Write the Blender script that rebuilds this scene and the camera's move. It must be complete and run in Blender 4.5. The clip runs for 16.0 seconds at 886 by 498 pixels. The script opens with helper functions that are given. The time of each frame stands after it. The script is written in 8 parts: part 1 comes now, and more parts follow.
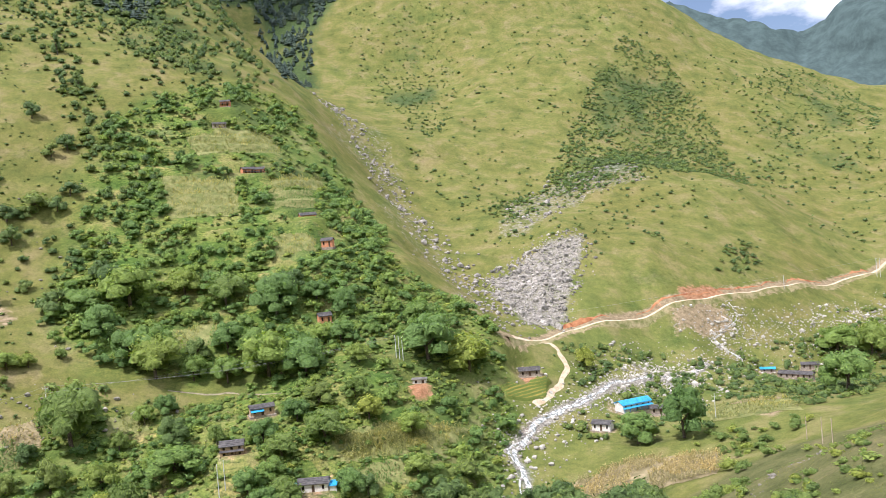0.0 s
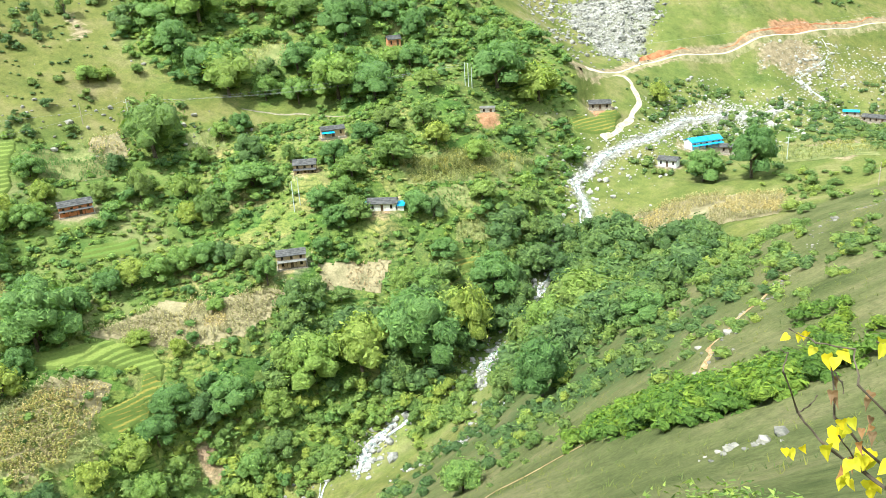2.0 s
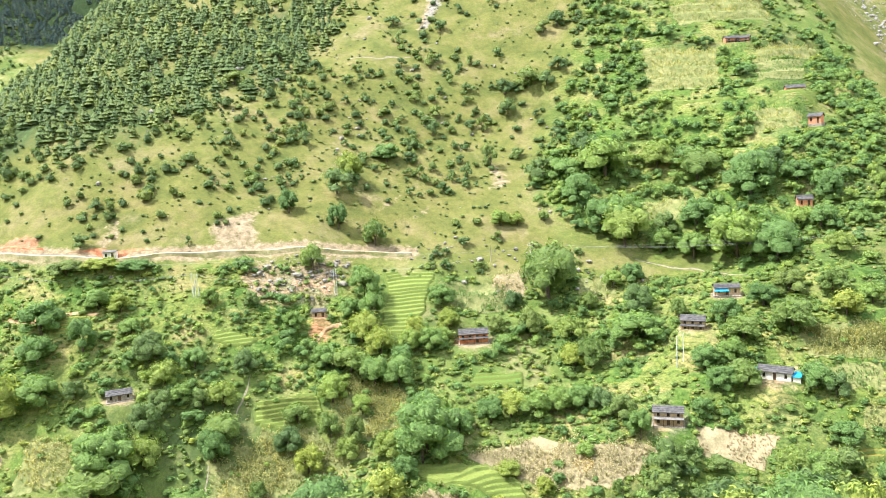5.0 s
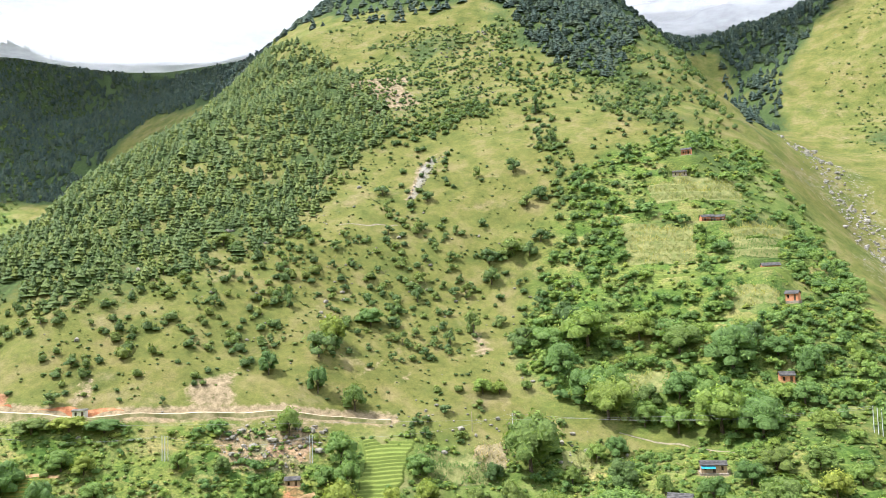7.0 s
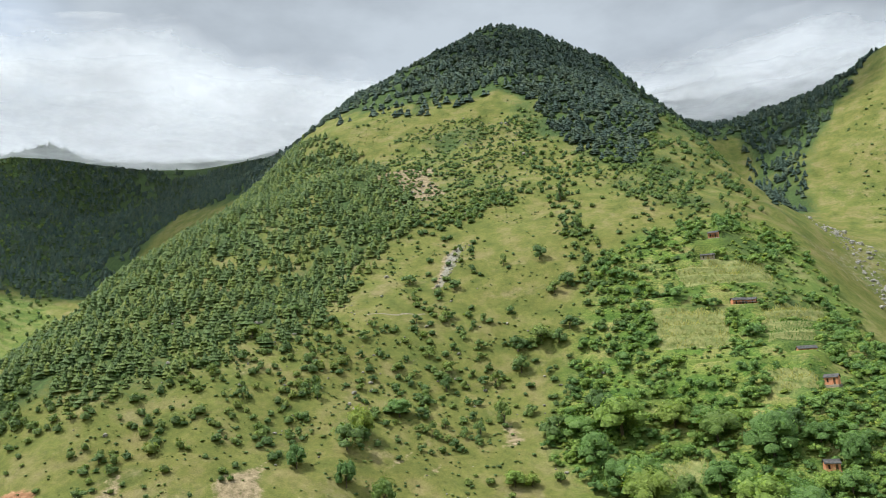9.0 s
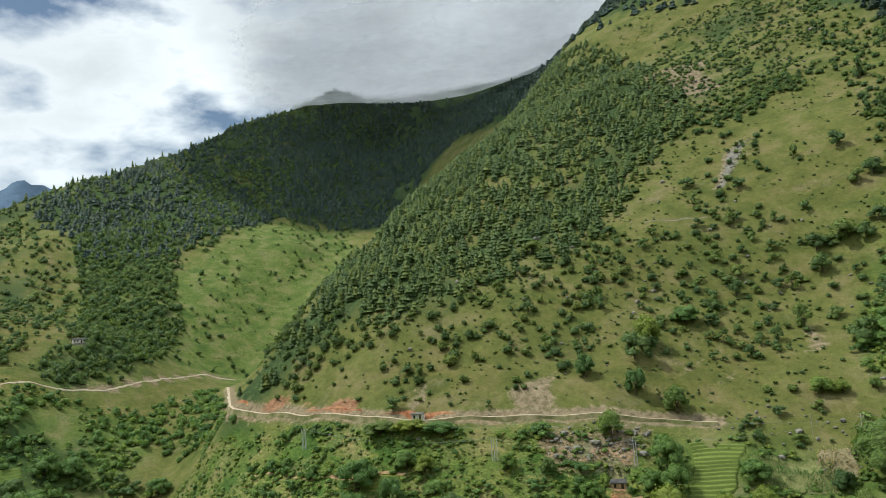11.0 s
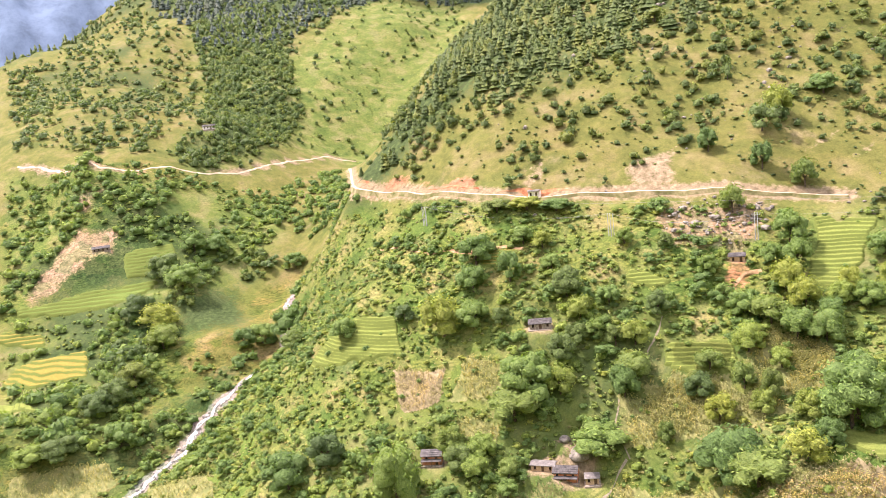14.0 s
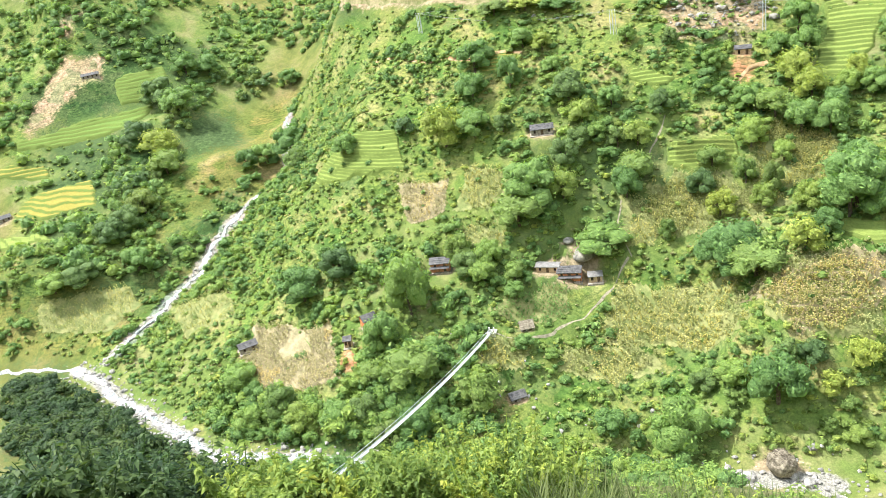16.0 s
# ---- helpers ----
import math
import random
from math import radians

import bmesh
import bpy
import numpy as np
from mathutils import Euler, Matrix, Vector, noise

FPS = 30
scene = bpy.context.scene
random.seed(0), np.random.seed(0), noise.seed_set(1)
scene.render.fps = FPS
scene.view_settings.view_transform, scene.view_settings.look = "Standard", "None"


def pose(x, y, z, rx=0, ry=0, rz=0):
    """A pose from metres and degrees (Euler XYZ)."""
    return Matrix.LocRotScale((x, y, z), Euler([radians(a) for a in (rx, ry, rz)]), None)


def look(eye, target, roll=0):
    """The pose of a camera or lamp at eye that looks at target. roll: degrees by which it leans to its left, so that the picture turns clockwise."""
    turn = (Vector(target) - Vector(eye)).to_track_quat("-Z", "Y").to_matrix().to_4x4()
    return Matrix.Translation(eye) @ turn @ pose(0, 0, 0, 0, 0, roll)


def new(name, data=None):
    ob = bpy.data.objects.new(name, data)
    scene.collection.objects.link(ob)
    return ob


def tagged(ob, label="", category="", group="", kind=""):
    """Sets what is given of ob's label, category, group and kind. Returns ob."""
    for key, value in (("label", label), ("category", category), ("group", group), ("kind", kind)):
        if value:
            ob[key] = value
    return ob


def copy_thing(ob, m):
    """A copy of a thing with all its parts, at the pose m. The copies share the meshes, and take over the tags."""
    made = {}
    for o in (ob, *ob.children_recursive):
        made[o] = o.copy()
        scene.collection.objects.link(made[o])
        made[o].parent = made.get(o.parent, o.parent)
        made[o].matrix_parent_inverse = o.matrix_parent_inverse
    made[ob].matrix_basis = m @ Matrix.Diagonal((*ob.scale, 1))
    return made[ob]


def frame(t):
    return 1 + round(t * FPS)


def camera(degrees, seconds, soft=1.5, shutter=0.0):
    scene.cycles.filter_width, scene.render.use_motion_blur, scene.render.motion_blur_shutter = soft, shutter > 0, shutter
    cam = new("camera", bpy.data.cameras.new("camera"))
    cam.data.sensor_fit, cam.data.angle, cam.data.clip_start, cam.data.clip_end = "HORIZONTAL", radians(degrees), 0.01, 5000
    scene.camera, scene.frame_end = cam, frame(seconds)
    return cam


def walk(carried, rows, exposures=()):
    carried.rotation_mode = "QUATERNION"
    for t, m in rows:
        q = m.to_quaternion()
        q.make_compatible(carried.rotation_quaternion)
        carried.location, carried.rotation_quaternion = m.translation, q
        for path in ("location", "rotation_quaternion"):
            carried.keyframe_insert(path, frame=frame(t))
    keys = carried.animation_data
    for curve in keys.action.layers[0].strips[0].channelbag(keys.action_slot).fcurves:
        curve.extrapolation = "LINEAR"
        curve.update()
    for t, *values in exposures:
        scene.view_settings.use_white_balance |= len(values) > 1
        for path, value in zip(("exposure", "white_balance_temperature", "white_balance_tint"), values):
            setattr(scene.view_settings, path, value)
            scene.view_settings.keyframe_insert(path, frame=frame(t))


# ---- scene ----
cam = camera(58.4, 16.0, soft=0.5)
EYE = (0.0, 0.0, 0.0)
# seconds, and the turn of the camera, held by hand at one spot on the hillside: tilt, lean, heading
ROWS = [
    (0.0, 88.75, 4.75, -0.10),
    (0.5, 82.74, 5.04, -1.20),
    (1.0, 76.72, 4.75, -1.98),
    (1.5, 71.74, 3.59, -0.54),
    (2.0, 69.66, 3.37, 5.09),
    (2.5, 68.48, 3.50, 11.84),
    (3.0, 68.35, 3.67, 18.20),
    (3.5, 69.06, 3.94, 25.58),
    (4.0, 72.07, 4.21, 31.39),
    (4.5, 77.52, 3.77, 32.88),
    (5.0, 82.16, 3.47, 33.16),
    (5.2, 83.51, 3.27, 33.17),
    (7.3, 95.75, 1.85, 31.68),
    (7.5, 96.86, 1.95, 31.53),
    (8.0, 99.87, 1.73, 31.30),
    (8.2, 101.13, 1.81, 31.24),
    (10.3, 97.19, 4.07, 45.89),
    (10.5, 96.69, 4.22, 48.36),
    (11.0, 95.53, 4.81, 54.23),
    (11.5, 94.40, 5.10, 58.30),
    (12.0, 93.12, 5.45, 60.62),
    (12.5, 92.30, 5.55, 61.54),
    (13.0, 88.52, 5.56, 62.07),
    (13.5, 84.37, 5.78, 62.32),
    (14.0, 80.44, 6.42, 62.47),
    (14.5, 77.22, 7.52, 62.38),
    (15.0, 73.72, 8.29, 62.07),
    (15.5, 69.53, 8.90, 61.78),
    (16.0, 66.73, 9.32, 61.77),
]
# the camera's own brightening and darkening: seconds, stops
LIGHT = [(0.0, 0.16, 6250, 21), (0.5, 0.59, 6500, 26), (1.0, 0.6, 6100, 15), (2.5, 0.77, 6150, -3), (3.5, 0.9, 6200, -2), (4.5, 1.0, 6200, 5), (5.0, 0.93, 6250, 13), (7.5, 0.43, 6300, 12), (8.2, 0.23, 6400, 8), (10.3, -0.55, 6300, 4), (12.5, -0.78, 6250, 2), (13.0, -0.22, 6500, 14), (13.5, 0.36, 6700, 22), (14.0, 0.81, 7000, 34), (14.5, 0.93, 7050, 34), (15.0, 0.91, 6500, 26), (15.5, 0.92, 6300, 14), (16.0, 0.95, 6250, 9)]
walk(cam, [(t, pose(*EYE, rx, ry, rz)) for t, rx, ry, rz in ROWS], LIGHT)

# ---- world and sun ----
SUN_AZ, SUN_EL = radians(-130), radians(60)
SUN_DIR = Vector((math.sin(SUN_AZ) * math.cos(SUN_EL), math.cos(SUN_AZ) * math.cos(SUN_EL), math.sin(SUN_EL)))
world = bpy.data.worlds.new("sky")
scene.world = world
world.use_nodes = True
wn = world.node_tree
wn.nodes.clear()
w_out = wn.nodes.new("ShaderNodeOutputWorld")
w_bg = wn.nodes.new("ShaderNodeBackground")
w_sky = wn.nodes.new("ShaderNodeTexSky")
w_sky.sky_type, w_sky.sun_disc = "NISHITA", False
w_sky.sun_elevation, w_sky.sun_rotation = SUN_EL, SUN_AZ
w_bg.inputs["Strength"].default_value = 0.12
# broken cumulus over the blue, from noise on the sky dome
w_geo = wn.nodes.new("ShaderNodeTexCoord")
w_map = wn.nodes.new("ShaderNodeMapping")
w_map.inputs["Scale"].default_value = (1.0, 1.0, 2.2)
w_map.inputs["Location"].default_value = (1.35, 0.6, 0.3)
w_noise = wn.nodes.new("ShaderNodeTexNoise")
w_noise.inputs["Scale"].default_value, w_noise.inputs["Detail"].default_value, w_noise.inputs["Roughness"].default_value = 3.2, 9.0, 0.55
w_ramp = wn.nodes.new("ShaderNodeValToRGB")
w_ramp.color_ramp.elements[0].position, w_ramp.color_ramp.elements[1].position = 0.42, 0.53
w_shade = wn.nodes.new("ShaderNodeValToRGB")
w_shade.color_ramp.elements[0].position, w_shade.color_ramp.elements[0].color = 0.42, (16.5, 17.0, 17.6, 1)
w_shade.color_ramp.elements[1].position, w_shade.color_ramp.elements[1].color = 0.70, (10.5, 10.9, 11.5, 1)
w_mix = wn.nodes.new("ShaderNodeMix")
w_mix.data_type = "RGBA"
wn.links.new(w_geo.outputs["Generated"], w_map.inputs[0])
wn.links.new(w_map.outputs[0], w_noise.inputs["Vector"])
# two openings in the cover, to the north-east and the west
w_open = w_noise.outputs[0]
for bearing, climb, inner, outer, depth in ((27, 13, 0.99, 0.93, 0.11), (-87, 23, 0.995, 0.96, 0.11)):
    w_to = wn.nodes.new("ShaderNodeVectorMath")
    w_to.operation = "DOT_PRODUCT"
    w_to.inputs[1].default_value = (math.sin(radians(bearing)) * math.cos(radians(climb)), math.cos(radians(bearing)) * math.cos(radians(climb)), math.sin(radians(climb)))
    wn.links.new(w_geo.outputs["Generated"], w_to.inputs[0])
    w_less = wn.nodes.new("ShaderNodeMapRange")
    w_less.inputs["From Min"].default_value, w_less.inputs["From Max"].default_value = outer, inner
    w_less.inputs["To Max"].default_value = -depth
    wn.links.new(w_to.outputs["Value"], w_less.inputs["Value"])
    w_sum = wn.nodes.new("ShaderNodeMath")
    w_sum.operation = "ADD"
    wn.links.new(w_open, w_sum.inputs[0])
    wn.links.new(w_less.outputs[0], w_sum.inputs[1])
    w_open = w_sum.outputs[0]
wn.links.new(w_open, w_ramp.inputs[0])
wn.links.new(w_noise.outputs[0], w_shade.inputs[0])
wn.links.new(w_sky.outputs[0], w_mix.inputs[6])
w_dot = wn.nodes.new("ShaderNodeVectorMath")
w_dot.operation = "DOT_PRODUCT"
w_dot.inputs[1].default_value = (math.sin(radians(-22)) * 0.8, math.cos(radians(-22)) * 0.8, 0.6)
wn.links.new(w_geo.outputs["Generated"], w_dot.inputs[0])
w_closed = wn.nodes.new("ShaderNodeMapRange")
w_closed.inputs["From Min"].default_value, w_closed.inputs["From Max"].default_value = 0.74, 0.84
wn.links.new(w_dot.outputs["Value"], w_closed.inputs["Value"])
w_cover = wn.nodes.new("ShaderNodeMath")
w_cover.operation = "MAXIMUM"
wn.links.new(w_ramp.outputs[0], w_cover.inputs[0])
wn.links.new(w_closed.outputs[0], w_cover.inputs[1])
wn.links.new(w_cover.outputs[0], w_mix.inputs[0])
w_grey = wn.nodes.new("ShaderNodeValToRGB")
w_grey.color_ramp.elements[0].position, w_grey.color_ramp.elements[1].position = 0.70, 0.83
w_grey.color_ramp.elements[1].color = (0.315, 0.332, 0.362, 1)
w_grey.color_ramp.elements[0].color = (1, 1, 1, 1)
wn.links.new(w_dot.outputs["Value"], w_grey.inputs[0])
w_thick = wn.nodes.new("ShaderNodeMix")
w_thick.data_type, w_thick.blend_type = "RGBA", "MULTIPLY"
w_thick.inputs[0].default_value = 1.0
wn.links.new(w_shade.outputs[0], w_thick.inputs[6])
wn.links.new(w_grey.outputs[0], w_thick.inputs[7])
wn.links.new(w_thick.outputs[2], w_mix.inputs[7])
wn.links.new(w_mix.outputs[2], w_bg.inputs[0])
wn.links.new(w_bg.outputs[0], w_out.inputs[0])
sun_data = bpy.data.lights.new("sun", "SUN")
sun_data.energy, sun_data.angle, sun_data.color = 5.0, radians(0.6), (1.0, 0.95, 0.86)
sun = new("sun", sun_data)
sun.matrix_world = look(SUN_DIR * 500, (0, 0, 0))

# ---- the lie of the land: valley lines, edges and crests, in metres from the eye ----
RIVER = [(288, 527, -80), (164, 459, -83), (113, 420, -86), (63, 364, -85), (29, 328, -92), (23, 305, -99), (7, 265, -113), (-12, 228, -125), (-28, 209, -133), (-44, 196, -138), (-73, 179, -147), (-106, 144, -151), (-146, 102, -155), (-186, 60, -158), (-243, 12, -162), (-364, -26, -168), (-439, -109, -173), (-492, -261, -179)]
SIDE_STREAM = [(-352, -11, -161), (-390, 38, -154), (-428, 97, -133), (-439, 111, -126), (-503, 139, -103), (-584, 173, -68), (-675, 232, -44), (-748, 308, -28), (-868, 442, 56), (-1005, 607, 161)]
FAR_BANK = [(-211, 142, -125), (-208, 106, -130), (-158, 156, -141), (-252, 66, -137), (-230, 55, -149), (-255, 108, -120), (-252, 164, -84), (-325, 111, -89), (-292, 114, -106), (-80, 247, -94), (-125, 190, -109), (-145, 164, -110), (-95, 189, -140), (-87, 214, -108), (-50, 272, -83), (-83, 288, -72), (-12, 276, -85), (-34, 222, -119), (-160, 259, -77), (-196, 257, -67), (-19, 323, -61), (-22, 343, -54), (-248, 170, -83), (-122, 260, -92)]
ROAD_FACE = [(-424, 158, -35), (-354, 178, -38), (-303, 200, -41), (-262, 235, -43), (-230, 263, -45), (-207, 285, -49), (-160, 309, -57), (-92, 340, -62)]
MAIN_FACE = [(-295, 388, 51), (-335, 277, 8), (-246, 364, 4), (-186, 403, 1), (-72, 429, 11), (-110, 475, 44), (-139, 539, 98), (-341, 494, 122), (-242, 597, 162), (-405, 619, 221), (-392, 395, 86)]
WEST_EDGE = [(-439, 166, -32), (-466, 215, 2), (-507, 305, 63), (-551, 426, 135), (-593, 588, 236), (-636, 738, 350), (-633, 905, 485), (-557, 1014, 556)]
CREST = [(-414, 775, 340), (-527, 1050, 548), (-438, 1155, 515)]
EAST_EDGE = [(-352, 1029, 398), (-233, 820, 268), (-173, 728, 188), (-121, 659, 132), (-81, 577, 69), (-50, 520, 27), (-15, 443, -18), (5, 405, -38), (24, 375, -50)]
GULLY = [(31, 408, -58), (16, 465, -41), (-5, 531, -11), (-34, 608, 20), (-58, 676, 63), (-89, 760, 111), (-151, 874, 175), (-245, 1060, 235)]
EAST_HILL = [(82, 533, -10), (53, 607, 13), (243, 652, 17), (149, 644, 25), (16, 739, 78), (85, 875, 137), (272, 918, 135), (390, 758, 11), (-41, 1000, 203)]
EAST_ROAD = [(27, 392, -54), (63, 430, -59), (99, 455, -59), (144, 484, -53), (184, 507, -54), (228, 532, -53), (315, 596, -56), (360, 646, -47)]
EAST_SPUR = [(284, 1108, 300), (206, 961, 188), (158, 838, 113), (111, 714, 52), (70, 644, 24)]
EAST_CREST = [(-150, 1040, 258), (-124, 1143, 340), (-70, 1298, 480), (30, 1400, 560), (133, 1351, 520), (285, 1112, 309), (362, 1053, 214), (479, 1054, 171), (603, 1058, 105)]
FLAT_EAST = [(83, 374, -91), (64, 347, -92), (73, 305, -94), (184, 432, -97), (56, 392, -69), (34, 364, -76), (125, 325, -87), (233, 467, -100), (112, 447, -77)]
NEAR_SLOPE = [(0, 0, -2), (-5, 3, -5), (-15, 9, -14), (-45, 26, -44), (-90, 52, -96), (-131, 69, -130), (-17, 0, -13), (-52, 0, -38), (-130, -11, -85), (-257, -45, -130), (-3, 6, -5), (-11, 24, -21), (-26, 65, -57), (-45, 123, -106), (0, 6, -6), (0, 26, -23), (0, 61, -50), (-12, 112, -84), (3, 6, -6), (11, 24, -19), (22, 47, -32), (50, 89, -37), (25, 99, -53), (7, 97, -66), (-8, 94, -75), (19, 177, -87), (55, 179, -68), (95, 215, -70), (78, 146, -43)]
NEAR_HILL = [(20, 17, -13), (80, 67, -24), (185, 185, -35), (527, 305, 104), (52, 0, 12), (218, 0, 78), (771, -136, 348), (0, -26, 16), (0, -174, 113), (106, -600, 365), (-25, -25, 2), (-123, -123, -17), (-369, -369, -52), (-391, -678, 261), (554, 554, 70), (643, 823, 52), (1200, 1007, 365)]
WEST_SIDE = [(-487, -12, -119), (-467, 83, -105), (-518, 62, -87), (-734, 147, 20), (-661, 27, -9), (-661, 7, -55), (-885, 317, 65), (-941, 451, 115), (-1056, 258, 138), (-951, 103, 84), (-434, -34, -129), (-672, -180, -52)]
WEST_CREST = [(-1174, -8, 123), (-1281, 129, 191), (-1331, 268, 262), (-1379, 430, 326), (-1416, 582, 409), (-1443, 807, 521), (-1459, 1026, 535), (-1106, 1108, 495), (-1286, 815, 316)]
BACK = [(-2080, -182, -87), (-1226, -446, -104), (-2185, 585, 130), (-1666, 1398, 560), (-870, 1507, 505), (-457, 1407, 331), (-317, 1799, 539), (0, 2001, 696), (-136, 1560, 452), (518, 1933, 87), (899, 1690, 104), (1454, 1733, 261), (2175, 0, 522), (0, -2175, 696), (-1538, -1538, 261), (-774, -2126, 696)]


def dense(line, step=45):
    """The line's points with more between them, so that an edge stays an edge."""
    pts = []
    for a, b in zip(line, line[1:]):
        a, b = np.array(a, float), np.array(b, float)
        n = max(1, int(np.linalg.norm((b - a)[:2]) / step))
        pts += [a + (b - a) * i / n for i in range(n)]
    return pts + [np.array(line[-1], float)]


CONTROL = []
for line in (RIVER, SIDE_STREAM, WEST_EDGE, EAST_EDGE, GULLY, EAST_CREST, ROAD_FACE, EAST_ROAD, EAST_SPUR):
    CONTROL += dense(line)
for spots in (FAR_BANK, MAIN_FACE, CREST, EAST_HILL, FLAT_EAST, NEAR_SLOPE, NEAR_HILL, WEST_SIDE, WEST_CREST, BACK):
    CONTROL += [np.array(p, float) for p in spots]
CONTROL = np.array(CONTROL)
_n = len(CONTROL)
_d = np.hypot(CONTROL[:, None, 0] - CONTROL[None, :, 0], CONTROL[:, None, 1] - CONTROL[None, :, 1])
_q = np.hstack([np.ones((_n, 1)), CONTROL[:, :2] / 1000])
_m = np.zeros((_n + 3, _n + 3))
_m[:_n, :_n] = -_d + np.eye(_n) * 1.5
_m[:_n, _n:], _m[_n:, :_n] = _q, _q.T
_w = np.linalg.solve(_m, np.concatenate([CONTROL[:, 2], np.zeros(3)]))


def lattice(x, y, seed):
    """Smooth value noise between -1 and 1."""
    xi, yi = np.floor(x), np.floor(y)
    u, v = x - xi, y - yi
    u, v = u * u * (3 - 2 * u), v * v * (3 - 2 * v)

    def corner(a, b):
        h = np.sin(a * 127.1 + b * 311.7 + seed * 74.7) * 43758.5453
        return (h - np.floor(h)) * 2 - 1

    low = corner(xi, yi) * (1 - u) + corner(xi + 1, yi) * u
    high = corner(xi, yi + 1) * (1 - u) + corner(xi + 1, yi + 1) * u
    return low * (1 - v) + high * v


def smooth_height(x, y):
    x, y = np.atleast_1d(np.asarray(x, float)), np.atleast_1d(np.asarray(y, float))
    out = np.empty(x.shape)
    for i in range(0, len(x), 20000):
        s = slice(i, i + 20000)
        r = np.hypot(x[s, None] - CONTROL[None, :, 0], y[s, None] - CONTROL[None, :, 1])
        out[s] = -(np.sqrt(r * r + 36.0)) @ _w[:_n] + _w[_n] + _w[_n + 1] * x[s] / 1000 + _w[_n + 2] * y[s] / 1000
    return out


def relief(x, y):
    """Hummocks and small gullies, larger on the far mountains."""
    away = np.hypot(x, y)
    far = np.clip((away - 60) / 900, 0, 1)
    near = (1.2 + 16 * far) * lattice(x / 130, y / 130, 1) * np.clip(far * 4, 0, 1)
    near += (0.5 + 5 * far) * (1 - 2 * np.abs(lattice(x / 55, y / 55, 2)))
    near += (0.35 + 1.6 * far) * lattice(x / 19, y / 19, 3)
    wx, wy = x + 22 * lattice(x / 70, y / 70, 5), y + 22 * lattice(x / 70 + 9, y / 70, 6)
    u, v = 0.82 * wx + 0.57 * wy, 0.82 * wy - 0.57 * wx
    high = (1.2 + 12 * far) * lattice(u / 130, v / 130, 1)
    high += (0.5 + 4.0 * far) * (1 - 2 * np.sqrt(lattice(u / 62, v / 48, 2) ** 2 + 0.02))
    high += (0.35 + 1.6 * far) * lattice((0.45 * wx - 0.89 * wy) / 19, (0.45 * wy + 0.89 * wx) / 19, 3)
    k = np.clip((away - 540) / 160, 0, 1)
    return (near * (1 - k) + high * k + 0.45 * lattice(x / 7, y / 7, 4)) * np.clip(away / 25, 0, 1)


def height(x, y):
    x, y = np.atleast_1d(np.asarray(x, float)), np.atleast_1d(np.asarray(y, float))
    return smooth_height(x, y) + relief(x, y)


def spaced(lo, fine_lo, fine_hi, hi, step, grow=1.045):
    mid = list(np.arange(fine_lo, fine_hi + step / 2, step))
    up, s = [], step
    while (up[-1] if up else mid[-1]) < hi:
        s *= grow
        up.append((up[-1] if up else mid[-1]) + s)
    down, s = [], step
    while (down[-1] if down else mid[0]) > lo:
        s *= grow
        down.append((down[-1] if down else mid[0]) - s)
    return np.array(down[::-1] + mid + up)


GX = spaced(-2700, -480, 300, 2600, 3.0)
GY = spaced(-2600, -60, 560, 2700, 3.0)
gx, gy = np.meshgrid(GX, GY, indexing="ij")
GZ = height(gx.ravel(), gy.ravel()).reshape(gx.shape)


def ground(x, y):
    """Height of the finished ground sheet, by its own facets."""
    i = int(np.clip(np.searchsorted(GX, x) - 1, 0, len(GX) - 2))
    j = int(np.clip(np.searchsorted(GY, y) - 1, 0, len(GY) - 2))
    u, v = (x - GX[i]) / (GX[i + 1] - GX[i]), (y - GY[j]) / (GY[j + 1] - GY[j])
    a, b, c, d = GZ[i, j], GZ[i + 1, j], GZ[i + 1, j + 1], GZ[i, j + 1]
    return float(a + (b - a) * u + (c - b) * v if u >= v else a + (d - a) * v + (c - d) * u)


# ---- materials ----
def material(name, rough=0.85, spec=0.2):
    m = bpy.data.materials.new(name)
    m.use_nodes = True
    t = m.node_tree
    p = t.nodes["Principled BSDF"]
    p.inputs["Roughness"].default_value = rough
    p.inputs["Specular IOR Level"].default_value = spec
    return m, t, p


def ramp(t, fac, stops):
    r = t.nodes.new("ShaderNodeValToRGB")
    while len(r.color_ramp.elements) < len(stops):
        r.color_ramp.elements.new(0.5)
    for e, (pos, col) in zip(r.color_ramp.elements, stops):
        e.position, e.color = pos, (*col, 1) if len(col) == 3 else col
    t.links.new(fac, r.inputs[0])
    return r.outputs[0]


def noise_tex(t, scale, detail=4.0, rough=0.6, coords=None):
    n = t.nodes.new("ShaderNodeTexNoise")
    n.inputs["Scale"].default_value, n.inputs["Detail"].default_value, n.inputs["Roughness"].default_value = scale, detail, rough
    if coords is None:
        g = t.nodes.new("ShaderNodeNewGeometry")
        coords = g.outputs["Position"]
    t.links.new(coords, n.inputs["Vector"])
    return n.outputs[0]


def mix(t, fac, a, b, kind="MIX"):
    n = t.nodes.new("ShaderNodeMix")
    n.data_type, n.blend_type = "RGBA", kind
    for sock, val in ((n.inputs[0], fac), (n.inputs[6], a), (n.inputs[7], b)):
        if isinstance(val, (int, float)):
            sock.default_value = val
        elif isinstance(val, tuple):
            sock.default_value = (*val, 1) if len(val) == 3 else val
        else:
            t.links.new(val, sock)
    return n.outputs[2]


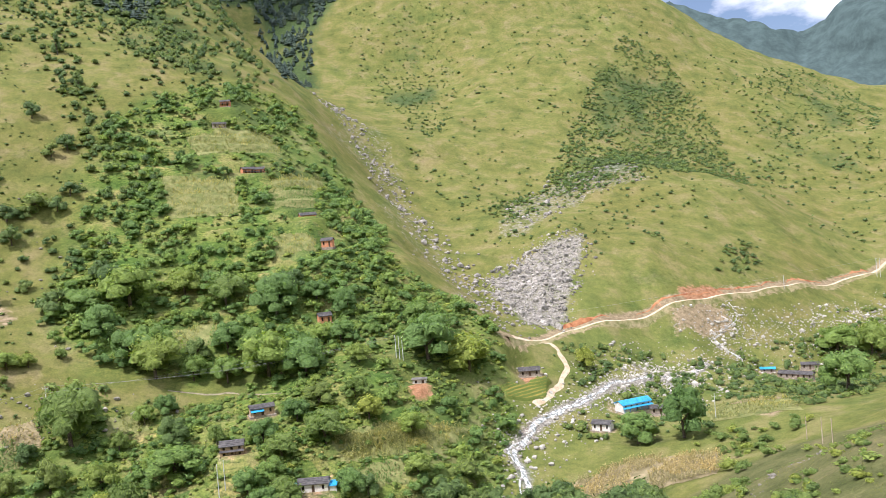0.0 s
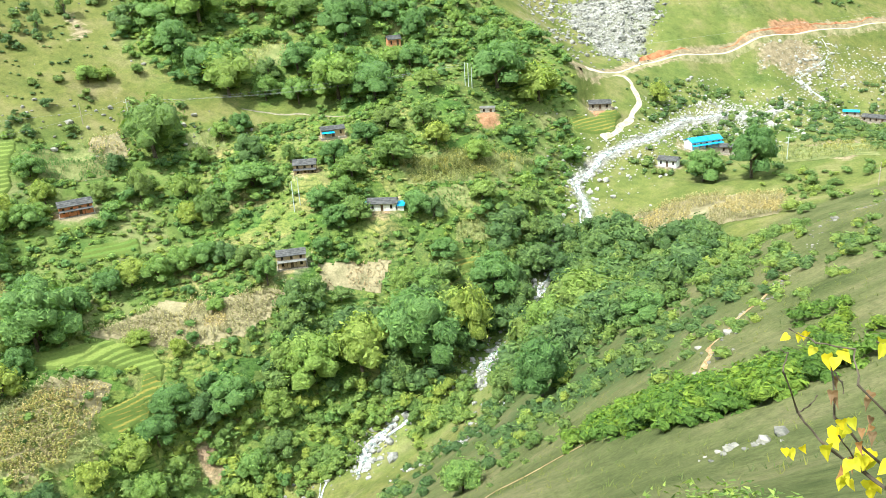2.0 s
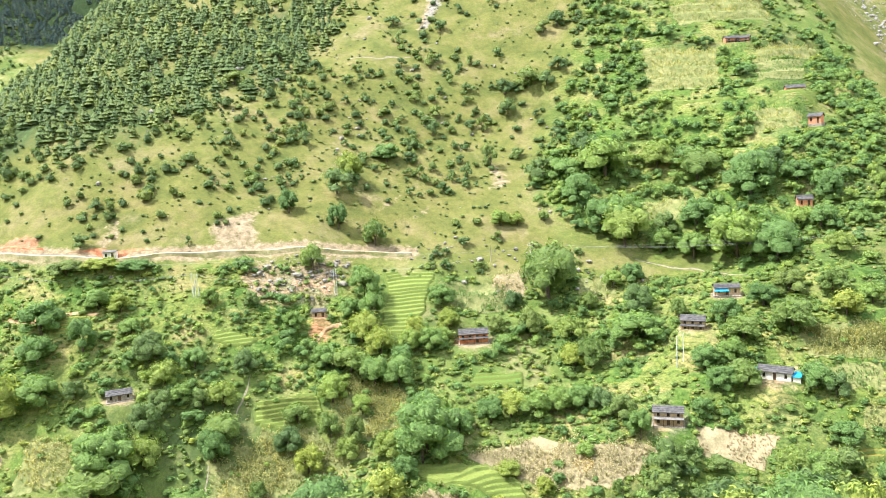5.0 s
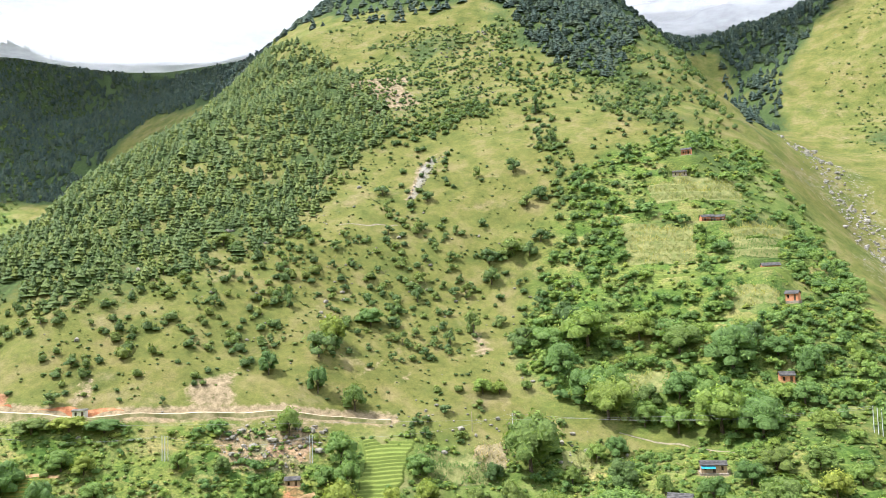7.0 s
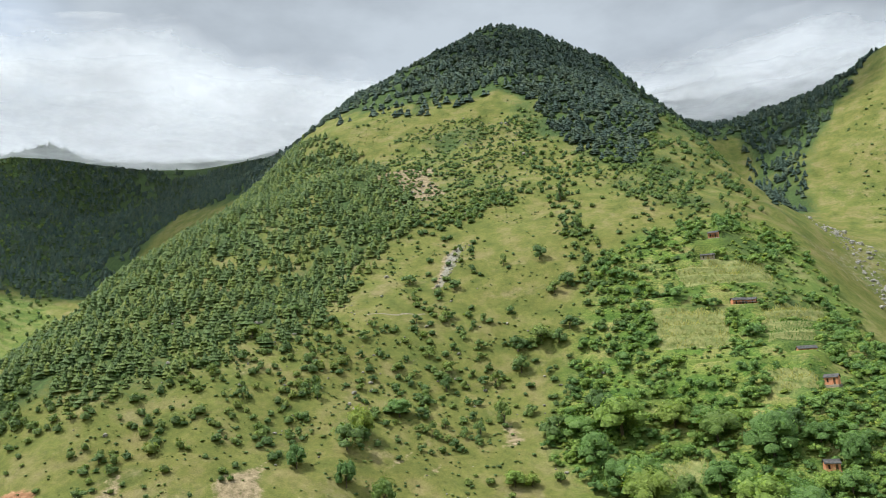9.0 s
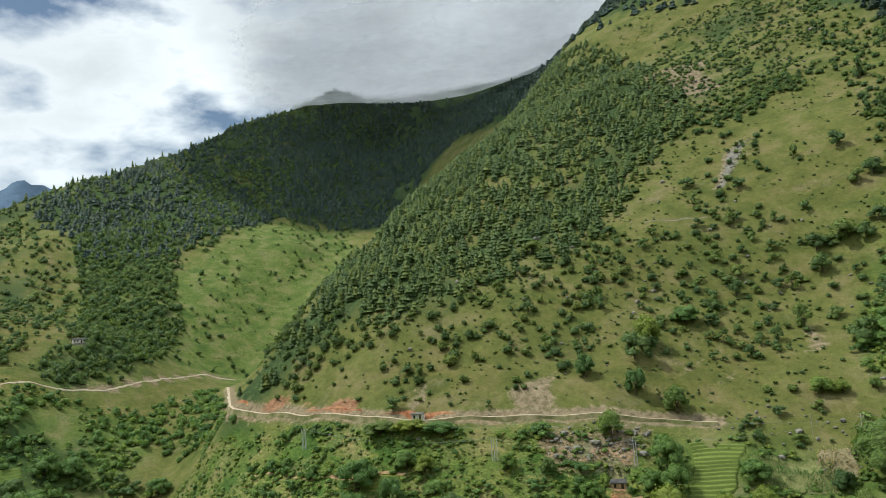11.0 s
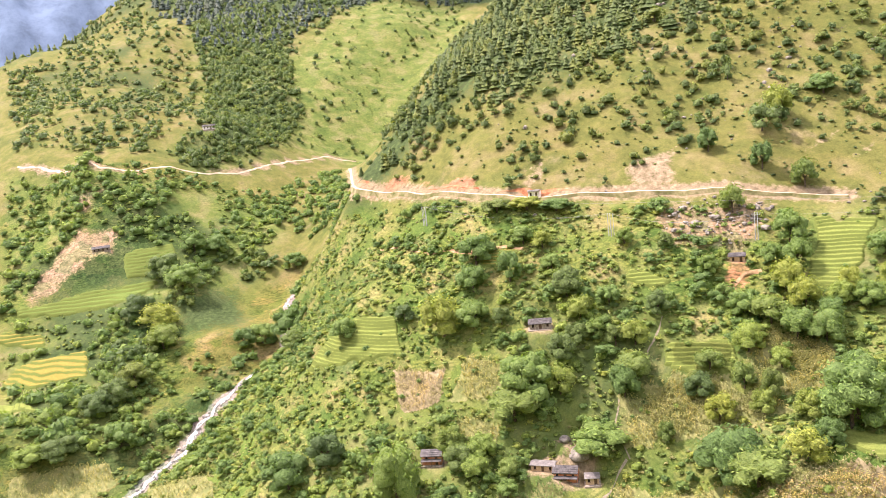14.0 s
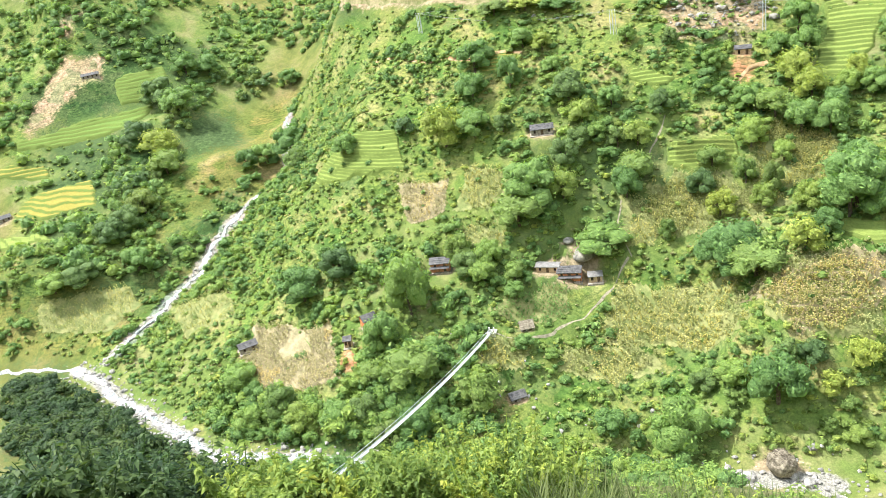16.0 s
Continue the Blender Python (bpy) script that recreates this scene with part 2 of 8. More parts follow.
def bump(t, p, height_out, strength=0.5, distance=0.3):
    b = t.nodes.new("ShaderNodeBump")
    b.inputs["Strength"].default_value, b.inputs["Distance"].default_value = strength, distance
    t.links.new(height_out, b.inputs["Height"])
    t.links.new(b.outputs[0], p.inputs["Normal"])


def attr(t, name):
    a = t.nodes.new("ShaderNodeAttribute")
    a.attribute_name = name
    return a.outputs["Fac"]


def spotted(name, dark, light, scale, rough=0.85, relief_d=0.1, spec=0.2, fine=6.0):
    """A surface of two tones, blotched at one scale and grained at a finer one."""
    m, t, p = material(name, rough, spec)
    a, b = noise_tex(t, scale), noise_tex(t, scale * fine)
    c = mix(t, ramp(t, a, [(0.35, (0, 0, 0)), (0.65, (1, 1, 1))]), dark, light)
    c = mix(t, 0.55, c, ramp(t, b, [(0.3, (0.55, 0.55, 0.55)), (0.7, (1.3, 1.3, 1.3))]), "MULTIPLY")
    t.links.new(c, p.inputs["Base Color"])
    bump(t, p, b, 0.6, relief_d)
    return m


def leafy(name, dark, light, thin=0.3, vary=1.0):
    """Foliage: each leaf spray a little different, each plant with its own tint, each crown mottled and billowing."""
    m, t, p = material(name, 0.6, 0.25)
    g = t.nodes.new("ShaderNodeNewGeometry")
    o = t.nodes.new("ShaderNodeObjectInfo")
    core = attr(t, "core")
    sprays, masses = noise_tex(t, 2.6, 3, 0.7), noise_tex(t, 0.7, 3, 0.6)
    mottle = ramp(t, sprays, [(0.3, (0.02, 0.02, 0.02)), (0.70, (0.9, 0.9, 0.9))])
    pick = mix(t, core, g.outputs["Random Per Island"], mottle)
    isl = ramp(t, pick, [(0.0, dark), (1.0, light)])
    tint = t.nodes.new("ShaderNodeMath")
    tint.operation = "ADD"
    t.links.new(attr(t, "tint"), tint.inputs[0])
    t.links.new(o.outputs["Random"], tint.inputs[1])
    f = t.nodes.new("ShaderNodeMath")
    f.operation = "FRACT"
    t.links.new(tint.outputs[0], f.inputs[0])
    own = ramp(t, f.outputs[0], [(0.0, (0.62, 0.72, 0.70)), (0.35, (0.88, 0.95, 0.92)), (0.7, (1.1, 1.08, 0.9)), (1.0, (1.4, 1.22, 0.85))])
    c = mix(t, vary, isl, own, "MULTIPLY")
    t.links.new(c, p.inputs["Base Color"])
    h = t.nodes.new("ShaderNodeMath")
    h.operation = "MULTIPLY_ADD"
    t.links.new(masses, h.inputs[0])
    h.inputs[1].default_value = 2.0
    t.links.new(sprays, h.inputs[2])
    bump(t, p, h.outputs[0], 1.0, 0.8)
    t.links.new(core, p.inputs["Normal"].links[0].from_node.inputs["Strength"])
    tr = t.nodes.new("ShaderNodeBsdfTranslucent")
    t.links.new(mix(t, 1.0, c, (1.2, 1.3, 0.6), "MULTIPLY"), tr.inputs["Color"])
    ms = t.nodes.new("ShaderNodeMixShader")
    t.links.new(ramp(t, core, [(0.0, (thin, thin, thin)), (1.0, (0.06, 0.06, 0.06))]), ms.inputs[0])
    t.links.new(p.outputs[0], ms.inputs[1])
    t.links.new(tr.outputs[0], ms.inputs[2])
    t.links.new(ms.outputs[0], t.nodes["Material Output"].inputs["Surface"])
    return m


def ground_material():
    m, t, p = material("hillside_grass", 0.95, 0.08)
    big, mid, small, fine = noise_tex(t, 0.012, 5), noise_tex(t, 0.06, 5), noise_tex(t, 0.35, 6, 0.7), noise_tex(t, 1.7, 4, 0.7)
    dry = ramp(t, mid, [(0.3, (0.092, 0.112, 0.032)), (0.5, (0.150, 0.152, 0.046)), (0.72, (0.215, 0.182, 0.085))])
    lush = ramp(t, mid, [(0.3, (0.072, 0.128, 0.034)), (0.5, (0.138, 0.188, 0.052)), (0.64, (0.210, 0.220, 0.092))])
    c = mix(t, ramp(t, big, [(0.35, (0, 0, 0)), (0.65, (0.3, 0.3, 0.3))]), dry, lush)
    soil = ramp(t, small, [(0.3, (0.19, 0.145, 0.090)), (0.7, (0.34, 0.275, 0.185))])
    patch = ramp(t, noise_tex(t, 0.035, 6, 0.75), [(0.56, (0, 0, 0)), (0.74, (0.65, 0.65, 0.65))])
    c = mix(t, patch, c, soil)
    c = mix(t, attr(t, "lush"), c, lush)
    red = ramp(t, small, [(0.3, (0.24, 0.105, 0.055)), (0.7, (0.40, 0.24, 0.15))])
    stone = ramp(t, fine, [(0.3, (0.13, 0.125, 0.11)), (0.7, (0.36, 0.34, 0.31))])

    def where(name, lo=0.35, hi=0.6):
        s = t.nodes.new("ShaderNodeMath")
        s.operation = "MULTIPLY_ADD"
        t.links.new(small, s.inputs[0])
        s.inputs[1].default_value = 0.9
        t.links.new(attr(t, name), s.inputs[2])
        return ramp(t, s.outputs[0], [(lo + 0.45, (0, 0, 0)), (hi + 0.45, (1, 1, 1))])

    c = mix(t, where("turf", 0.2, 0.7), c, ramp(t, mid, [(0.3, (0.072, 0.088, 0.032)), (0.5, (0.122, 0.130, 0.054)), (0.7, (0.195, 0.172, 0.092))]))
    c = mix(t, where("wood"), c, ramp(t, small, [(0.3, (0.032, 0.058, 0.024)), (0.7, (0.085, 0.125, 0.045))]))
    c = mix(t, where("bare"), c, soil)
    c = mix(t, where("red"), c, red)
    c = mix(t, where("stony"), c, stone)
    c = mix(t, 0.6, c, ramp(t, small, [(0.30, (0.55, 0.62, 0.56)), (0.48, (1.0, 1.0, 0.98)), (0.70, (1.35, 1.32, 1.25))]), "MULTIPLY")
    c = mix(t, 0.6, c, ramp(t, fine, [(0.32, (0.6, 0.64, 0.6)), (0.68, (1.35, 1.35, 1.35))]), "MULTIPLY")
    # old terrace steps: grassy risers and weedy treads follow the contours
    g = t.nodes.new("ShaderNodeNewGeometry")
    s = t.nodes.new("ShaderNodeSeparateXYZ")
    t.links.new(g.outputs["Position"], s.inputs[0])
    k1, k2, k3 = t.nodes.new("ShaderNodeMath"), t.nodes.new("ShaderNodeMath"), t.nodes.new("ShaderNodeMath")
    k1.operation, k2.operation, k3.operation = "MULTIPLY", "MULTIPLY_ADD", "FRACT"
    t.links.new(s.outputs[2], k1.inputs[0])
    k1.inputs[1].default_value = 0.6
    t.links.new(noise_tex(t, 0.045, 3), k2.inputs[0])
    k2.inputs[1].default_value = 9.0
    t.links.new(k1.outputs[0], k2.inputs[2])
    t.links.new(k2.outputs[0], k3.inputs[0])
    # small plots of different crops and weeds on the farmed slopes
    plots = t.nodes.new("ShaderNodeTexVoronoi")
    plots.inputs["Scale"].default_value = 0.075
    warp = t.nodes.new("ShaderNodeTexNoise")
    warp.inputs["Scale"].default_value, warp.inputs["Detail"].default_value = 0.12, 3.0
    t.links.new(g.outputs["Position"], warp.inputs["Vector"])
    bend = t.nodes.new("ShaderNodeVectorMath")
    bend.operation = "MULTIPLY_ADD"
    t.links.new(warp.outputs["Color"], bend.inputs[0])
    bend.inputs[1].default_value = (14, 14, 30)
    stretch = t.nodes.new("ShaderNodeVectorMath")
    stretch.operation = "MULTIPLY"
    t.links.new(g.outputs["Position"], stretch.inputs[0])
    stretch.inputs[1].default_value = (1, 1, 2.2)
    t.links.new(stretch.outputs[0], bend.inputs[2])
    t.links.new(bend.outputs[0], plots.inputs["Vector"])
    hue = t.nodes.new("ShaderNodeSeparateColor")
    t.links.new(plots.outputs["Color"], hue.inputs[0])
    # blue raised in the paler plots, to imitate haze over the slope
    plot = ramp(t, hue.outputs[0], [(0.0, (0.50, 0.72, 0.62)), (0.25, (0.85, 1.0, 0.8)), (0.5, (1.08, 1.05, 1.0)), (0.72, (1.26, 1.10, 1.12)), (0.9, (1.36, 1.10, 1.25)), (1.0, (0.7, 0.85, 0.7))])
    tufts = ramp(t, noise_tex(t, 0.8, 5, 0.75), [(0.35, (0.5, 0.6, 0.5)), (0.5, (1.0, 1.0, 1.0)), (0.65, (1.35, 1.25, 1.15))])
    farmed = mix(t, 1.0, mix(t, 0.8, c, plot, "MULTIPLY"), tufts, "MULTIPLY")
    c = mix(t, attr(t, "tiers"), c, farmed)
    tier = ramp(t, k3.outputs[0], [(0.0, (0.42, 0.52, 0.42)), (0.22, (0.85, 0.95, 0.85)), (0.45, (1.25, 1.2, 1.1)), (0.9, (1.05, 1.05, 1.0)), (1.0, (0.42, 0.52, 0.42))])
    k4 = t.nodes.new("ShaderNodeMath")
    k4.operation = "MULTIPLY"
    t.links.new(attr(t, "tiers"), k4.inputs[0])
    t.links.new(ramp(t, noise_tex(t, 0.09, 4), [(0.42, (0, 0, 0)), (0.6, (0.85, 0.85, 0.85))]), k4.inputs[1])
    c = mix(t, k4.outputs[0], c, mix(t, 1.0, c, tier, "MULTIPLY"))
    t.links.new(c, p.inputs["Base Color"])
    h = t.nodes.new("ShaderNodeMath")
    h.operation = "ADD"
    t.links.new(small, h.inputs[0])
    t.links.new(fine, h.inputs[1])
    bump(t, p, h.outputs[0], 0.7, 0.5)
    return m


M_GROUND = ground_material()
M_LEAF = leafy("broad_leaves", (0.080, 0.158, 0.046), (0.250, 0.370, 0.105))
M_BUSH = leafy("bush_leaves", (0.115, 0.185, 0.045), (0.295, 0.370, 0.100))
M_PINE = leafy("pine_needles", (0.072, 0.122, 0.040), (0.195, 0.260, 0.080), 0.25)
M_SHRUB = leafy("dark_shrub_leaves", (0.062, 0.112, 0.040), (0.200, 0.285, 0.092))
# distance haze and cloud shade of the far woods, mixed into the needle colour
M_HAZEPINE = leafy("hazed_far_forest", (0.032, 0.062, 0.055), (0.100, 0.150, 0.120), 0.15)
M_HEDGE = leafy("bright_leaves", (0.11, 0.17, 0.032), (0.30, 0.36, 0.085), 0.35)
M_HEDGEROW = leafy("hedge_leaves", (0.070, 0.135, 0.022), (0.210, 0.310, 0.055), 0.35)
# leaf colour darkened to carry the shade on the near bank
M_SHADELEAF = leafy("shade_darkened_leaves", (0.020, 0.046, 0.018), (0.078, 0.128, 0.046))
M_GRASS = leafy("grass_blades", (0.12, 0.15, 0.06), (0.26, 0.28, 0.12), 0.35)
M_BROWNLEAF = leafy("withered_leaves", (0.20, 0.10, 0.05), (0.42, 0.26, 0.15), 0.3)
M_TURF = leafy("turf_blades", (0.085, 0.115, 0.032), (0.18, 0.20, 0.065), 0.3)
M_YELLOW = leafy("yellowed_leaves", (0.62, 0.50, 0.02), (0.85, 0.75, 0.08), 0.4)
M_BARK = spotted("bark", (0.06, 0.045, 0.03), (0.16, 0.13, 0.10), 2.0)
M_ROCK = spotted("boulder_stone", (0.16, 0.155, 0.145), (0.46, 0.44, 0.41), 0.5, 0.9, 0.15)
M_FANROCK = spotted("landslide_stone", (0.10, 0.10, 0.09), (0.50, 0.48, 0.44), 0.16, 0.9, 0.15)
M_RIVERSTONE = spotted("river_stone", (0.22, 0.215, 0.195), (0.62, 0.60, 0.55), 0.2, 0.9, 0.12)
M_DARKROCK = spotted("crag_stone", (0.13, 0.125, 0.11), (0.38, 0.355, 0.31), 0.4, 0.9, 0.2)
M_TRACK = spotted("dirt_track", (0.44, 0.35, 0.24), (0.66, 0.56, 0.42), 0.4)
M_PATH = spotted("foot_path", (0.34, 0.20, 0.10), (0.52, 0.36, 0.21), 0.6)
M_STONEPATH = spotted("stone_path", (0.17, 0.16, 0.11), (0.34, 0.30, 0.22), 0.9)
M_BANK = spotted("road_embankment", (0.15, 0.17, 0.055), (0.40, 0.34, 0.20), 0.22)
M_CUT = spotted("red_earth", (0.27, 0.09, 0.04), (0.50, 0.26, 0.13), 0.25)
M_BRICK = spotted("ochre_brick_wall", (0.54, 0.20, 0.10), (0.68, 0.35, 0.21), 0.8, 0.9, 0.03)
M_ORANGE = spotted("orange_limewash", (0.55, 0.17, 0.07), (0.66, 0.30, 0.16), 0.9, 0.9, 0.02)
M_MUD = spotted("mud_wall", (0.42, 0.30, 0.19), (0.58, 0.44, 0.30), 0.8, 0.95, 0.03)
M_WHITE = spotted("whitewashed_wall", (0.62, 0.60, 0.56), (0.80, 0.79, 0.76), 0.7, 0.9, 0.02)
M_STONEWALL = spotted("rubble_stone_wall", (0.20, 0.17, 0.14), (0.40, 0.36, 0.30), 1.4, 0.95, 0.06)
M_SLATE = spotted("slate_roof", (0.05, 0.05, 0.053), (0.135, 0.13, 0.13), 0.9, 0.6, 0.05)
M_TIN = spotted("weathered_tin_roof", (0.13, 0.125, 0.12), (0.27, 0.26, 0.25), 0.6, 0.5, 0.02, 0.5)
M_BLUE = spotted("blue_sheet_roof", (0.02, 0.30, 0.62), (0.04, 0.42, 0.78), 0.4, 0.45, 0.01, 0.4)
M_THATCH = spotted("thatch", (0.14, 0.12, 0.09), (0.32, 0.28, 0.21), 1.2, 0.95, 0.08)
M_WOOD = spotted("old_timber", (0.07, 0.045, 0.03), (0.15, 0.10, 0.065), 1.5)
M_DARK = spotted("dark_opening", (0.012, 0.011, 0.010), (0.03, 0.027, 0.025), 1.0)
M_POLE = spotted("galvanised_pole", (0.48, 0.52, 0.55), (0.66, 0.70, 0.72), 1.0, 0.5, 0.005, 0.5)
M_WOODPOLE = spotted("pale_wood_pole", (0.36, 0.30, 0.22), (0.52, 0.45, 0.36), 1.0)
M_GREYPOLE = spotted("weathered_grey_pole", (0.16, 0.15, 0.14), (0.30, 0.29, 0.27), 1.0, 0.6, 0.005, 0.4)
M_STEEL = spotted("bridge_steel", (0.34, 0.38, 0.42), (0.50, 0.54, 0.58), 1.0, 0.45, 0.005, 0.5)
M_CABLE = spotted("wire", (0.20, 0.21, 0.22), (0.35, 0.36, 0.37), 1.0, 0.5, 0.002, 0.5)


def water_material():
    m, t, p = material("white_water", 0.25, 0.5)
    foam = ramp(t, noise_tex(t, 0.8, 6, 0.8), [(0.45, (0, 0, 0)), (0.58, (1, 1, 1))])
    c = mix(t, foam, (0.16, 0.19, 0.18), (0.80, 0.82, 0.83))
    t.links.new(c, p.inputs["Base Color"])
    t.links.new(ramp(t, foam, [(0, (0.12, 0.12, 0.12)), (1, (0.8, 0.8, 0.8))]), p.inputs["Roughness"])
    bump(t, p, noise_tex(t, 1.2, 5), 0.8, 0.4)
    return m


M_WATER = water_material()


def crop(name, dark, light, scale=1.6):
    m, t, p = material(name, 0.9, 0.1)
    a = noise_tex(t, 0.14, 4)
    b = noise_tex(t, scale, 5, 0.75)
    c = mix(t, a, dark, light)
    c = mix(t, 0.8, c, ramp(t, b, [(0.3, (0.55, 0.6, 0.5)), (0.7, (1.3, 1.25, 1.2))]), "MULTIPLY")
    g = t.nodes.new("ShaderNodeNewGeometry")
    s = t.nodes.new("ShaderNodeSeparateXYZ")
    t.links.new(g.outputs["True Normal"], s.inputs[0])
    bank = ramp(t, s.outputs[2], [(0.72, (1, 1, 1)), (0.90, (0, 0, 0))])
    c = mix(t, bank, c, mix(t, b, (0.09, 0.14, 0.035), (0.17, 0.21, 0.05)))
    t.links.new(c, p.inputs["Base Color"])
    bump(t, p, b, 0.8, 0.35)
    return m


CROPS = {
    "ripe": (crop("ripe_rice", (0.20, 0.19, 0.045), (0.31, 0.26, 0.065)), "ripe golden-yellow rice terraces on a hillside"),
    "yellow_green": (crop("ripening_rice", (0.14, 0.22, 0.05), (0.25, 0.28, 0.08)), "yellow-green ripening rice terraces on a hillside"),
    "green": (crop("green_rice", (0.09, 0.16, 0.035), (0.16, 0.22, 0.055)), "green grassy terraced plots on a hillside"),
}
MAIZE = {
    "dry": (leafy("dry_maize", (0.25, 0.215, 0.11), (0.52, 0.44, 0.25), 0.25, 0.6), "dry pale-brown maize field on a slope", 1.8),
    "half": (leafy("half_dry_maize", (0.19, 0.21, 0.075), (0.46, 0.43, 0.19), 0.3, 0.6), "half-dry yellow-green maize field on a slope", 1.8),
    "green": (leafy("green_maize", (0.05, 0.13, 0.03), (0.15, 0.27, 0.08), 0.3, 0.5), "bluish-green crop plot on a slope", 1.3),
    "stubble": (leafy("maize_stubble", (0.30, 0.20, 0.12), (0.52, 0.38, 0.24), 0.2, 0.4), "harvested brown maize stubble field on a slope", 0.8),
}
M_WEEDY = spotted("weedy_field_soil", (0.13, 0.165, 0.05), (0.27, 0.27, 0.11), 0.3)
M_FIELDSOIL = spotted("field_soil", (0.19, 0.17, 0.09), (0.36, 0.30, 0.18), 0.25)


# ---- where things lie, in plan ----
FIELDS = []


def field_spec(crop_kind, state, outline):
    FIELDS.append((crop_kind, state, outline))


field_spec("rice", "yellow_green", [(-208, 266), (-191, 279), (-187, 268), (-178, 246), (-192, 238), (-200, 255)])
field_spec("rice", "ripe", [(-298, 168), (-283, 177), (-277, 172), (-292, 163)])
field_spec("rice", "yellow_green", [(-146, 196), (-136, 205), (-116, 209), (-109, 206), (-109, 202), (-117, 202), (-132, 193), (-143, 190)])
field_spec("rice", "ripe", [(-116, 203), (-108, 202), (-108, 198), (-116, 183), (-123, 183), (-116, 194)])
field_spec("rice", "ripe", [(-515, -23), (-499, 10), (-469, 7), (-483, -24), (-512, -38)])
field_spec("rice", "ripe", [(-554, -37), (-537, -11), (-525, -12), (-545, -39)])
field_spec("rice", "yellow_green", [(-500, -47), (-468, -25), (-441, -18), (-484, -48)])
field_spec("rice", "ripe", [(19, 346), (45, 366), (40, 351), (23, 341)])
field_spec("rice", "yellow_green", [(-130, 421), (-85, 425), (-63, 445), (-62, 429), (-129, 416)])
field_spec("rice", "ripe", [(-31, 252), (-15, 259), (-14, 255), (-28, 249)])
field_spec("rice", "green", [(-150, 242), (-136, 253), (-132, 246), (-149, 236)])
field_spec("rice", "green", [(-579, 46), (-579, 79), (-556, 74), (-560, 43), (-569, 42)])
field_spec("rice", "green", [(-567, -24), (-558, 15), (-551, 61), (-530, 41), (-545, 7), (-561, -25)])
field_spec("rice", "yellow_green", [(-212, 193), (-196, 206), (-189, 201), (-208, 185)])
field_spec("rice", "yellow_green", [(-331, 108), (-309, 127), (-291, 121), (-315, 99), (-337, 91)])
field_spec("rice", "yellow_green", [(-242, 201), (-227, 210), (-227, 205), (-239, 196)])
field_spec("rice", "yellow_green", [(-211, 194), (-195, 205), (-189, 198), (-205, 186)])
field_spec("maize", "dry", [(-300, 45), (-260, 67), (-236, 58), (-251, 41), (-279, 34)])
field_spec("maize", "stubble", [(-70, 246), (-46, 250), (-48, 241), (-67, 238)])
field_spec("maize", "dry", [(-136, 208), (-118, 226), (-92, 230), (-77, 237), (-88, 216), (-108, 212), (-116, 210)])
field_spec("maize", "dry", [(-158, 166), (-145, 173), (-136, 189), (-122, 194), (-123, 182), (-133, 162)])
field_spec("maize", "dry", [(41, 293), (67, 299), (94, 289), (85, 260), (65, 269), (41, 284)])
field_spec("maize", "half", [(-46, 287), (-21, 295), (-10, 296), (-20, 280), (-42, 278)])
field_spec("maize", "half", [(-25, 265), (-9, 270), (-11, 264), (-25, 259)])
field_spec("maize", "half", [(-196, 150), (-166, 173), (-147, 160), (-171, 148), (-185, 133)])
field_spec("maize", "half", [(-157, 174), (-136, 186), (-125, 186), (-119, 178), (-132, 163), (-143, 160)])
field_spec("maize", "half", [(-191, 123), (-177, 142), (-166, 143), (-170, 128), (-187, 117)])
field_spec("maize", "half", [(109, 353), (147, 346), (137, 313), (106, 330)])
field_spec("maize", "half", [(-154, 495), (-106, 532), (-99, 508), (-143, 479)])
field_spec("maize", "half", [(-157, 455), (-118, 465), (-108, 434), (-145, 427)])
field_spec("maize", "half", [(-99, 474), (-75, 514), (-72, 500), (-94, 461)])
field_spec("maize", "half", [(-188, 216), (-170, 223), (-162, 211), (-174, 196), (-186, 199)])
field_spec("maize", "half", [(-210, 177), (-197, 187), (-186, 179), (-197, 168)])
field_spec("maize", "half", [(-266, 137), (-236, 151), (-240, 138), (-258, 123)])
field_spec("maize", "dry", [(-291, 115), (-271, 129), (-260, 121), (-271, 109)])
field_spec("maize", "half", [(-184, 217), (-170, 225), (-162, 211), (-169, 202)])
field_spec("maize", "green", [(-96, 457), (-75, 483), (-70, 453), (-90, 439)])
field_spec("maize", "green", [(-186, 276), (-163, 293), (-155, 280), (-170, 269), (-181, 266)])
field_spec("maize", "green", [(-40, 275), (-20, 279), (-19, 272), (-35, 267)])
field_spec("maize", "half", [(-203, 186), (-190, 197), (-176, 192), (-178, 179), (-193, 170), (-205, 169)])
field_spec("maize", "half", [(-214, 169), (-202, 177), (-193, 165), (-204, 159)])
field_spec("maize", "half", [(-252, 121), (-235, 133), (-231, 125), (-247, 115)])
field_spec("maize", "green", [(-217, 119), (-207, 136), (-199, 132), (-204, 119), (-215, 108)])
field_spec("maize", "half", [(-211, 101), (-197, 114), (-192, 108), (-202, 97)])
field_spec("maize", "half", [(-189, 217), (-174, 222), (-165, 213), (-181, 202)])
field_spec("maize", "half", [(-180, 201), (-165, 198), (-171, 190), (-181, 188)])
field_spec("maize", "half", [(-130, 362), (-109, 370), (-101, 359), (-124, 352)])
field_spec("maize", "half", [(-137, 309), (-124, 315), (-118, 306), (-133, 300)])
field_spec("maize", "half", [(-45, 288), (-17, 303), (-16, 292), (-35, 280)])
field_spec("maize", "half", [(-89, 416), (-66, 421), (-65, 410), (-85, 406)])
field_spec("maize", "dry", [(-170, 294), (-161, 302), (-153, 289), (-163, 280)])
field_spec("maize", "half", [(-372, 21), (-342, 44), (-318, 43), (-332, 21)])
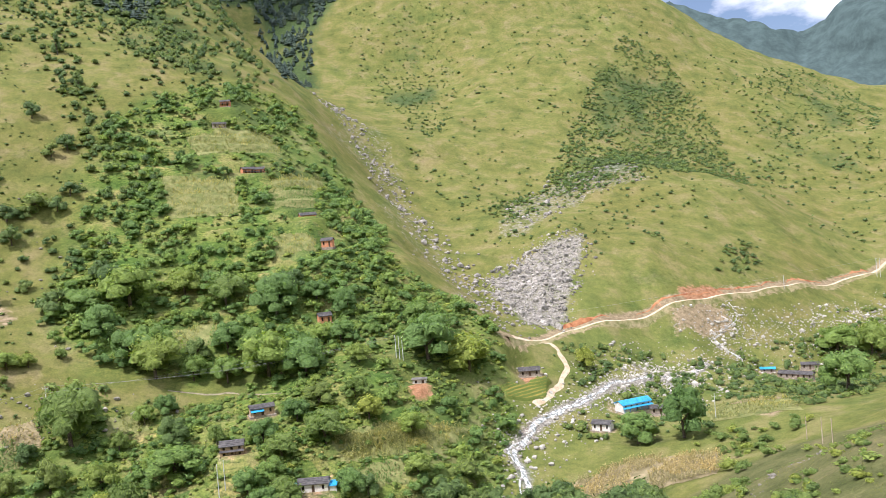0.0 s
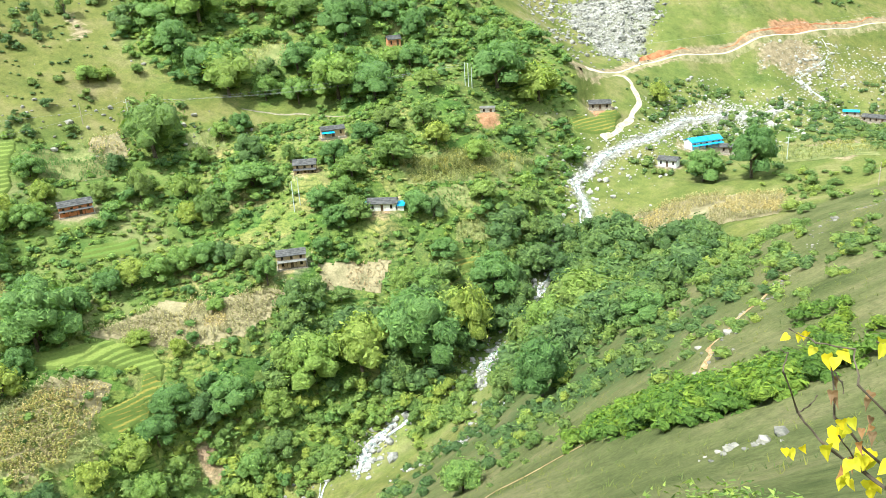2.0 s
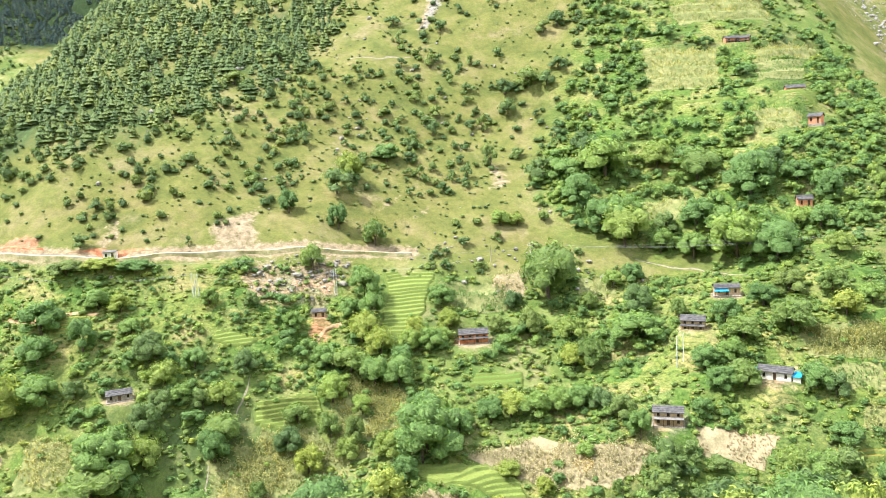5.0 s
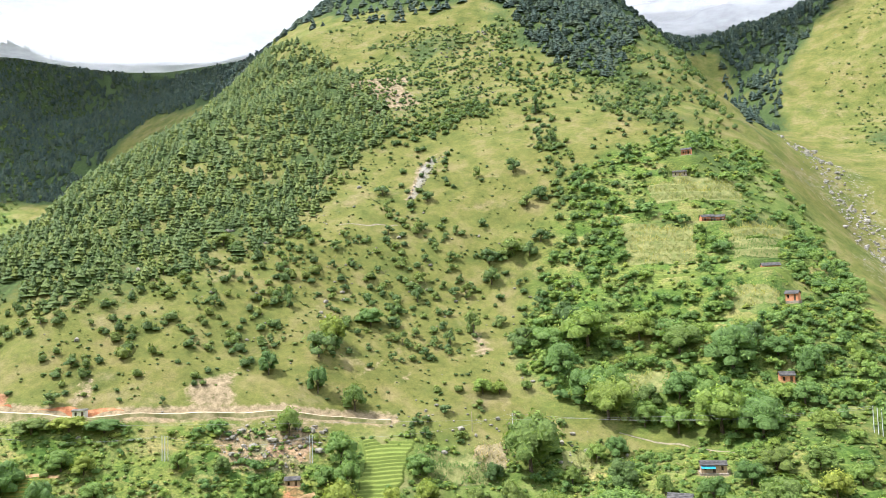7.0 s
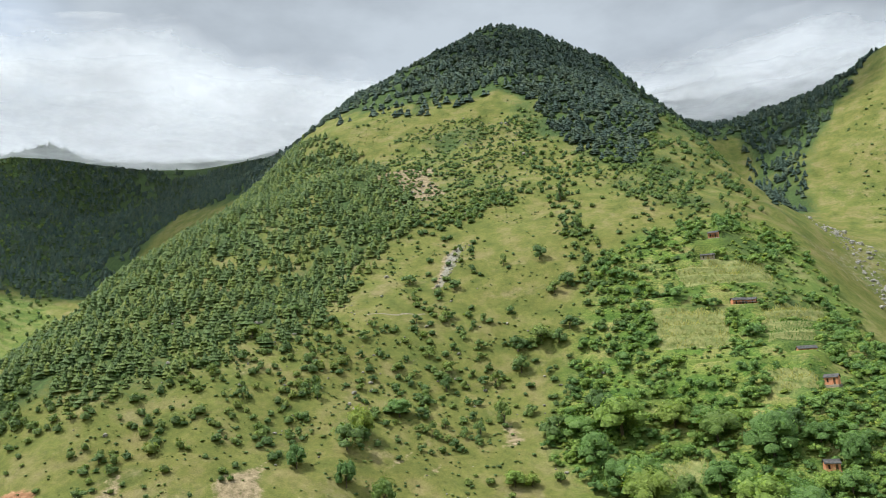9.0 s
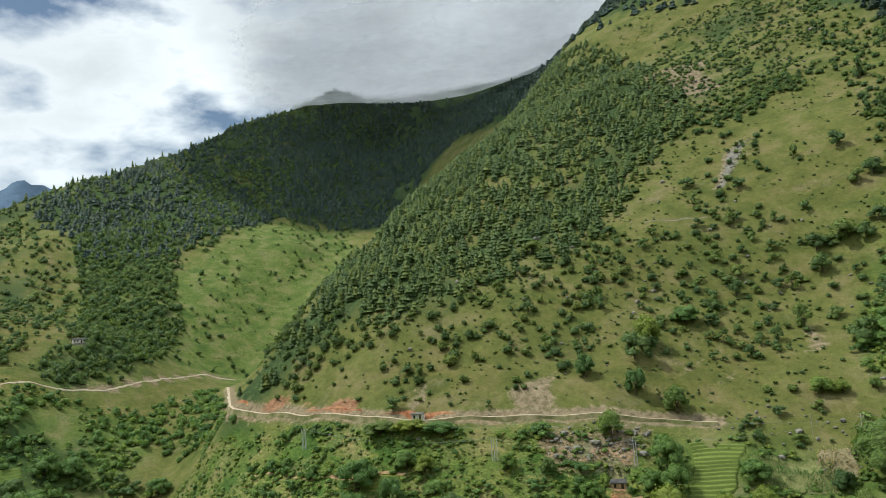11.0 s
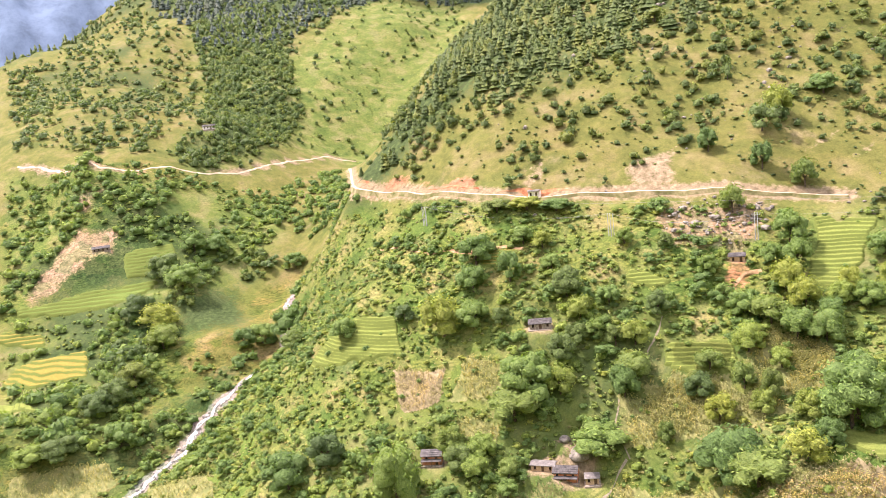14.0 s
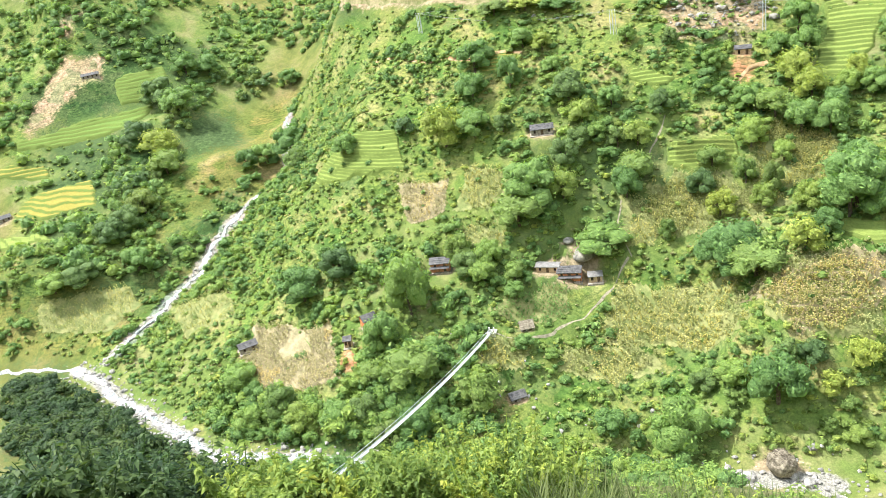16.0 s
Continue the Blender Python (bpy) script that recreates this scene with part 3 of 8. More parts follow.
field_spec("maize", "half", [(-411, -34), (-400, 8), (-384, 9), (-377, -9), (-399, -37)])
field_spec("maize", "half", [(-46, 290), (-23, 297), (6, 312), (-11, 288), (-39, 280)])
PALE_BANK = [(-98, 191), (-94, 191), (-89, 187), (-94, 181), (-94, 174), (-96, 174), (-96, 183), (-99, 186)]
LANDSLIP = [(26, 493), (54, 518), (92, 531), (84, 490), (68, 456), (59, 431), (43, 428), (29, 459)]
RIVER_STONES = [(31, 343), (62, 372), (84, 396), (168, 468), (299, 541), (265, 482), (167, 442), (108, 384), (64, 356), (35, 329)]
ROCKY_SLOPE = [(-251, 229), (-243, 242), (-223, 262), (-212, 246), (-230, 229), (-246, 220)]
ROCKY_STREAK = [(-294, 425), (-310, 482), (-297, 484), (-290, 446), (-290, 427)]
SCREE_STREAK = [(50, 624), (113, 702), (181, 712), (182, 663), (116, 624), (57, 540), (38, 546)]
GULLY_STONES = [(-108, 637), (-93, 650), (-60, 790), (-25, 673), (-25, 620), (1, 503), (23, 415), (12, 381), (-9, 458), (-40, 525), (-54, 627), (-88, 602)]
CRAG = [(-410, 512), (-497, 662), (-457, 712), (-378, 722), (-289, 589), (-314, 517), (-373, 493)]
WEST_BANK = [(-482, -48), (-435, -11), (-456, 55), (-450, 103), (-392, 83), (-379, 31), (-361, -9), (-402, -58)]
WEST_GULLY = [(-584, 119), (-518, 166), (-513, 134), (-474, 99), (-467, 59), (-433, 17), (-440, 1), (-483, 19), (-527, 73)]
WEST_ALL = [(-708, -7), (-637, 177), (-407, 124), (-436, 97), (-350, -10), (-402, -58)]
CREST_ALL = [(-568, 762), (-600, 887), (-523, 951), (-429, 1105), (-300, 915), (-286, 1114), (-226, 651), (-287, 668), (-380, 762), (-432, 809), (-470, 764)]
NEAR_LEFT = [(-389, -59), (-351, -28), (-316, -4), (-261, 6), (-218, 9), (-222, -18), (-247, -45)]
GREEN_SLOPE = [(-930, 285), (-1071, 463), (-1004, 577), (-452, 265), (-506, 237), (-731, 277), (-751, 229)]
WEST_SLOPES = [(-1250, 175), (-1417, 533), (-1401, 780), (-1371, 914), (-965, 613), (-1071, 463), (-930, 285), (-751, 229), (-673, 164), (-715, 14), (-768, -6), (-1065, -3)]
RIGHT_HILL = [(363, 949), (551, 1176), (602, 1067), (413, 740), (362, 756), (286, 723)]
ROAD_SHRUBS = [(170, 512), (197, 557), (222, 582), (221, 552), (206, 523)]
ROADSIDE = [(-212, 289), (-175, 318), (-126, 330), (-109, 318), (-138, 298), (-183, 280), (-202, 279)]
WEST_CHANNEL = [(-638, 152), (-676, 242), (-409, 159), (-436, 137), (-442, 114), (-463, 93), (-544, 135)]
BRIDGE_WOOD = [(-283, 24), (-279, 38), (-258, 38), (-232, 56), (-236, 68), (-237, 83), (-220, 92), (-211, 91), (-200, 100), (-189, 94), (-188, 76), (-201, 43), (-226, 17), (-262, 16)]
FARM_WOOD = [(-254, 114), (-248, 138), (-245, 159), (-234, 177), (-217, 183), (-211, 175), (-222, 165), (-207, 163), (-199, 157), (-204, 149), (-220, 137), (-210, 122), (-216, 107), (-229, 101), (-241, 86), (-271, 86), (-270, 102)]
RIGHT_WOOD = [(-159, 160), (-134, 161), (-118, 177), (-102, 156), (-115, 147), (-136, 140), (-142, 125), (-151, 118), (-156, 134), (-143, 147)]
GORGE_EDGE = [(-9, 117), (-2, 141), (8, 164), (16, 169), (31, 216), (50, 243), (76, 240), (59, 155), (47, 136), (36, 146), (26, 138), (15, 138), (6, 122), (-1, 97)]
NEAR_CLUMP = [(33, 95), (40, 103), (41, 95), (37, 85), (42, 82), (41, 75), (35, 70), (34, 72), (29, 73), (26, 71), (29, 85)]
SLOPE_DOTS = [(12, 96), (20, 111), (37, 130), (53, 140), (73, 165), (137, 251), (66, 119), (54, 120), (40, 103), (31, 96), (24, 92), (17, 91)]
VALLEY_STONES = [(55, 386), (94, 434), (173, 480), (314, 566), (252, 460), (187, 438), (112, 354), (100, 376), (72, 346), (43, 321), (35, 332), (59, 368)]
SHADE_FOREST = [(-1097, 486), (-959, 596), (-994, 771), (-744, 729), (-1049, 1050), (-1170, 1005), (-1380, 960), (-1422, 805), (-1318, 597)]
BACK_VALLEY = [(-388, 1722), (-120, 658), (-149, 1072), (-98, 1232), (-48, 1354), (-229, 1723)]
FACE_DENSE = [(-317, 417), (-265, 433), (-182, 438), (-175, 384), (-181, 344), (-245, 285), (-286, 316)]
TERRACE_WOOD = [(-202, 491), (-153, 565), (-103, 610), (-65, 543), (-39, 498), (-21, 394), (-21, 351), (-143, 333), (-181, 344), (-189, 401)]
PINE_EDGE = [(-734, 299), (-488, 298), (-867, 672), (-682, 698), (-490, 617), (-353, 508), (-350, 457), (-330, 368), (-339, 281), (-368, 219)]
PINE_SPARSE = [(-734, 299), (-368, 219), (-339, 281), (-330, 368), (-283, 338), (-293, 278), (-315, 210), (-390, 173)]
CREST_WOOD = [(-513, 733), (-517, 940), (-422, 1086), (-289, 843), (-268, 680), (-338, 703), (-429, 773)]
EAST_WOOD = [(-304, 667), (-258, 598), (-150, 551), (-114, 604), (-286, 1114), (-289, 843), (-268, 680)]
HILL_SCRUB = [(26, 602), (88, 672), (138, 800), (177, 890), (253, 1030), (301, 1003), (309, 878), (286, 723), (187, 680), (119, 636), (49, 571)]
GULLY_SCRUB = [(-78, 908), (-46, 1240), (32, 1008), (28, 851), (-5, 722), (20, 577), (-8, 590), (-20, 636), (-39, 868)]
WEST_FOREST = [(-1074, 211), (-1129, 319), (-1055, 336), (-933, 293), (-829, 267), (-763, 227), (-696, 175), (-673, 136), (-667, 109), (-695, 105), (-726, 135), (-866, 175), (-982, 196)]
WEST_GROVE = [(-1273, 395), (-1264, 535), (-1222, 668), (-1083, 544), (-1075, 428), (-972, 352), (-996, 315)]
WEST_CORNER = [(-1140, -8), (-1051, 27), (-858, 30), (-764, 12), (-766, -10)]
GORGE_SIDE = [(-6, 212), (8, 222), (34, 166), (47, 142), (62, 136), (56, 122), (44, 131), (28, 107), (21, 92), (9, 110), (-3, 99), (-11, 102), (-28, 119), (-40, 165), (-32, 180)]
SLIDE_WEST = [(-633, 17), (-642, 29), (-645, 45), (-628, 35), (-625, 24)]
WEST_FOREST_UP = [(-1250, 175), (-1417, 533), (-1417, 791), (-1374, 931), (-964, 623), (-1097, 533), (-976, 301), (-1003, 208)]
WEST_MIXED = [(-1052, 3), (-1230, 171), (-1003, 208), (-847, 160), (-681, 82), (-764, -2)]
WEST_LOW = [(-737, -22), (-651, 75), (-625, 159), (-573, 154), (-540, 112), (-528, 73), (-459, 56), (-418, 3), (-413, -29), (-446, -42)]
RIVER_WOOD = [(-89, 205), (-80, 231), (-63, 238), (-30, 249), (-11, 264), (4, 292), (29, 282), (63, 285), (62, 246), (28, 159), (15, 163), (6, 158), (-3, 168), (-16, 214), (-35, 213), (-65, 210)]
RIVER_THICKET = [(-106, 201), (-86, 208), (-36, 216), (-13, 216), (-18, 199), (-54, 188), (-73, 179), (-99, 168), (-150, 152), (-133, 161), (-118, 181)]
NEAR_RIVER = [(-206, 27), (-196, 41), (-189, 56), (-163, 81), (-146, 107), (-15, 12), (-14, 14)]
RIVER_HIDE = [(-146, 112), (-135, 118), (-124, 125)]
SPUR = [(-419, 172), (-422, 204), (-424, 239), (-464, 287), (-503, 357), (-528, 426), (-578, 528), (-733, 722)]
BOULDERS = [(-214, 98), (-200, 102), (-179, 104), (-172, 108), (-165, 110), (-157, 140)]
STONE_ROW = [(48, 148), (51, 141), (65, 167), (73, 163), (114, 234)]
OUTCROP = [(28, 53), (30, 55), (33, 58)]
OUTCROP_LOW = [(15, 56), (17, 58), (18, 56)]
VALLEY_RIVER = [(24, 292), (23, 302), (20, 311), (33, 334), (48, 349), (61, 362), (68, 371), (77, 382), (96, 392), (116, 403), (136, 425)]
VALLEY_BRANCH = [(164, 448), (159, 453), (152, 458), (166, 472), (177, 481), (173, 488)]
STONE_FAN = [(70, 382), (105, 422), (135, 421), (106, 376), (77, 368)]
STONE_FAN_UP = [(142, 451), (176, 488), (243, 519), (300, 548), (270, 491), (204, 476), (158, 443)]
ROAD_SPILL = [(128, 464), (149, 478), (174, 490), (174, 475), (142, 451), (128, 451)]
RAPID_A = [(23, 300), (23, 293), (22, 287)]
RAPID_B = [(10, 263), (6, 254), (2, 245)]
RAPID_C = [(-9, 228), (-12, 223), (-15, 219), (-12, 210)]
RAPID_D = [(-39, 205), (-42, 201), (-48, 196), (-48, 187)]
RAPID_E = [(-60, 189), (-58, 177)]
RAPID_F = [(-79, 178), (-71, 180), (-67, 175)]
RAVINE = [(-389, 744), (-275, 592), (-232, 520), (-195, 471), (-173, 431)]
SCRUB_BAND = [(-382, 476), (-347, 504), (-321, 529), (-304, 566)]
ROCK_LINE = [(-306, 487), (-290, 427), (-272, 385), (-260, 351), (-242, 316)]
GRASS_GULLY = [(-316, 341), (-292, 298), (-274, 272), (-264, 259)]
ROAD_WEST = [(-663, 248), (-423, 160), (-394, 166), (-350, 176), (-325, 184), (-308, 191), (-287, 207), (-269, 225), (-251, 241), (-234, 257), (-219, 275), (-207, 285)]
ROAD_EAST = [(26, 378), (62, 428), (98, 451), (122, 465), (142, 476), (181, 500), (225, 525), (278, 564), (307, 581), (341, 612)]
TRACK_EAST = [(30, 388), (51, 405), (54, 391), (55, 381), (47, 362), (35, 345)]
ROAD_FAR_WEST = [(-743, -10), (-721, 6), (-657, 46), (-665, 83), (-666, 110), (-669, 151), (-687, 182), (-729, 237), (-749, 260), (-746, 286)]
TRAIL_WEST = [(-365, 146), (-328, 152), (-305, 163), (-282, 178)]
PATH_VILLAGE = [(-120, 332), (-108, 333), (-93, 333), (-70, 323)]
PATH_FARM = [(-209, 107), (-203, 110), (-199, 116), (-196, 127), (-196, 139), (-196, 148), (-198, 158)]
PATH_FARM_UP = [(-198, 158), (-210, 162), (-212, 166), (-216, 171), (-214, 180), (-217, 187), (-220, 197)]
TRAIL_FACE = [(-314, 381), (-297, 391), (-285, 405)]
PATH_SMALL = [(-206, 234), (-209, 228), (-211, 220), (-213, 216)]
PATH_NEAR = [(45, 131), (39, 122), (33, 116), (28, 107), (25, 98), (23, 92), (21, 90)]
PATH_NEAR_LOW = [(10, 91), (5, 94), (-1, 93), (-6, 94), (-9, 74)]
HEDGE = [(10, 97), (13, 91), (17, 84), (21, 79), (24, 76), (28, 75)]
BIG_TREES = [(-143, 292, 24.9, 27.4), (89, 311, 20.4, 23.9), (72, 317, 16.9, 15.2), (65, 387, 9.7, 11.9), (179, 360, 24.9, 21.5), (231, 473, 26.6, 20.0), (249, 468, 23.0, 24.2), (-128, 342, 21.0, 22.1), (-80, 371, 24.4, 22.8), (-106, 381, 19.8, 17.8), (-14, 363, 15.7, 16.4), (-10, 342, 27.2, 23.4), (7, 346, 22.5, 18.4), (-154, 350, 16.4, 17.2), (-139, 342, 18.5, 16.7), (-73, 338, 22.5, 18.3), (-99, 353, 18.4, 16.6), (-66, 212, 19.9, 19.0), (-52, 218, 21.8, 21.0), (-35, 222, 25.4, 26.7), (-27, 220, 19.8, 20.8), (-18, 230, 15.0, 22.0)]
BIG_TREES += [(6, 219, 17.0, 18.0), (3, 153, 14.0, 16.0), (20, 221, 22.7, 16.5), (-11, 246, 19.2, 18.2), (25, 157, 11.3, 9.2), (-73, 212, 12.7, 13.3), (-11, 108, 7.8, 6.2), (-237, 272, 10.3, 13.6), (-221, 278, 11.5, 13.4), (-260, 265, 10.1, 12.5), (-250, 329, 14.7, 10.8), (-251, 300, 13.9, 17.6), (-167, 364, 20.0, 13.5), (-148, 371, 28.5, 23.9), (-126, 336, 23.3, 21.7), (-78, 336, 27.4, 23.6), (-62, 332, 21.9, 17.9), (-48, 286, 17.1, 14.5), (-101, 279, 24.1, 13.8), (-110, 281, 7.8, 10.5), (-229, 245, 10.9, 12.7), (-167, 173, 22.9, 18.0)]
BIG_TREES += [(-145, 199, 19.1, 18.0), (-213, 175, 14.6, 13.2), (-207, 154, 22.2, 11.7), (-235, 144, 23.1, 19.8), (-40, 241, 11.4, 9.9), (-85, 235, 8.5, 12.0), (-206, 249, 14.1, 14.8), (-156, 172, 20.4, 13.6), (-146, 203, 25.1, 22.3), (-212, 170, 12.4, 13.1), (-281, 136, 18.5, 19.4), (-128, 149, 18.8, 18.0), (-140, 125, 18.9, 19.8), (-233, 137, 20.8, 15.3), (-236, 90, 18.2, 25.5), (-232, 76, 14.0, 16.8), (-213, 76, 21.0, 18.0), (-285, 65, 20.6, 16.8), (-198, 112, 7.6, 6.0), (-470, 49, 21.0, 17.0), (-407, 15, 18.0, 15.0), (-440, 115, 23.4, 21.1)]
BIG_TREES += [(-192, 91, 14.7, 13.5)]
GROVE = [(-572, 91, 17.4, 16.3), (-571, 106, 15.7, 14.4), (-547, 66, 22.2, 19.4), (-530, 149, 15.3, 12.1), (-526, 73, 21.6, 18.9), (-511, 43, 20.8, 18.2), (-495, 52, 20.4, 17.9), (-459, 115, 6.7, 6.4), (-455, 102, 15.0, 14.0), (-453, 91, 13.1, 13.8), (-448, 29, 17.1, 16.3), (-438, 18, 18.2, 15.9), (-431, 8, 17.8, 15.6), (-412, -25, 16.7, 11.7), (-409, -12, 16.9, 13.3), (-381, 101, 14.3, 12.0), (-321, 107, 11.1, 10.3), (-307, 182, 15.9, 7.1), (-303, 129, 8.4, 7.5), (-296, 191, 13.7, 6.0), (-295, 162, 16.7, 15.0), (-285, 199, 13.7, 6.0)]
GROVE += [(-285, 154, 12.5, 13.1), (-284, 180, 11.0, 9.2), (-277, 79, 13.3, 14.0), (-276, 184, 8.8, 8.1), (-275, 166, 9.5, 15.5), (-273, 31, 12.9, 12.4), (-272, 145, 13.1, 12.7), (-265, 180, 8.6, 6.8), (-263, 153, 8.1, 8.5), (-253, 227, 7.0, 6.1), (-251, 207, 7.8, 8.2), (-250, 176, 12.5, 13.2), (-246, 27, 10.9, 10.4), (-244, 38, 11.9, 11.5), (-243, 115, 10.0, 11.4), (-240, 174, 10.7, 11.2), (-238, 217, 6.7, 7.1), (-236, 185, 10.5, 9.9), (-235, 161, 10.9, 12.5), (-235, 168, 9.1, 9.6), (-233, 113, 11.5, 10.2), (-232, 174, 8.1, 8.6)]
GROVE += [(-230, 121, 10.8, 10.4), (-229, 41, 11.4, 11.0), (-228, 154, 9.7, 12.2), (-225, 178, 8.2, 8.6), (-225, 115, 10.5, 10.1), (-224, 67, 11.5, 10.1), (-222, 196, 9.5, 10.0), (-220, 221, 8.9, 9.3), (-220, 183, 10.3, 10.8), (-219, 124, 8.9, 8.4), (-218, 50, 11.1, 10.7), (-215, 59, 11.2, 9.8), (-214, 120, 7.9, 7.3), (-204, 238, 9.0, 10.7), (-202, 61, 9.9, 9.4), (-200, 216, 10.7, 10.2), (-198, 69, 12.6, 13.2), (-197, 242, 11.3, 14.2), (-195, 194, 9.8, 9.3), (-194, 232, 12.0, 14.7), (-192, 186, 10.0, 10.5), (-192, 170, 5.8, 8.1)]
GROVE += [(-190, 219, 12.8, 11.2), (-189, 206, 11.6, 11.2), (-185, 231, 10.9, 13.7), (-185, 137, 3.7, 3.9), (-182, 184, 9.8, 10.3), (-182, 196, 8.0, 10.5), (-181, 322, 10.4, 8.2), (-180, 220, 12.7, 13.3), (-179, 265, 10.4, 11.0), (-178, 245, 7.8, 10.5), (-177, 239, 8.8, 10.3), (-177, 208, 8.2, 8.6), (-176, 232, 9.6, 10.0), (-175, 327, 6.5, 6.8), (-173, 225, 11.6, 12.2), (-173, 198, 7.0, 12.5), (-172, 193, 7.8, 9.3), (-170, 257, 9.0, 10.7), (-170, 244, 11.0, 10.4), (-165, 335, 5.2, 5.5), (-161, 116, 10.2, 8.9), (-159, 380, 13.9, 14.6)]
GROVE += [(-158, 198, 9.7, 10.2), (-157, 218, 10.1, 10.6), (-155, 283, 7.0, 8.6), (-154, 266, 6.8, 8.3), (-152, 119, 5.0, 7.0), (-150, 144, 8.4, 7.1), (-147, 182, 10.9, 11.4), (-145, 189, 9.2, 9.7), (-142, 272, 10.1, 13.0), (-142, 147, 9.8, 8.6), (-141, 216, 9.9, 10.4), (-135, 226, 11.0, 10.5), (-132, 157, 7.9, 7.5), (-130, 232, 11.1, 10.6), (-127, 386, 16.3, 14.3), (-127, 161, 7.8, 7.4), (-126, 293, 6.9, 8.4), (-126, 276, 11.1, 11.6), (-122, 309, 8.2, 8.7), (-122, 235, 11.0, 10.5), (-121, 266, 9.7, 10.2), (-119, 209, 7.4, 5.5)]
GROVE += [(-118, 171, 9.2, 8.0), (-116, 316, 9.5, 10.0), (-116, 241, 10.0, 10.6), (-116, 154, 4.5, 4.0), (-114, 267, 11.7, 13.4), (-112, 349, 10.0, 10.5), (-111, 339, 11.1, 12.9), (-111, 179, 10.3, 10.8), (-109, 245, 11.1, 10.6), (-107, 210, 5.1, 6.8), (-107, 187, 10.4, 11.0), (-105, 293, 12.2, 14.0), (-105, 195, 12.4, 11.2), (-105, 174, 10.1, 10.6), (-104, 214, 4.1, 4.3), (-101, 243, 8.8, 10.3), (-99, 224, 6.5, 5.5), (-97, 340, 12.1, 12.7), (-97, 197, 12.3, 12.0), (-93, 241, 9.6, 10.1), (-89, 291, 6.4, 9.0), (-89, 201, 14.0, 12.9)]
GROVE += [(-88, 352, 13.4, 14.1), (-86, 216, 2.7, 5.3), (-80, 188, 10.1, 9.7), (-78, 228, 4.5, 3.8), (-75, 384, 15.1, 11.9), (-75, 202, 10.3, 10.8), (-74, 232, 7.3, 4.8), (-73, 267, 9.9, 9.3), (-73, 193, 10.0, 9.7), (-71, 288, 12.4, 10.8), (-69, 249, 6.6, 6.9), (-65, 259, 10.5, 10.0), (-65, 271, 9.8, 9.3), (-63, 280, 12.0, 10.5), (-62, 378, 12.2, 10.3), (-61, 236, 7.2, 4.7), (-60, 297, 12.4, 10.8), (-59, 262, 11.4, 10.0), (-56, 351, 11.5, 10.9), (-53, 305, 12.5, 10.9), (-48, 349, 12.5, 11.9), (-47, 368, 11.8, 14.8)]
GROVE += [(-39, 332, 10.7, 9.0), (-39, 308, 10.2, 9.6), (-38, 267, 10.2, 9.7), (-33, 352, 5.6, 7.0), (-33, 297, 9.8, 10.3), (-32, 267, 8.2, 8.7), (-32, 242, 12.1, 10.9), (-29, 380, 5.9, 8.6), (-28, 254, 10.6, 8.3), (-26, 308, 8.0, 8.4), (-24, 233, 13.4, 15.8), (-17, 294, 10.5, 10.0), (-15, 275, 9.9, 8.5)]
SHRUBS = [(-246, 367, 6.8, 9.8), (-239, 384, 5.1, 6.0), (-225, 385, 5.6, 11.5), (-262, 468, 5.4, 9.7), (-281, 435, 8.2, 7.8), (-279, 454, 5.4, 6.5), (-271, 406, 7.0, 9.1), (-250, 288, 13.0, 13.7), (-230, 329, 6.1, 8.8), (-228, 338, 4.5, 6.0), (-207, 360, 8.7, 15.2), (-307, 267, 4.3, 4.0), (-300, 257, 3.7, 2.2), (-310, 279, 5.6, 7.4), (-333, 268, 5.7, 4.7), (-285, 306, 5.7, 9.1), (-217, 401, 11.2, 11.8), (-214, 422, 15.1, 12.3), (-225, 413, 13.3, 10.5), (-204, 425, 10.0, 10.5), (-201, 435, 10.2, 8.9), (-168, 387, 10.2, 12.3)]
SHRUBS += [(-179, 361, 14.0, 13.2), (-337, 282, 7.1, 5.6), (-349, 279, 7.1, 5.6), (-349, 321, 12.9, 8.5), (-339, 322, 9.6, 8.4), (-382, 286, 9.4, 7.3), (-350, 358, 10.4, 7.3), (-324, 362, 8.5, 7.2), (-311, 426, 9.1, 7.9), (-284, 394, 6.9, 7.3), (-256, 392, 6.6, 6.3), (-272, 360, 5.1, 4.7), (-276, 341, 4.9, 4.5), (-294, 338, 4.4, 3.9), (-265, 379, 6.5, 5.5), (-371, 230, 6.5, 5.2), (-362, 219, 5.8, 4.4), (-358, 236, 4.9, 4.0), (-329, 213, 6.1, 5.1), (-337, 234, 4.7, 3.8), (-314, 194, 9.0, 6.6), (-323, 239, 3.6, 2.7)]
SHRUBS += [(-279, 222, 3.2, 4.4), (-290, 258, 3.6, 3.3), (-278, 279, 5.3, 5.6), (-212, 345, 5.6, 8.9), (-199, 375, 5.9, 5.6), (-185, 395, 7.3, 7.0), (-182, 404, 6.2, 6.5), (-214, 465, 11.0, 11.5), (-220, 457, 9.4, 9.1), (-241, 481, 10.1, 12.2), (-228, 519, 6.5, 12.9), (-259, 561, 7.2, 18.9)]
GLADES = []
GLADES.append([(-614, 20), (-602, 52), (-578, 30), (-567, -13), (-572, -26), (-594, -6)])
GLADES.append([(-628, 88), (-640, 131), (-604, 122), (-600, 82)])
GLADES.append([(-511, 72), (-551, 109), (-520, 147), (-465, 118), (-453, 91), (-462, 64)])
GLADES.append([(-545, 163), (-383, 148), (-336, 143), (-334, 123), (-385, 114), (-470, 130)])
GLADES.append([(-553, 108), (-537, 124), (-512, 129), (-465, 118), (-474, 92), (-455, 77), (-467, 58), (-491, 65), (-530, 88)])
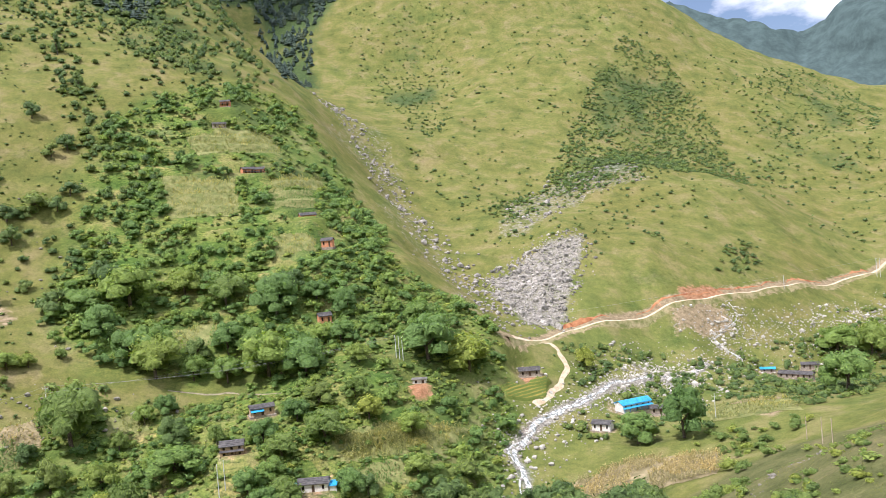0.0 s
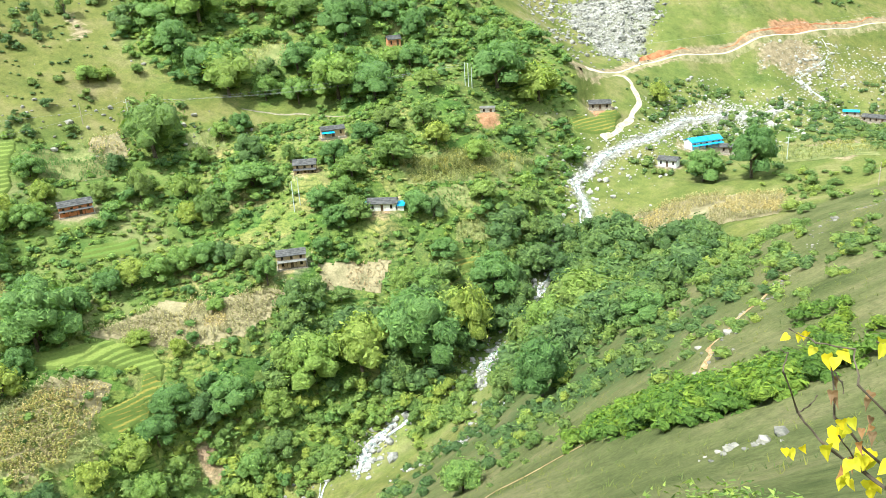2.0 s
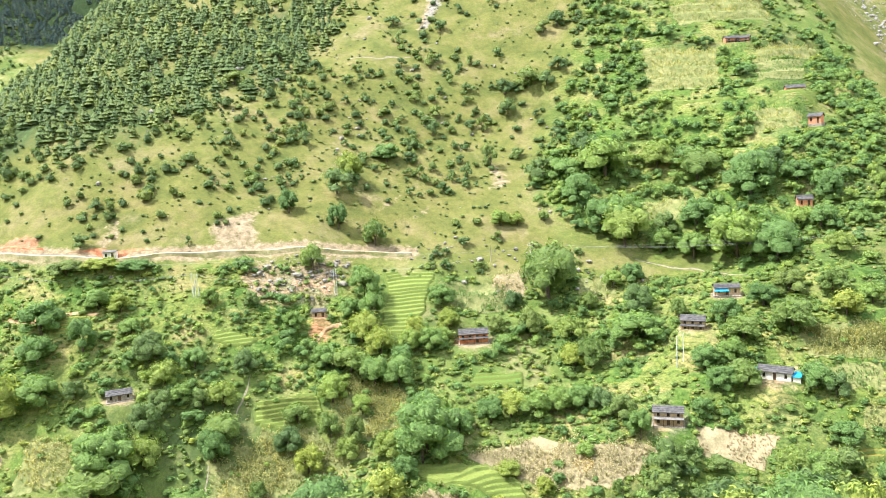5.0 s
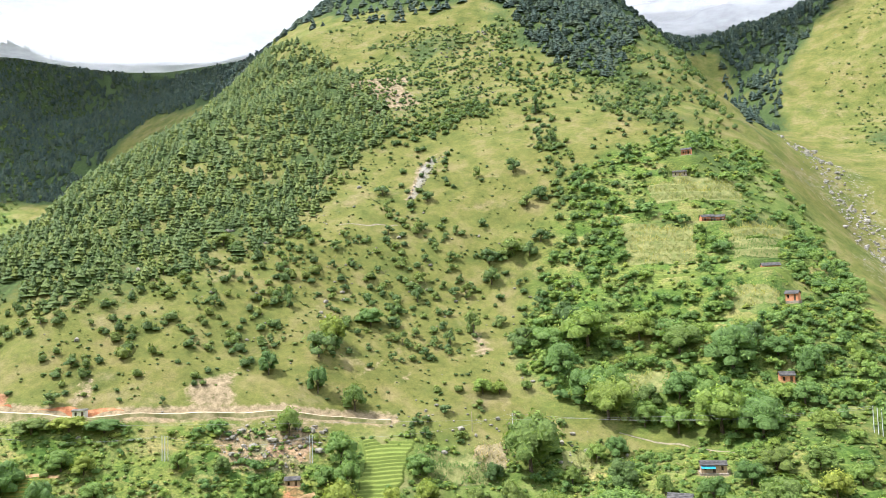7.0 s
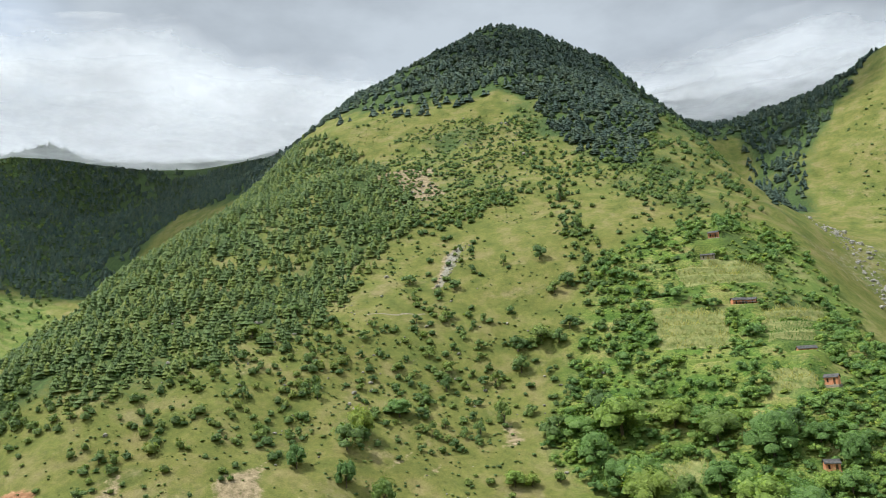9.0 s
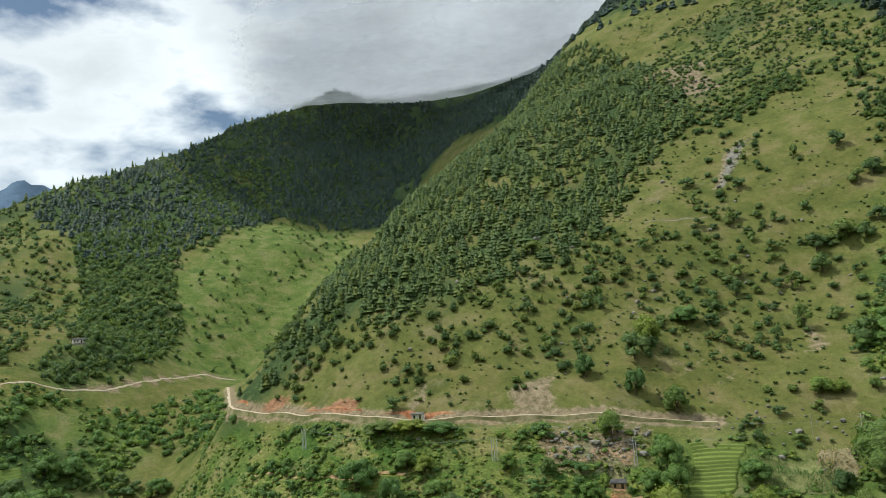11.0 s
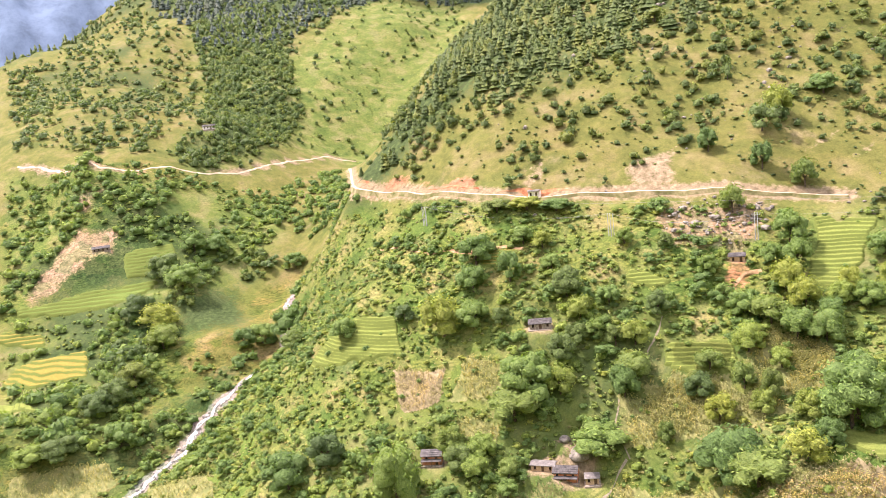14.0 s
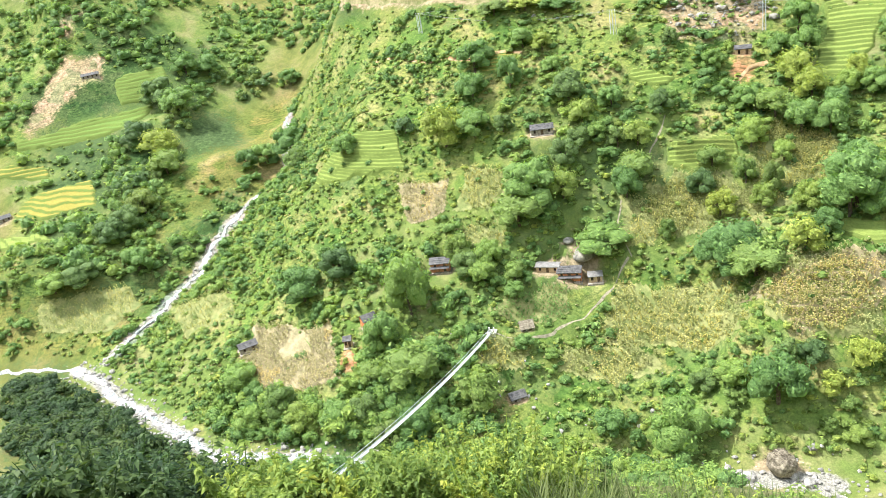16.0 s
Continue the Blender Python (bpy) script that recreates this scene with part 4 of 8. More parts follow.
GLADES.append([(-340, 125), (-319, 138), (-304, 135), (-301, 127), (-296, 118), (-311, 103), (-335, 99), (-355, 103), (-326, 112)])
GLADES.append([(-353, 92), (-332, 98), (-308, 102), (-317, 87), (-340, 83)])
GLADES.append([(-451, 58), (-438, 70), (-412, 59), (-395, 55), (-413, 29), (-425, 30)])
GLADES.append([(-585, 45), (-579, 77), (-563, 73), (-550, 60), (-545, 30), (-554, -16), (-566, -27), (-581, -16), (-595, 11), (-608, 30)])
GLADES.append([(-422, -33), (-401, 11), (-378, 5), (-380, -16), (-405, -39), (-416, -42)])
GLADES.append([(-590, 169), (-531, 172), (-380, 146), (-347, 136), (-343, 113), (-420, 120), (-528, 142), (-557, 133)])
GLADES.append([(-348, 40), (-304, 62), (-290, 56), (-299, 40), (-343, 15), (-355, 23)])
GLADES.append([(-385, 153), (-334, 169), (-281, 188), (-266, 206), (-249, 226), (-221, 254), (-212, 241), (-221, 233), (-248, 202), (-264, 186), (-299, 168), (-343, 147)])
GLADES.append([(-214, 192), (-198, 206), (-191, 197), (-206, 186)])
GLADES.append([(-186, 217), (-169, 226), (-161, 218), (-162, 204), (-179, 206)])
GLADES.append([(-319, 121), (-303, 135), (-280, 119), (-306, 100), (-337, 97)])
GLADES.append([(-211, 169), (-195, 183), (-177, 186), (-179, 175), (-203, 159)])
GLADES.append([(-277, 130), (-257, 145), (-245, 141), (-244, 129), (-263, 109), (-278, 104), (-285, 117)])
GLADES.append([(-146, 140), (-111, 170), (-101, 156), (-116, 140), (-134, 130)])
GLADES.append([(-191, 123), (-174, 146), (-166, 137), (-179, 116)])
GLADES.append([(-187, 215), (-169, 230), (-163, 213), (-167, 205), (-178, 205), (-185, 174), (-189, 164), (-201, 173), (-207, 190), (-197, 205)])
GLADES.append([(-273, 136), (-252, 154), (-239, 151), (-244, 140), (-236, 135), (-251, 118)])
GLADES.append([(-131, 366), (-108, 369), (-107, 358), (-127, 353)])
GLADES.append([(-140, 312), (-117, 319), (-112, 299), (-131, 298)])
GLADES.append([(-117, 268), (-79, 273), (-62, 260), (-88, 250), (-116, 245), (-130, 247)])
GLADES.append([(-188, 305), (-171, 314), (-157, 292), (-171, 273)])
BARE_PATCHES = []
BARE_PATCHES.append(SLIDE_WEST)
BARE_PATCHES.append(ROAD_SPILL)
BARE_PATCHES.append([(-614, 20), (-602, 52), (-578, 30), (-567, -13), (-572, -26), (-594, -6)])
BARE_PATCHES.append([(28, 379), (46, 398), (40, 375), (28, 371)])
BARE_PATCHES.append([(124, 359), (151, 356), (128, 308), (117, 333)])
BARE_PATCHES.append([(-280, 233), (-282, 242), (-272, 264), (-264, 253), (-259, 241), (-273, 229)])
BARE_PATCHES.append([(-231, 291), (-236, 314), (-233, 312), (-227, 295)])
BARE_PATCHES.append([(-220, 304), (-218, 321), (-213, 314), (-217, 303)])
BARE_PATCHES.append([(-314, 199), (-317, 216), (-310, 215), (-308, 202)])
BARE_PATCHES.append([(-248, 221), (-254, 235), (-235, 248), (-223, 268), (-211, 244), (-224, 233), (-240, 218)])
BARE_PATCHES.append([(-452, 567), (-414, 606), (-359, 550), (-386, 514), (-421, 528)])
BARE_PATCHES.append([(-297, 426), (-308, 463), (-307, 493), (-296, 459), (-286, 418)])
BARE_PATCHES.append([(-200, 336), (-214, 379), (-195, 355)])
HOUSES = [("brick", -72, 431, 8.7), ("brick", -60, 415, 6.0), ("brick", -112, 473, 7.6), ("brick", -106, 475, 7.0), ("brick", -137, 532, 6.4), ("stone", -137, 512, 8.4), ("brick", -57, 364, 5.8), ("mud", -81, 282, 8.2), ("white_blue", -50, 266, 10.1), ("storey", -78, 242, 9.3), ("orange", -158, 255, 11.0), ("small", -215, 231, 5.5), ("shed", -248, 161, 8.3), ("brick", -207, 139, 7.9), ("low", -214, 135, 8.0), ("boulder", -209, 147, 7.2), ("boulder", -216, 146, 3.7), ("low", -201, 145, 4.4), ("brick", -242, 107, 7.0)]
HOUSES += [("shed", -288, 39, 7.0), ("orange", -244, 76, 4.9), ("small", -244, 67, 2.5), ("hut", -186, 100, 4.8), ("grass_hut", -115, 135, 9.9), ("thatch", -202, 116, 4.2), ("shed", -585, 32, 10.9), ("shed", -511, -43, 9.0), ("white", -728, 145, 10.6), ("road", -298, 197, 5.1), ("school", 79, 353, 15.4), ("grey", 90, 349, 8.5), ("white", 61, 333, 8.0), ("dark", 185, 427, 17.6), ("grey", 198, 439, 9.1), ("tarp", 174, 438, 7.5), ("dark", 35, 364, 9.5), ("white_low", -14, 323, 5.6), ("tarp_house", -75, 305, 9.1)]
POLES = [("pole", -23.6, 336.8, 9.7), ("pole", -22.2, 337.0, 9.7), ("pole", -20.8, 337.3, 9.8), ("pole", -258.3, 205.3, 9.5), ("pole", -257.3, 205.8, 9.5), ("pole", -256.5, 206.6, 9.5), ("hpole", -216.0, 242.4, 10.8), ("hpole", -215.2, 243.0, 10.8), ("hpole", -159.1, 308.0, 9.0), ("pole", -174.5, 299.8, 8.5), ("pole", -341.6, 161.2, 9.2), ("pole", -339.6, 161.7, 9.2), ("pole", -81.0, 269.6, 10.4), ("pole", -82.4, 266.5, 11.4), ("crosspole", 51.2, 91.0, 8.3), ("crosspole", 43.9, 72.7, 8.2), ("pole", 118.6, 269.2, 7.8), ("pole", 110.5, 240.2, 8.2), ("pole", 110.2, 233.1, 8.4), ("hpole", 109.4, 334.4, 10.3), ("pole", 221.2, 519.5, 9.7), ("pole", 312.9, 575.3, 14.1), ("pole", 315.8, 576.1, 14.1), ("pole", -341.2, 161.6, 8.1), ("pole", -339.4, 161.9, 8.1)]


# ---- the ground sheet ----
def inside(x, y, poly):
    """Whether each point lies in the outline."""
    x, y = np.asarray(x, float), np.asarray(y, float)
    hit = np.zeros(x.shape, bool)
    for (x0, y0), (x1, y1) in zip(poly, poly[1:] + poly[:1]):
        if y0 != y1:
            cross = ((y0 > y) != (y1 > y)) & (x < (x1 - x0) * (y - y0) / (y1 - y0) + x0)
            hit ^= cross
    return hit


def from_line(x, y, line):
    """Distance in plan from each point to the line."""
    best = np.full(np.shape(x), 1e9)
    for a, b in zip(line, line[1:]):
        ax, ay, dx, dy = a[0], a[1], b[0] - a[0], b[1] - a[1]
        u = np.clip(((x - ax) * dx + (y - ay) * dy) / (dx * dx + dy * dy + 1e-9), 0, 1)
        best = np.minimum(best, np.hypot(x - ax - u * dx, y - ay - u * dy))
    return best


def smoothstep(lo, hi, v):
    u = np.clip((v - lo) / (hi - lo), 0, 1)
    return u * u * (3 - 2 * u)


DEPTHS = {"school": 6.0, "dark": 5.0, "storey": 5.0, "small": 3.0, "tarp": 3.5, "low": 3.5, "white_low": 3.0, "hut": 3.5, "thatch": 4.0, "road": 3.5, "grass_hut": 5.0, "boulder": 5.0}
SITES = []
for style, hx, hy, hw in HOUSES:
    away = Vector((hx, hy)).normalized()
    depth = DEPTHS.get(style, 4.6)
    cx, cy = hx + away.x * depth / 2, hy + away.y * depth / 2
    floor = ground(hx, hy) + 0.3
    SITES.append((style, cx, cy, hw, depth, floor))
# each house stands on a levelled yard
for style, cx, cy, hw, depth, floor in SITES:
    r = np.hypot(gx - cx, gy - cy)
    near = r < 30
    k = 1 - smoothstep(max(hw, depth) * 0.55 + 1, max(hw, depth) * 0.55 + 6, r[near])
    GZ[near] = GZ[near] * (1 - k) + (floor - 0.25) * k


LOW_WOOD = [(p[0], p[1]) for p in RIVER[4:16]] + [(p[0], p[1]) for p in SIDE_STREAM[1:5]] + [(p[0] + 8, p[1] - 6) for p in ROAD_FACE] + [(-70, 420), (-30, 430), (20, 395)]


def soft_zone(poly, blur=6.0):
    wx, wy = gx + 5 * lattice(gx / 14, gy / 14, 11), gy + 5 * lattice(gx / 14, gy / 14, 12)
    hit = inside(wx.ravel(), wy.ravel(), poly).reshape(gx.shape).astype(float)
    edge = from_line(wx, wy, poly + poly[:1])
    return np.where(hit > 0, smoothstep(-blur, blur, edge), 1 - smoothstep(-blur, blur, edge))


# old farm terraces step the cultivated slopes
for zone, step, depth in ((LOW_WOOD, 5.5, 0.55), (TERRACE_WOOD, 6.5, 0.6), (WEST_ALL, 6.5, 0.6)):
    k = soft_zone(zone, 12) * smoothstep(-0.5, 0.2, lattice(gx / 60, gy / 60, 44))
    f = GZ / step + 0.3 * lattice(gx / 35, gy / 35, 45)
    f = f - np.floor(f)
    GZ += k * depth * step * (smoothstep(0.15, 0.6, f) - f)
lush = np.maximum.reduce([soft_zone(z, 14) for z in (LOW_WOOD, RIVER_WOOD, RIVER_THICKET, TERRACE_WOOD, WEST_FOREST, WEST_LOW)])
lush = np.maximum(lush * 0.9, 0.4 * np.exp(-(np.hypot(gx - 100, gy - 380) / 110) ** 2))
stony = np.maximum.reduce([k * soft_zone(z, 5) for z, k in ((LANDSLIP, 0.55), (RIVER_STONES, 0.22), (VALLEY_STONES, 0.14), (STONE_FAN, 0.36), (STONE_FAN_UP, 0.2), (ROCKY_STREAK, 0.6), (GULLY_STONES, 0.34), (SCREE_STREAK, 0.4), (ROCKY_SLOPE, 0.3), (CRAG, 0.27), (ROADSIDE, 0.22))])
stony = np.maximum(stony, np.exp(-(from_line(gx, gy, [(p[0], p[1]) for p in RIVER[11:16]]) / 3.5) ** 2))
stony = np.maximum(stony, 0.7 * np.exp(-(from_line(gx, gy, VALLEY_RIVER) / 4) ** 2))
stony = np.maximum(stony, np.exp(-(from_line(gx, gy, [(p[0], p[1]) for p in SIDE_STREAM[:5]]) / 5) ** 2))
rag = 0.30 * lattice(gx / 42, gy / 42, 48) + 0.22 * lattice(gx / 15, gy / 15, 49)
wood = np.maximum.reduce([k * soft_zone(z, 48) * (1 + 1.5 * rag) for z, k in ((PINE_EDGE, 0.54), (CREST_ALL, 0.9), (CREST_WOOD, 0.9), (WEST_FOREST, 0.5), (WEST_FOREST_UP, 0.7), (SHADE_FOREST, 0.9), (BACK_VALLEY, 0.9), (WEST_MIXED, 0.36), (WEST_GULLY, 0.6), (BRIDGE_WOOD, 0.6), (RIVER_WOOD, 0.6), (GORGE_SIDE, 0.42), (NEAR_LEFT, 0.8), (EAST_WOOD, 0.42), (CRAG, 0.4), (HILL_SCRUB, 0.46), (RIGHT_HILL, 0.36), (WEST_SLOPES, 0.28), (GULLY_SCRUB, 0.4), (TERRACE_WOOD, 0.36), (LOW_WOOD, 0.34), (WEST_LOW, 0.5), (WEST_BANK, 0.45), (WEST_ALL, 0.36))])
wood = np.maximum(wood, 0.56 * (1 + rag) * np.exp(-(from_line(gx, gy, WEST_CREST[:6]) / 80) ** 2))
wood = np.maximum(wood, 0.62 * (1 + rag) * np.exp(-(from_line(gx, gy, SPUR) / 34) ** 2))
wood = np.maximum(wood, 0.9 * smoothstep(320, 375, GZ + 40 * rag) * (gx < -120) * (gx > -1500) * (gy > 150))
lush = np.maximum(lush, 0.85 * soft_zone(GREEN_SLOPE, 16))
turf = soft_zone([(-25, 0), (0, -15), (60, 20), (130, 110), (165, 230), (110, 270), (40, 210), (-30, 160), (-60, 110)], 15)
tiers = np.maximum(np.maximum.reduce([soft_zone(z, 10) for z in (LOW_WOOD, TERRACE_WOOD, WEST_ALL, WEST_LOW)]), 0.35 * soft_zone(GREEN_SLOPE, 10)) * smoothstep(-0.75, 0.0, lattice(gx / 45, gy / 45, 47))
red = np.zeros_like(GZ)
for road, reach in ((ROAD_WEST[1:7], 4.6), (ROAD_EAST[3:6], 6.0)):
    up = from_line(gx - 0.35 * reach * np.sign(gx + 60), gy - reach * 0.8, road)
    red = np.maximum(red, np.exp(-(up / reach) ** 2) * smoothstep(-0.3, 0.5, lattice(gx / 17, gy / 17, 21)) * 0.8)
for style, cx, cy, hw, depth, floor in SITES:
    if style in ("white_low", "small", "dark"):
        red = np.maximum(red, 0.75 * np.exp(-(np.hypot(gx - cx + 6 * cx / math.hypot(cx, cy), gy - cy + 6 * cy / math.hypot(cx, cy)) / 6) ** 2))
bare = np.maximum.reduce([0.4 * soft_zone(ROCKY_SLOPE, 8), soft_zone(PALE_BANK, 2)] + [0.62 * soft_zone(z, 5) for z in BARE_PATCHES])
for style, cx, cy, hw, depth, floor in SITES:
    bare = np.maximum(bare, 0.9 * np.exp(-(np.hypot(gx - cx, gy - cy) / (hw * 0.85)) ** 2))
for road in (ROAD_WEST, ROAD_EAST, ROAD_FAR_WEST):
    bare = np.maximum(bare, 0.8 * np.exp(-(from_line(gx, gy, road) / 5) ** 2))


def add_mesh(name, verts, faces, mat=None, smooth=False):
    me = bpy.data.meshes.new(name)
    me.from_pydata(verts.tolist() if isinstance(verts, np.ndarray) else verts, [], faces.tolist() if isinstance(faces, np.ndarray) else faces)
    if smooth:
        me.polygons.foreach_set("use_smooth", [True] * len(me.polygons))
    if mat:
        me.materials.append(mat)
    return me


def float_attr(me, name, values):
    a = me.attributes.new(name, "FLOAT", "POINT")
    a.data.foreach_set("value", np.asarray(values, np.float32).ravel())


nx, ny = GZ.shape
idx = np.arange(nx * ny).reshape(nx, ny)
qa, qb, qc, qd = idx[:-1, :-1].ravel(), idx[1:, :-1].ravel(), idx[1:, 1:].ravel(), idx[:-1, 1:].ravel()
land = add_mesh("ground", np.stack([gx, gy, GZ], -1).reshape(-1, 3), np.concatenate([np.stack([qa, qb, qc], 1), np.stack([qa, qc, qd], 1)]), M_GROUND, True)
for label, values in (("lush", lush), ("tiers", tiers), ("wood", wood), ("turf", turf), ("stony", stony), ("red", red), ("bare", bare)):
    float_attr(land, label, values)
tagged(new("ground", land), "steep green mountain valley of grass, soil and stones", "ground", kind="structure")


def ground_many(x, y):
    i = np.clip(np.searchsorted(GX, x) - 1, 0, nx - 2)
    j = np.clip(np.searchsorted(GY, y) - 1, 0, ny - 2)
    u, v = (x - GX[i]) / (GX[i + 1] - GX[i]), (y - GY[j]) / (GY[j + 1] - GY[j])
    a, b, c, d = GZ[i, j], GZ[i + 1, j], GZ[i + 1, j + 1], GZ[i, j + 1]
    return np.where(u >= v, a + (b - a) * u + (c - b) * v, a + (d - a) * v + (c - d) * u)


# ---- roads, paths, water: strips laid on the ground ----
def strip(line, width, lift, step=1.5, wobble=0.25, seed=0, wander=0.0):
    pts = np.array(dense([(p[0], p[1], 0.0) for p in line], step))[:, :2]
    for _ in range(6):
        pts[1:-1] = (pts[:-2] + 2 * pts[1:-1] + pts[2:]) / 4
    tan = np.gradient(pts, axis=0)
    tan /= np.linalg.norm(tan, axis=1)[:, None] + 1e-9
    nor = np.stack([-tan[:, 1], tan[:, 0]], 1)
    s = np.arange(len(pts)) * step
    pts = pts + nor * (wander * (lattice(s / 11, s * 0 + 5, seed + 8) + 0.5 * lattice(s / 4, s * 0 + 7, seed + 9)))[:, None]
    rows = []
    cols = (-1, -0.4, 0.4, 1)
    for c in cols:
        w = width / 2 * c * (1 + wobble * lattice(s / 6, s * 0 + c, seed + 3))
        q = pts + nor * w[:, None]
        rows.append(np.column_stack([q, ground_many(q[:, 0], q[:, 1]) + (lift if abs(c) < 1 else lift * 0.4)]))
    v = np.stack(rows, 1).reshape(-1, 3)
    n, k = len(pts), len(cols)
    ids = np.arange(n * k).reshape(n, k)
    f = np.stack([ids[:-1, :-1], ids[1:, :-1], ids[1:, 1:], ids[:-1, 1:]], -1).reshape(-1, 4)
    return v, f


def lay(name, line, width, mat, label, category, lift=0.35, kind="structure", wander=0.0, wobble=0.25):
    v, f = strip(line, width, lift, 1.5 if not wander else 0.8, wobble, len(name), wander)
    return tagged(new(name, add_mesh(name, v, f, mat, True)), label, category, kind=kind)


def road(line, width, label, rough=0.6, cuts=(), spill=0.8, drop=0.0):
    """A level shelf cut into the slope, with the spill of its bank below."""
    pts = np.array(dense([(p[0], p[1], 0.0) for p in line], 1.5))[:, :2]
    for _ in range(10):
        pts[1:-1] = (pts[:-2] + 2 * pts[1:-1] + pts[2:]) / 4
    tan = np.gradient(pts, axis=0)
    tan /= np.linalg.norm(tan, axis=1)[:, None] + 1e-9
    nor = np.stack([-tan[:, 1], tan[:, 0]], 1)
    s = np.arange(len(pts)) * 1.5
    mid = ground_many(pts[:, 0], pts[:, 1])
    for _ in range(8):
        mid[1:-1] = (mid[:-2] + 2 * mid[1:-1] + mid[2:]) / 4
    a = ground_many(*(pts + nor * 2).T)
    b = ground_many(*(pts - nor * 2).T)
    side = np.where(a < b, 1.0, -1.0)[:, None]
    n = len(pts)
    half = width / 2 * (1 + 0.25 * lattice(s / 9, s * 0, 7))[:, None]
    cols = []
    for k in (-1.0, 0.0, 1.0):
        q = pts + nor * side * half * k
        cols.append(np.column_stack([q, mid + 0.25 - drop * (k + 1) / 2 + 0.06 * lattice(s / 4, s * 0 + k, 8)]))
    v = np.stack(cols, 1).reshape(-1, 3)
    ids = np.arange(n * 3).reshape(n, 3)
    f = np.stack([ids[:-1, :-1], ids[1:, :-1], ids[1:, 1:], ids[:-1, 1:]], -1).reshape(-1, 4)
    tagged(new("road", add_mesh("road", v, f, M_TRACK, True)), label, "road", kind="structure")
    out = pts + nor * side * (half + spill + rough * lattice(s / 5, s * 0 + 2, 9)[:, None])
    low = np.column_stack([out, ground_many(out[:, 0], out[:, 1]) - 0.2])
    v = np.stack([cols[2] - (0, 0, 0.01), low], 1).reshape(-1, 3)
    ids = np.arange(n * 2).reshape(n, 2)
    f = np.stack([ids[:-1, 0], ids[1:, 0], ids[1:, 1], ids[:-1, 1]], -1)
    tagged(new("road_bank", add_mesh("road_bank", v, f, M_BANK, True)), "earthy spill bank below the dirt road", "bank", kind="structure")

    # raw earth where the slope was cut away above it
    for k0, k1 in cuts:
        pick = slice(int(n * k0), int(n * k1))
        m = len(pts[pick])
        fade = np.sin(np.linspace(0, np.pi, m)) ** 0.4
        tall = fade * (2.6 + 1.5 * lattice(s[pick] / 8, s[pick] * 0, 14) + 0.7 * lattice(s[pick] / 2.5, s[pick] * 0, 15))
        foot = cols[0][pick] + (0, 0, 0.02)
        rows = [foot]
        for u in (0.35, 0.7, 1.0):
            q = foot[:, :2] - (nor * side)[pick] * (tall * 0.9 * u + 0.2 * lattice(s[pick] / 2, s[pick] * 0 + u * 7, 16))[:, None]
            rows.append(np.column_stack([q, np.maximum(foot[:, 2] + tall * u ** 0.8, ground_many(q[:, 0], q[:, 1]) + (0.12 if u < 1 else -0.25))]))
        v = np.stack(rows, 1).reshape(-1, 3)
        ids = np.arange(m * 4).reshape(m, 4)
        f = np.stack([ids[:-1, :-1], ids[1:, :-1], ids[1:, 1:], ids[:-1, 1:]], -1).reshape(-1, 4)
        tagged(new("road_cut", add_mesh("road_cut", v, f, M_CUT)), "raw red earth bank cut above the dirt road", "bank", kind="structure")


road(ROAD_WEST, 3.4, "pale dirt road cut across the hillside", cuts=((0.49, 0.53), (0.62, 0.70), (0.72, 0.79)))
road(ROAD_EAST, 3.6, "pale dirt road below the red cutting", 1.2, ((0.16, 0.25), (0.30, 0.46), (0.47, 0.62), (0.64, 0.76), (0.80, 0.92)), 2.2, 0.5)
lay("road", ROAD_FAR_WEST, 1.9, M_TRACK, "narrow dirt road across the far slope", "road", 0.5, "structure", 0.8, 0.4)
lay("track", TRACK_EAST, 2.6, M_TRACK, "pale dirt track winding down to the river", "track", 0.2, "structure", 1.2, 0.5)
for path, w, mt in ((TRAIL_WEST, 1.2, M_PATH), (PATH_VILLAGE, 1.0, M_STONEPATH), (PATH_FARM, 0.7, M_STONEPATH), (PATH_FARM_UP, 0.6, M_STONEPATH), (TRAIL_FACE, 0.9, M_STONEPATH), (PATH_SMALL, 1.8, M_PATH), (PATH_NEAR, 0.8, M_PATH), (PATH_NEAR_LOW, 0.5, M_PATH)):
    lay("footpath", path, w, mt, "trodden earth footpath on the grassy slope" if mt is M_PATH else "pale stony footpath on the slope", "path", 0.09, "structure", 1.3, 0.7)

river_xy = [(p[0], p[1]) for p in RIVER]


def cascade(line, width, strands, seed):
    """White water that parts and meets again among the stones."""
    vs, fs, count = [], [], 0
    for k in range(strands):
        off = (k - (strands - 1) / 2) * width * 0.55
        v, f = strip([(x + off, y + 0.4 * off) for x, y in line], width * (0.62 if k % 2 else 0.42), 0.28 + 0.06 * k, 0.7, 0.9, seed + 5 * k, 1.1)
        vs.append(v)
        fs.append(f + count)
        count += len(v)
    tagged(new("rapids", add_mesh("rapids", np.concatenate(vs), np.concatenate(fs), M_WATER, True)), "white cascade tumbling between dark boulders", "river", kind="structure")


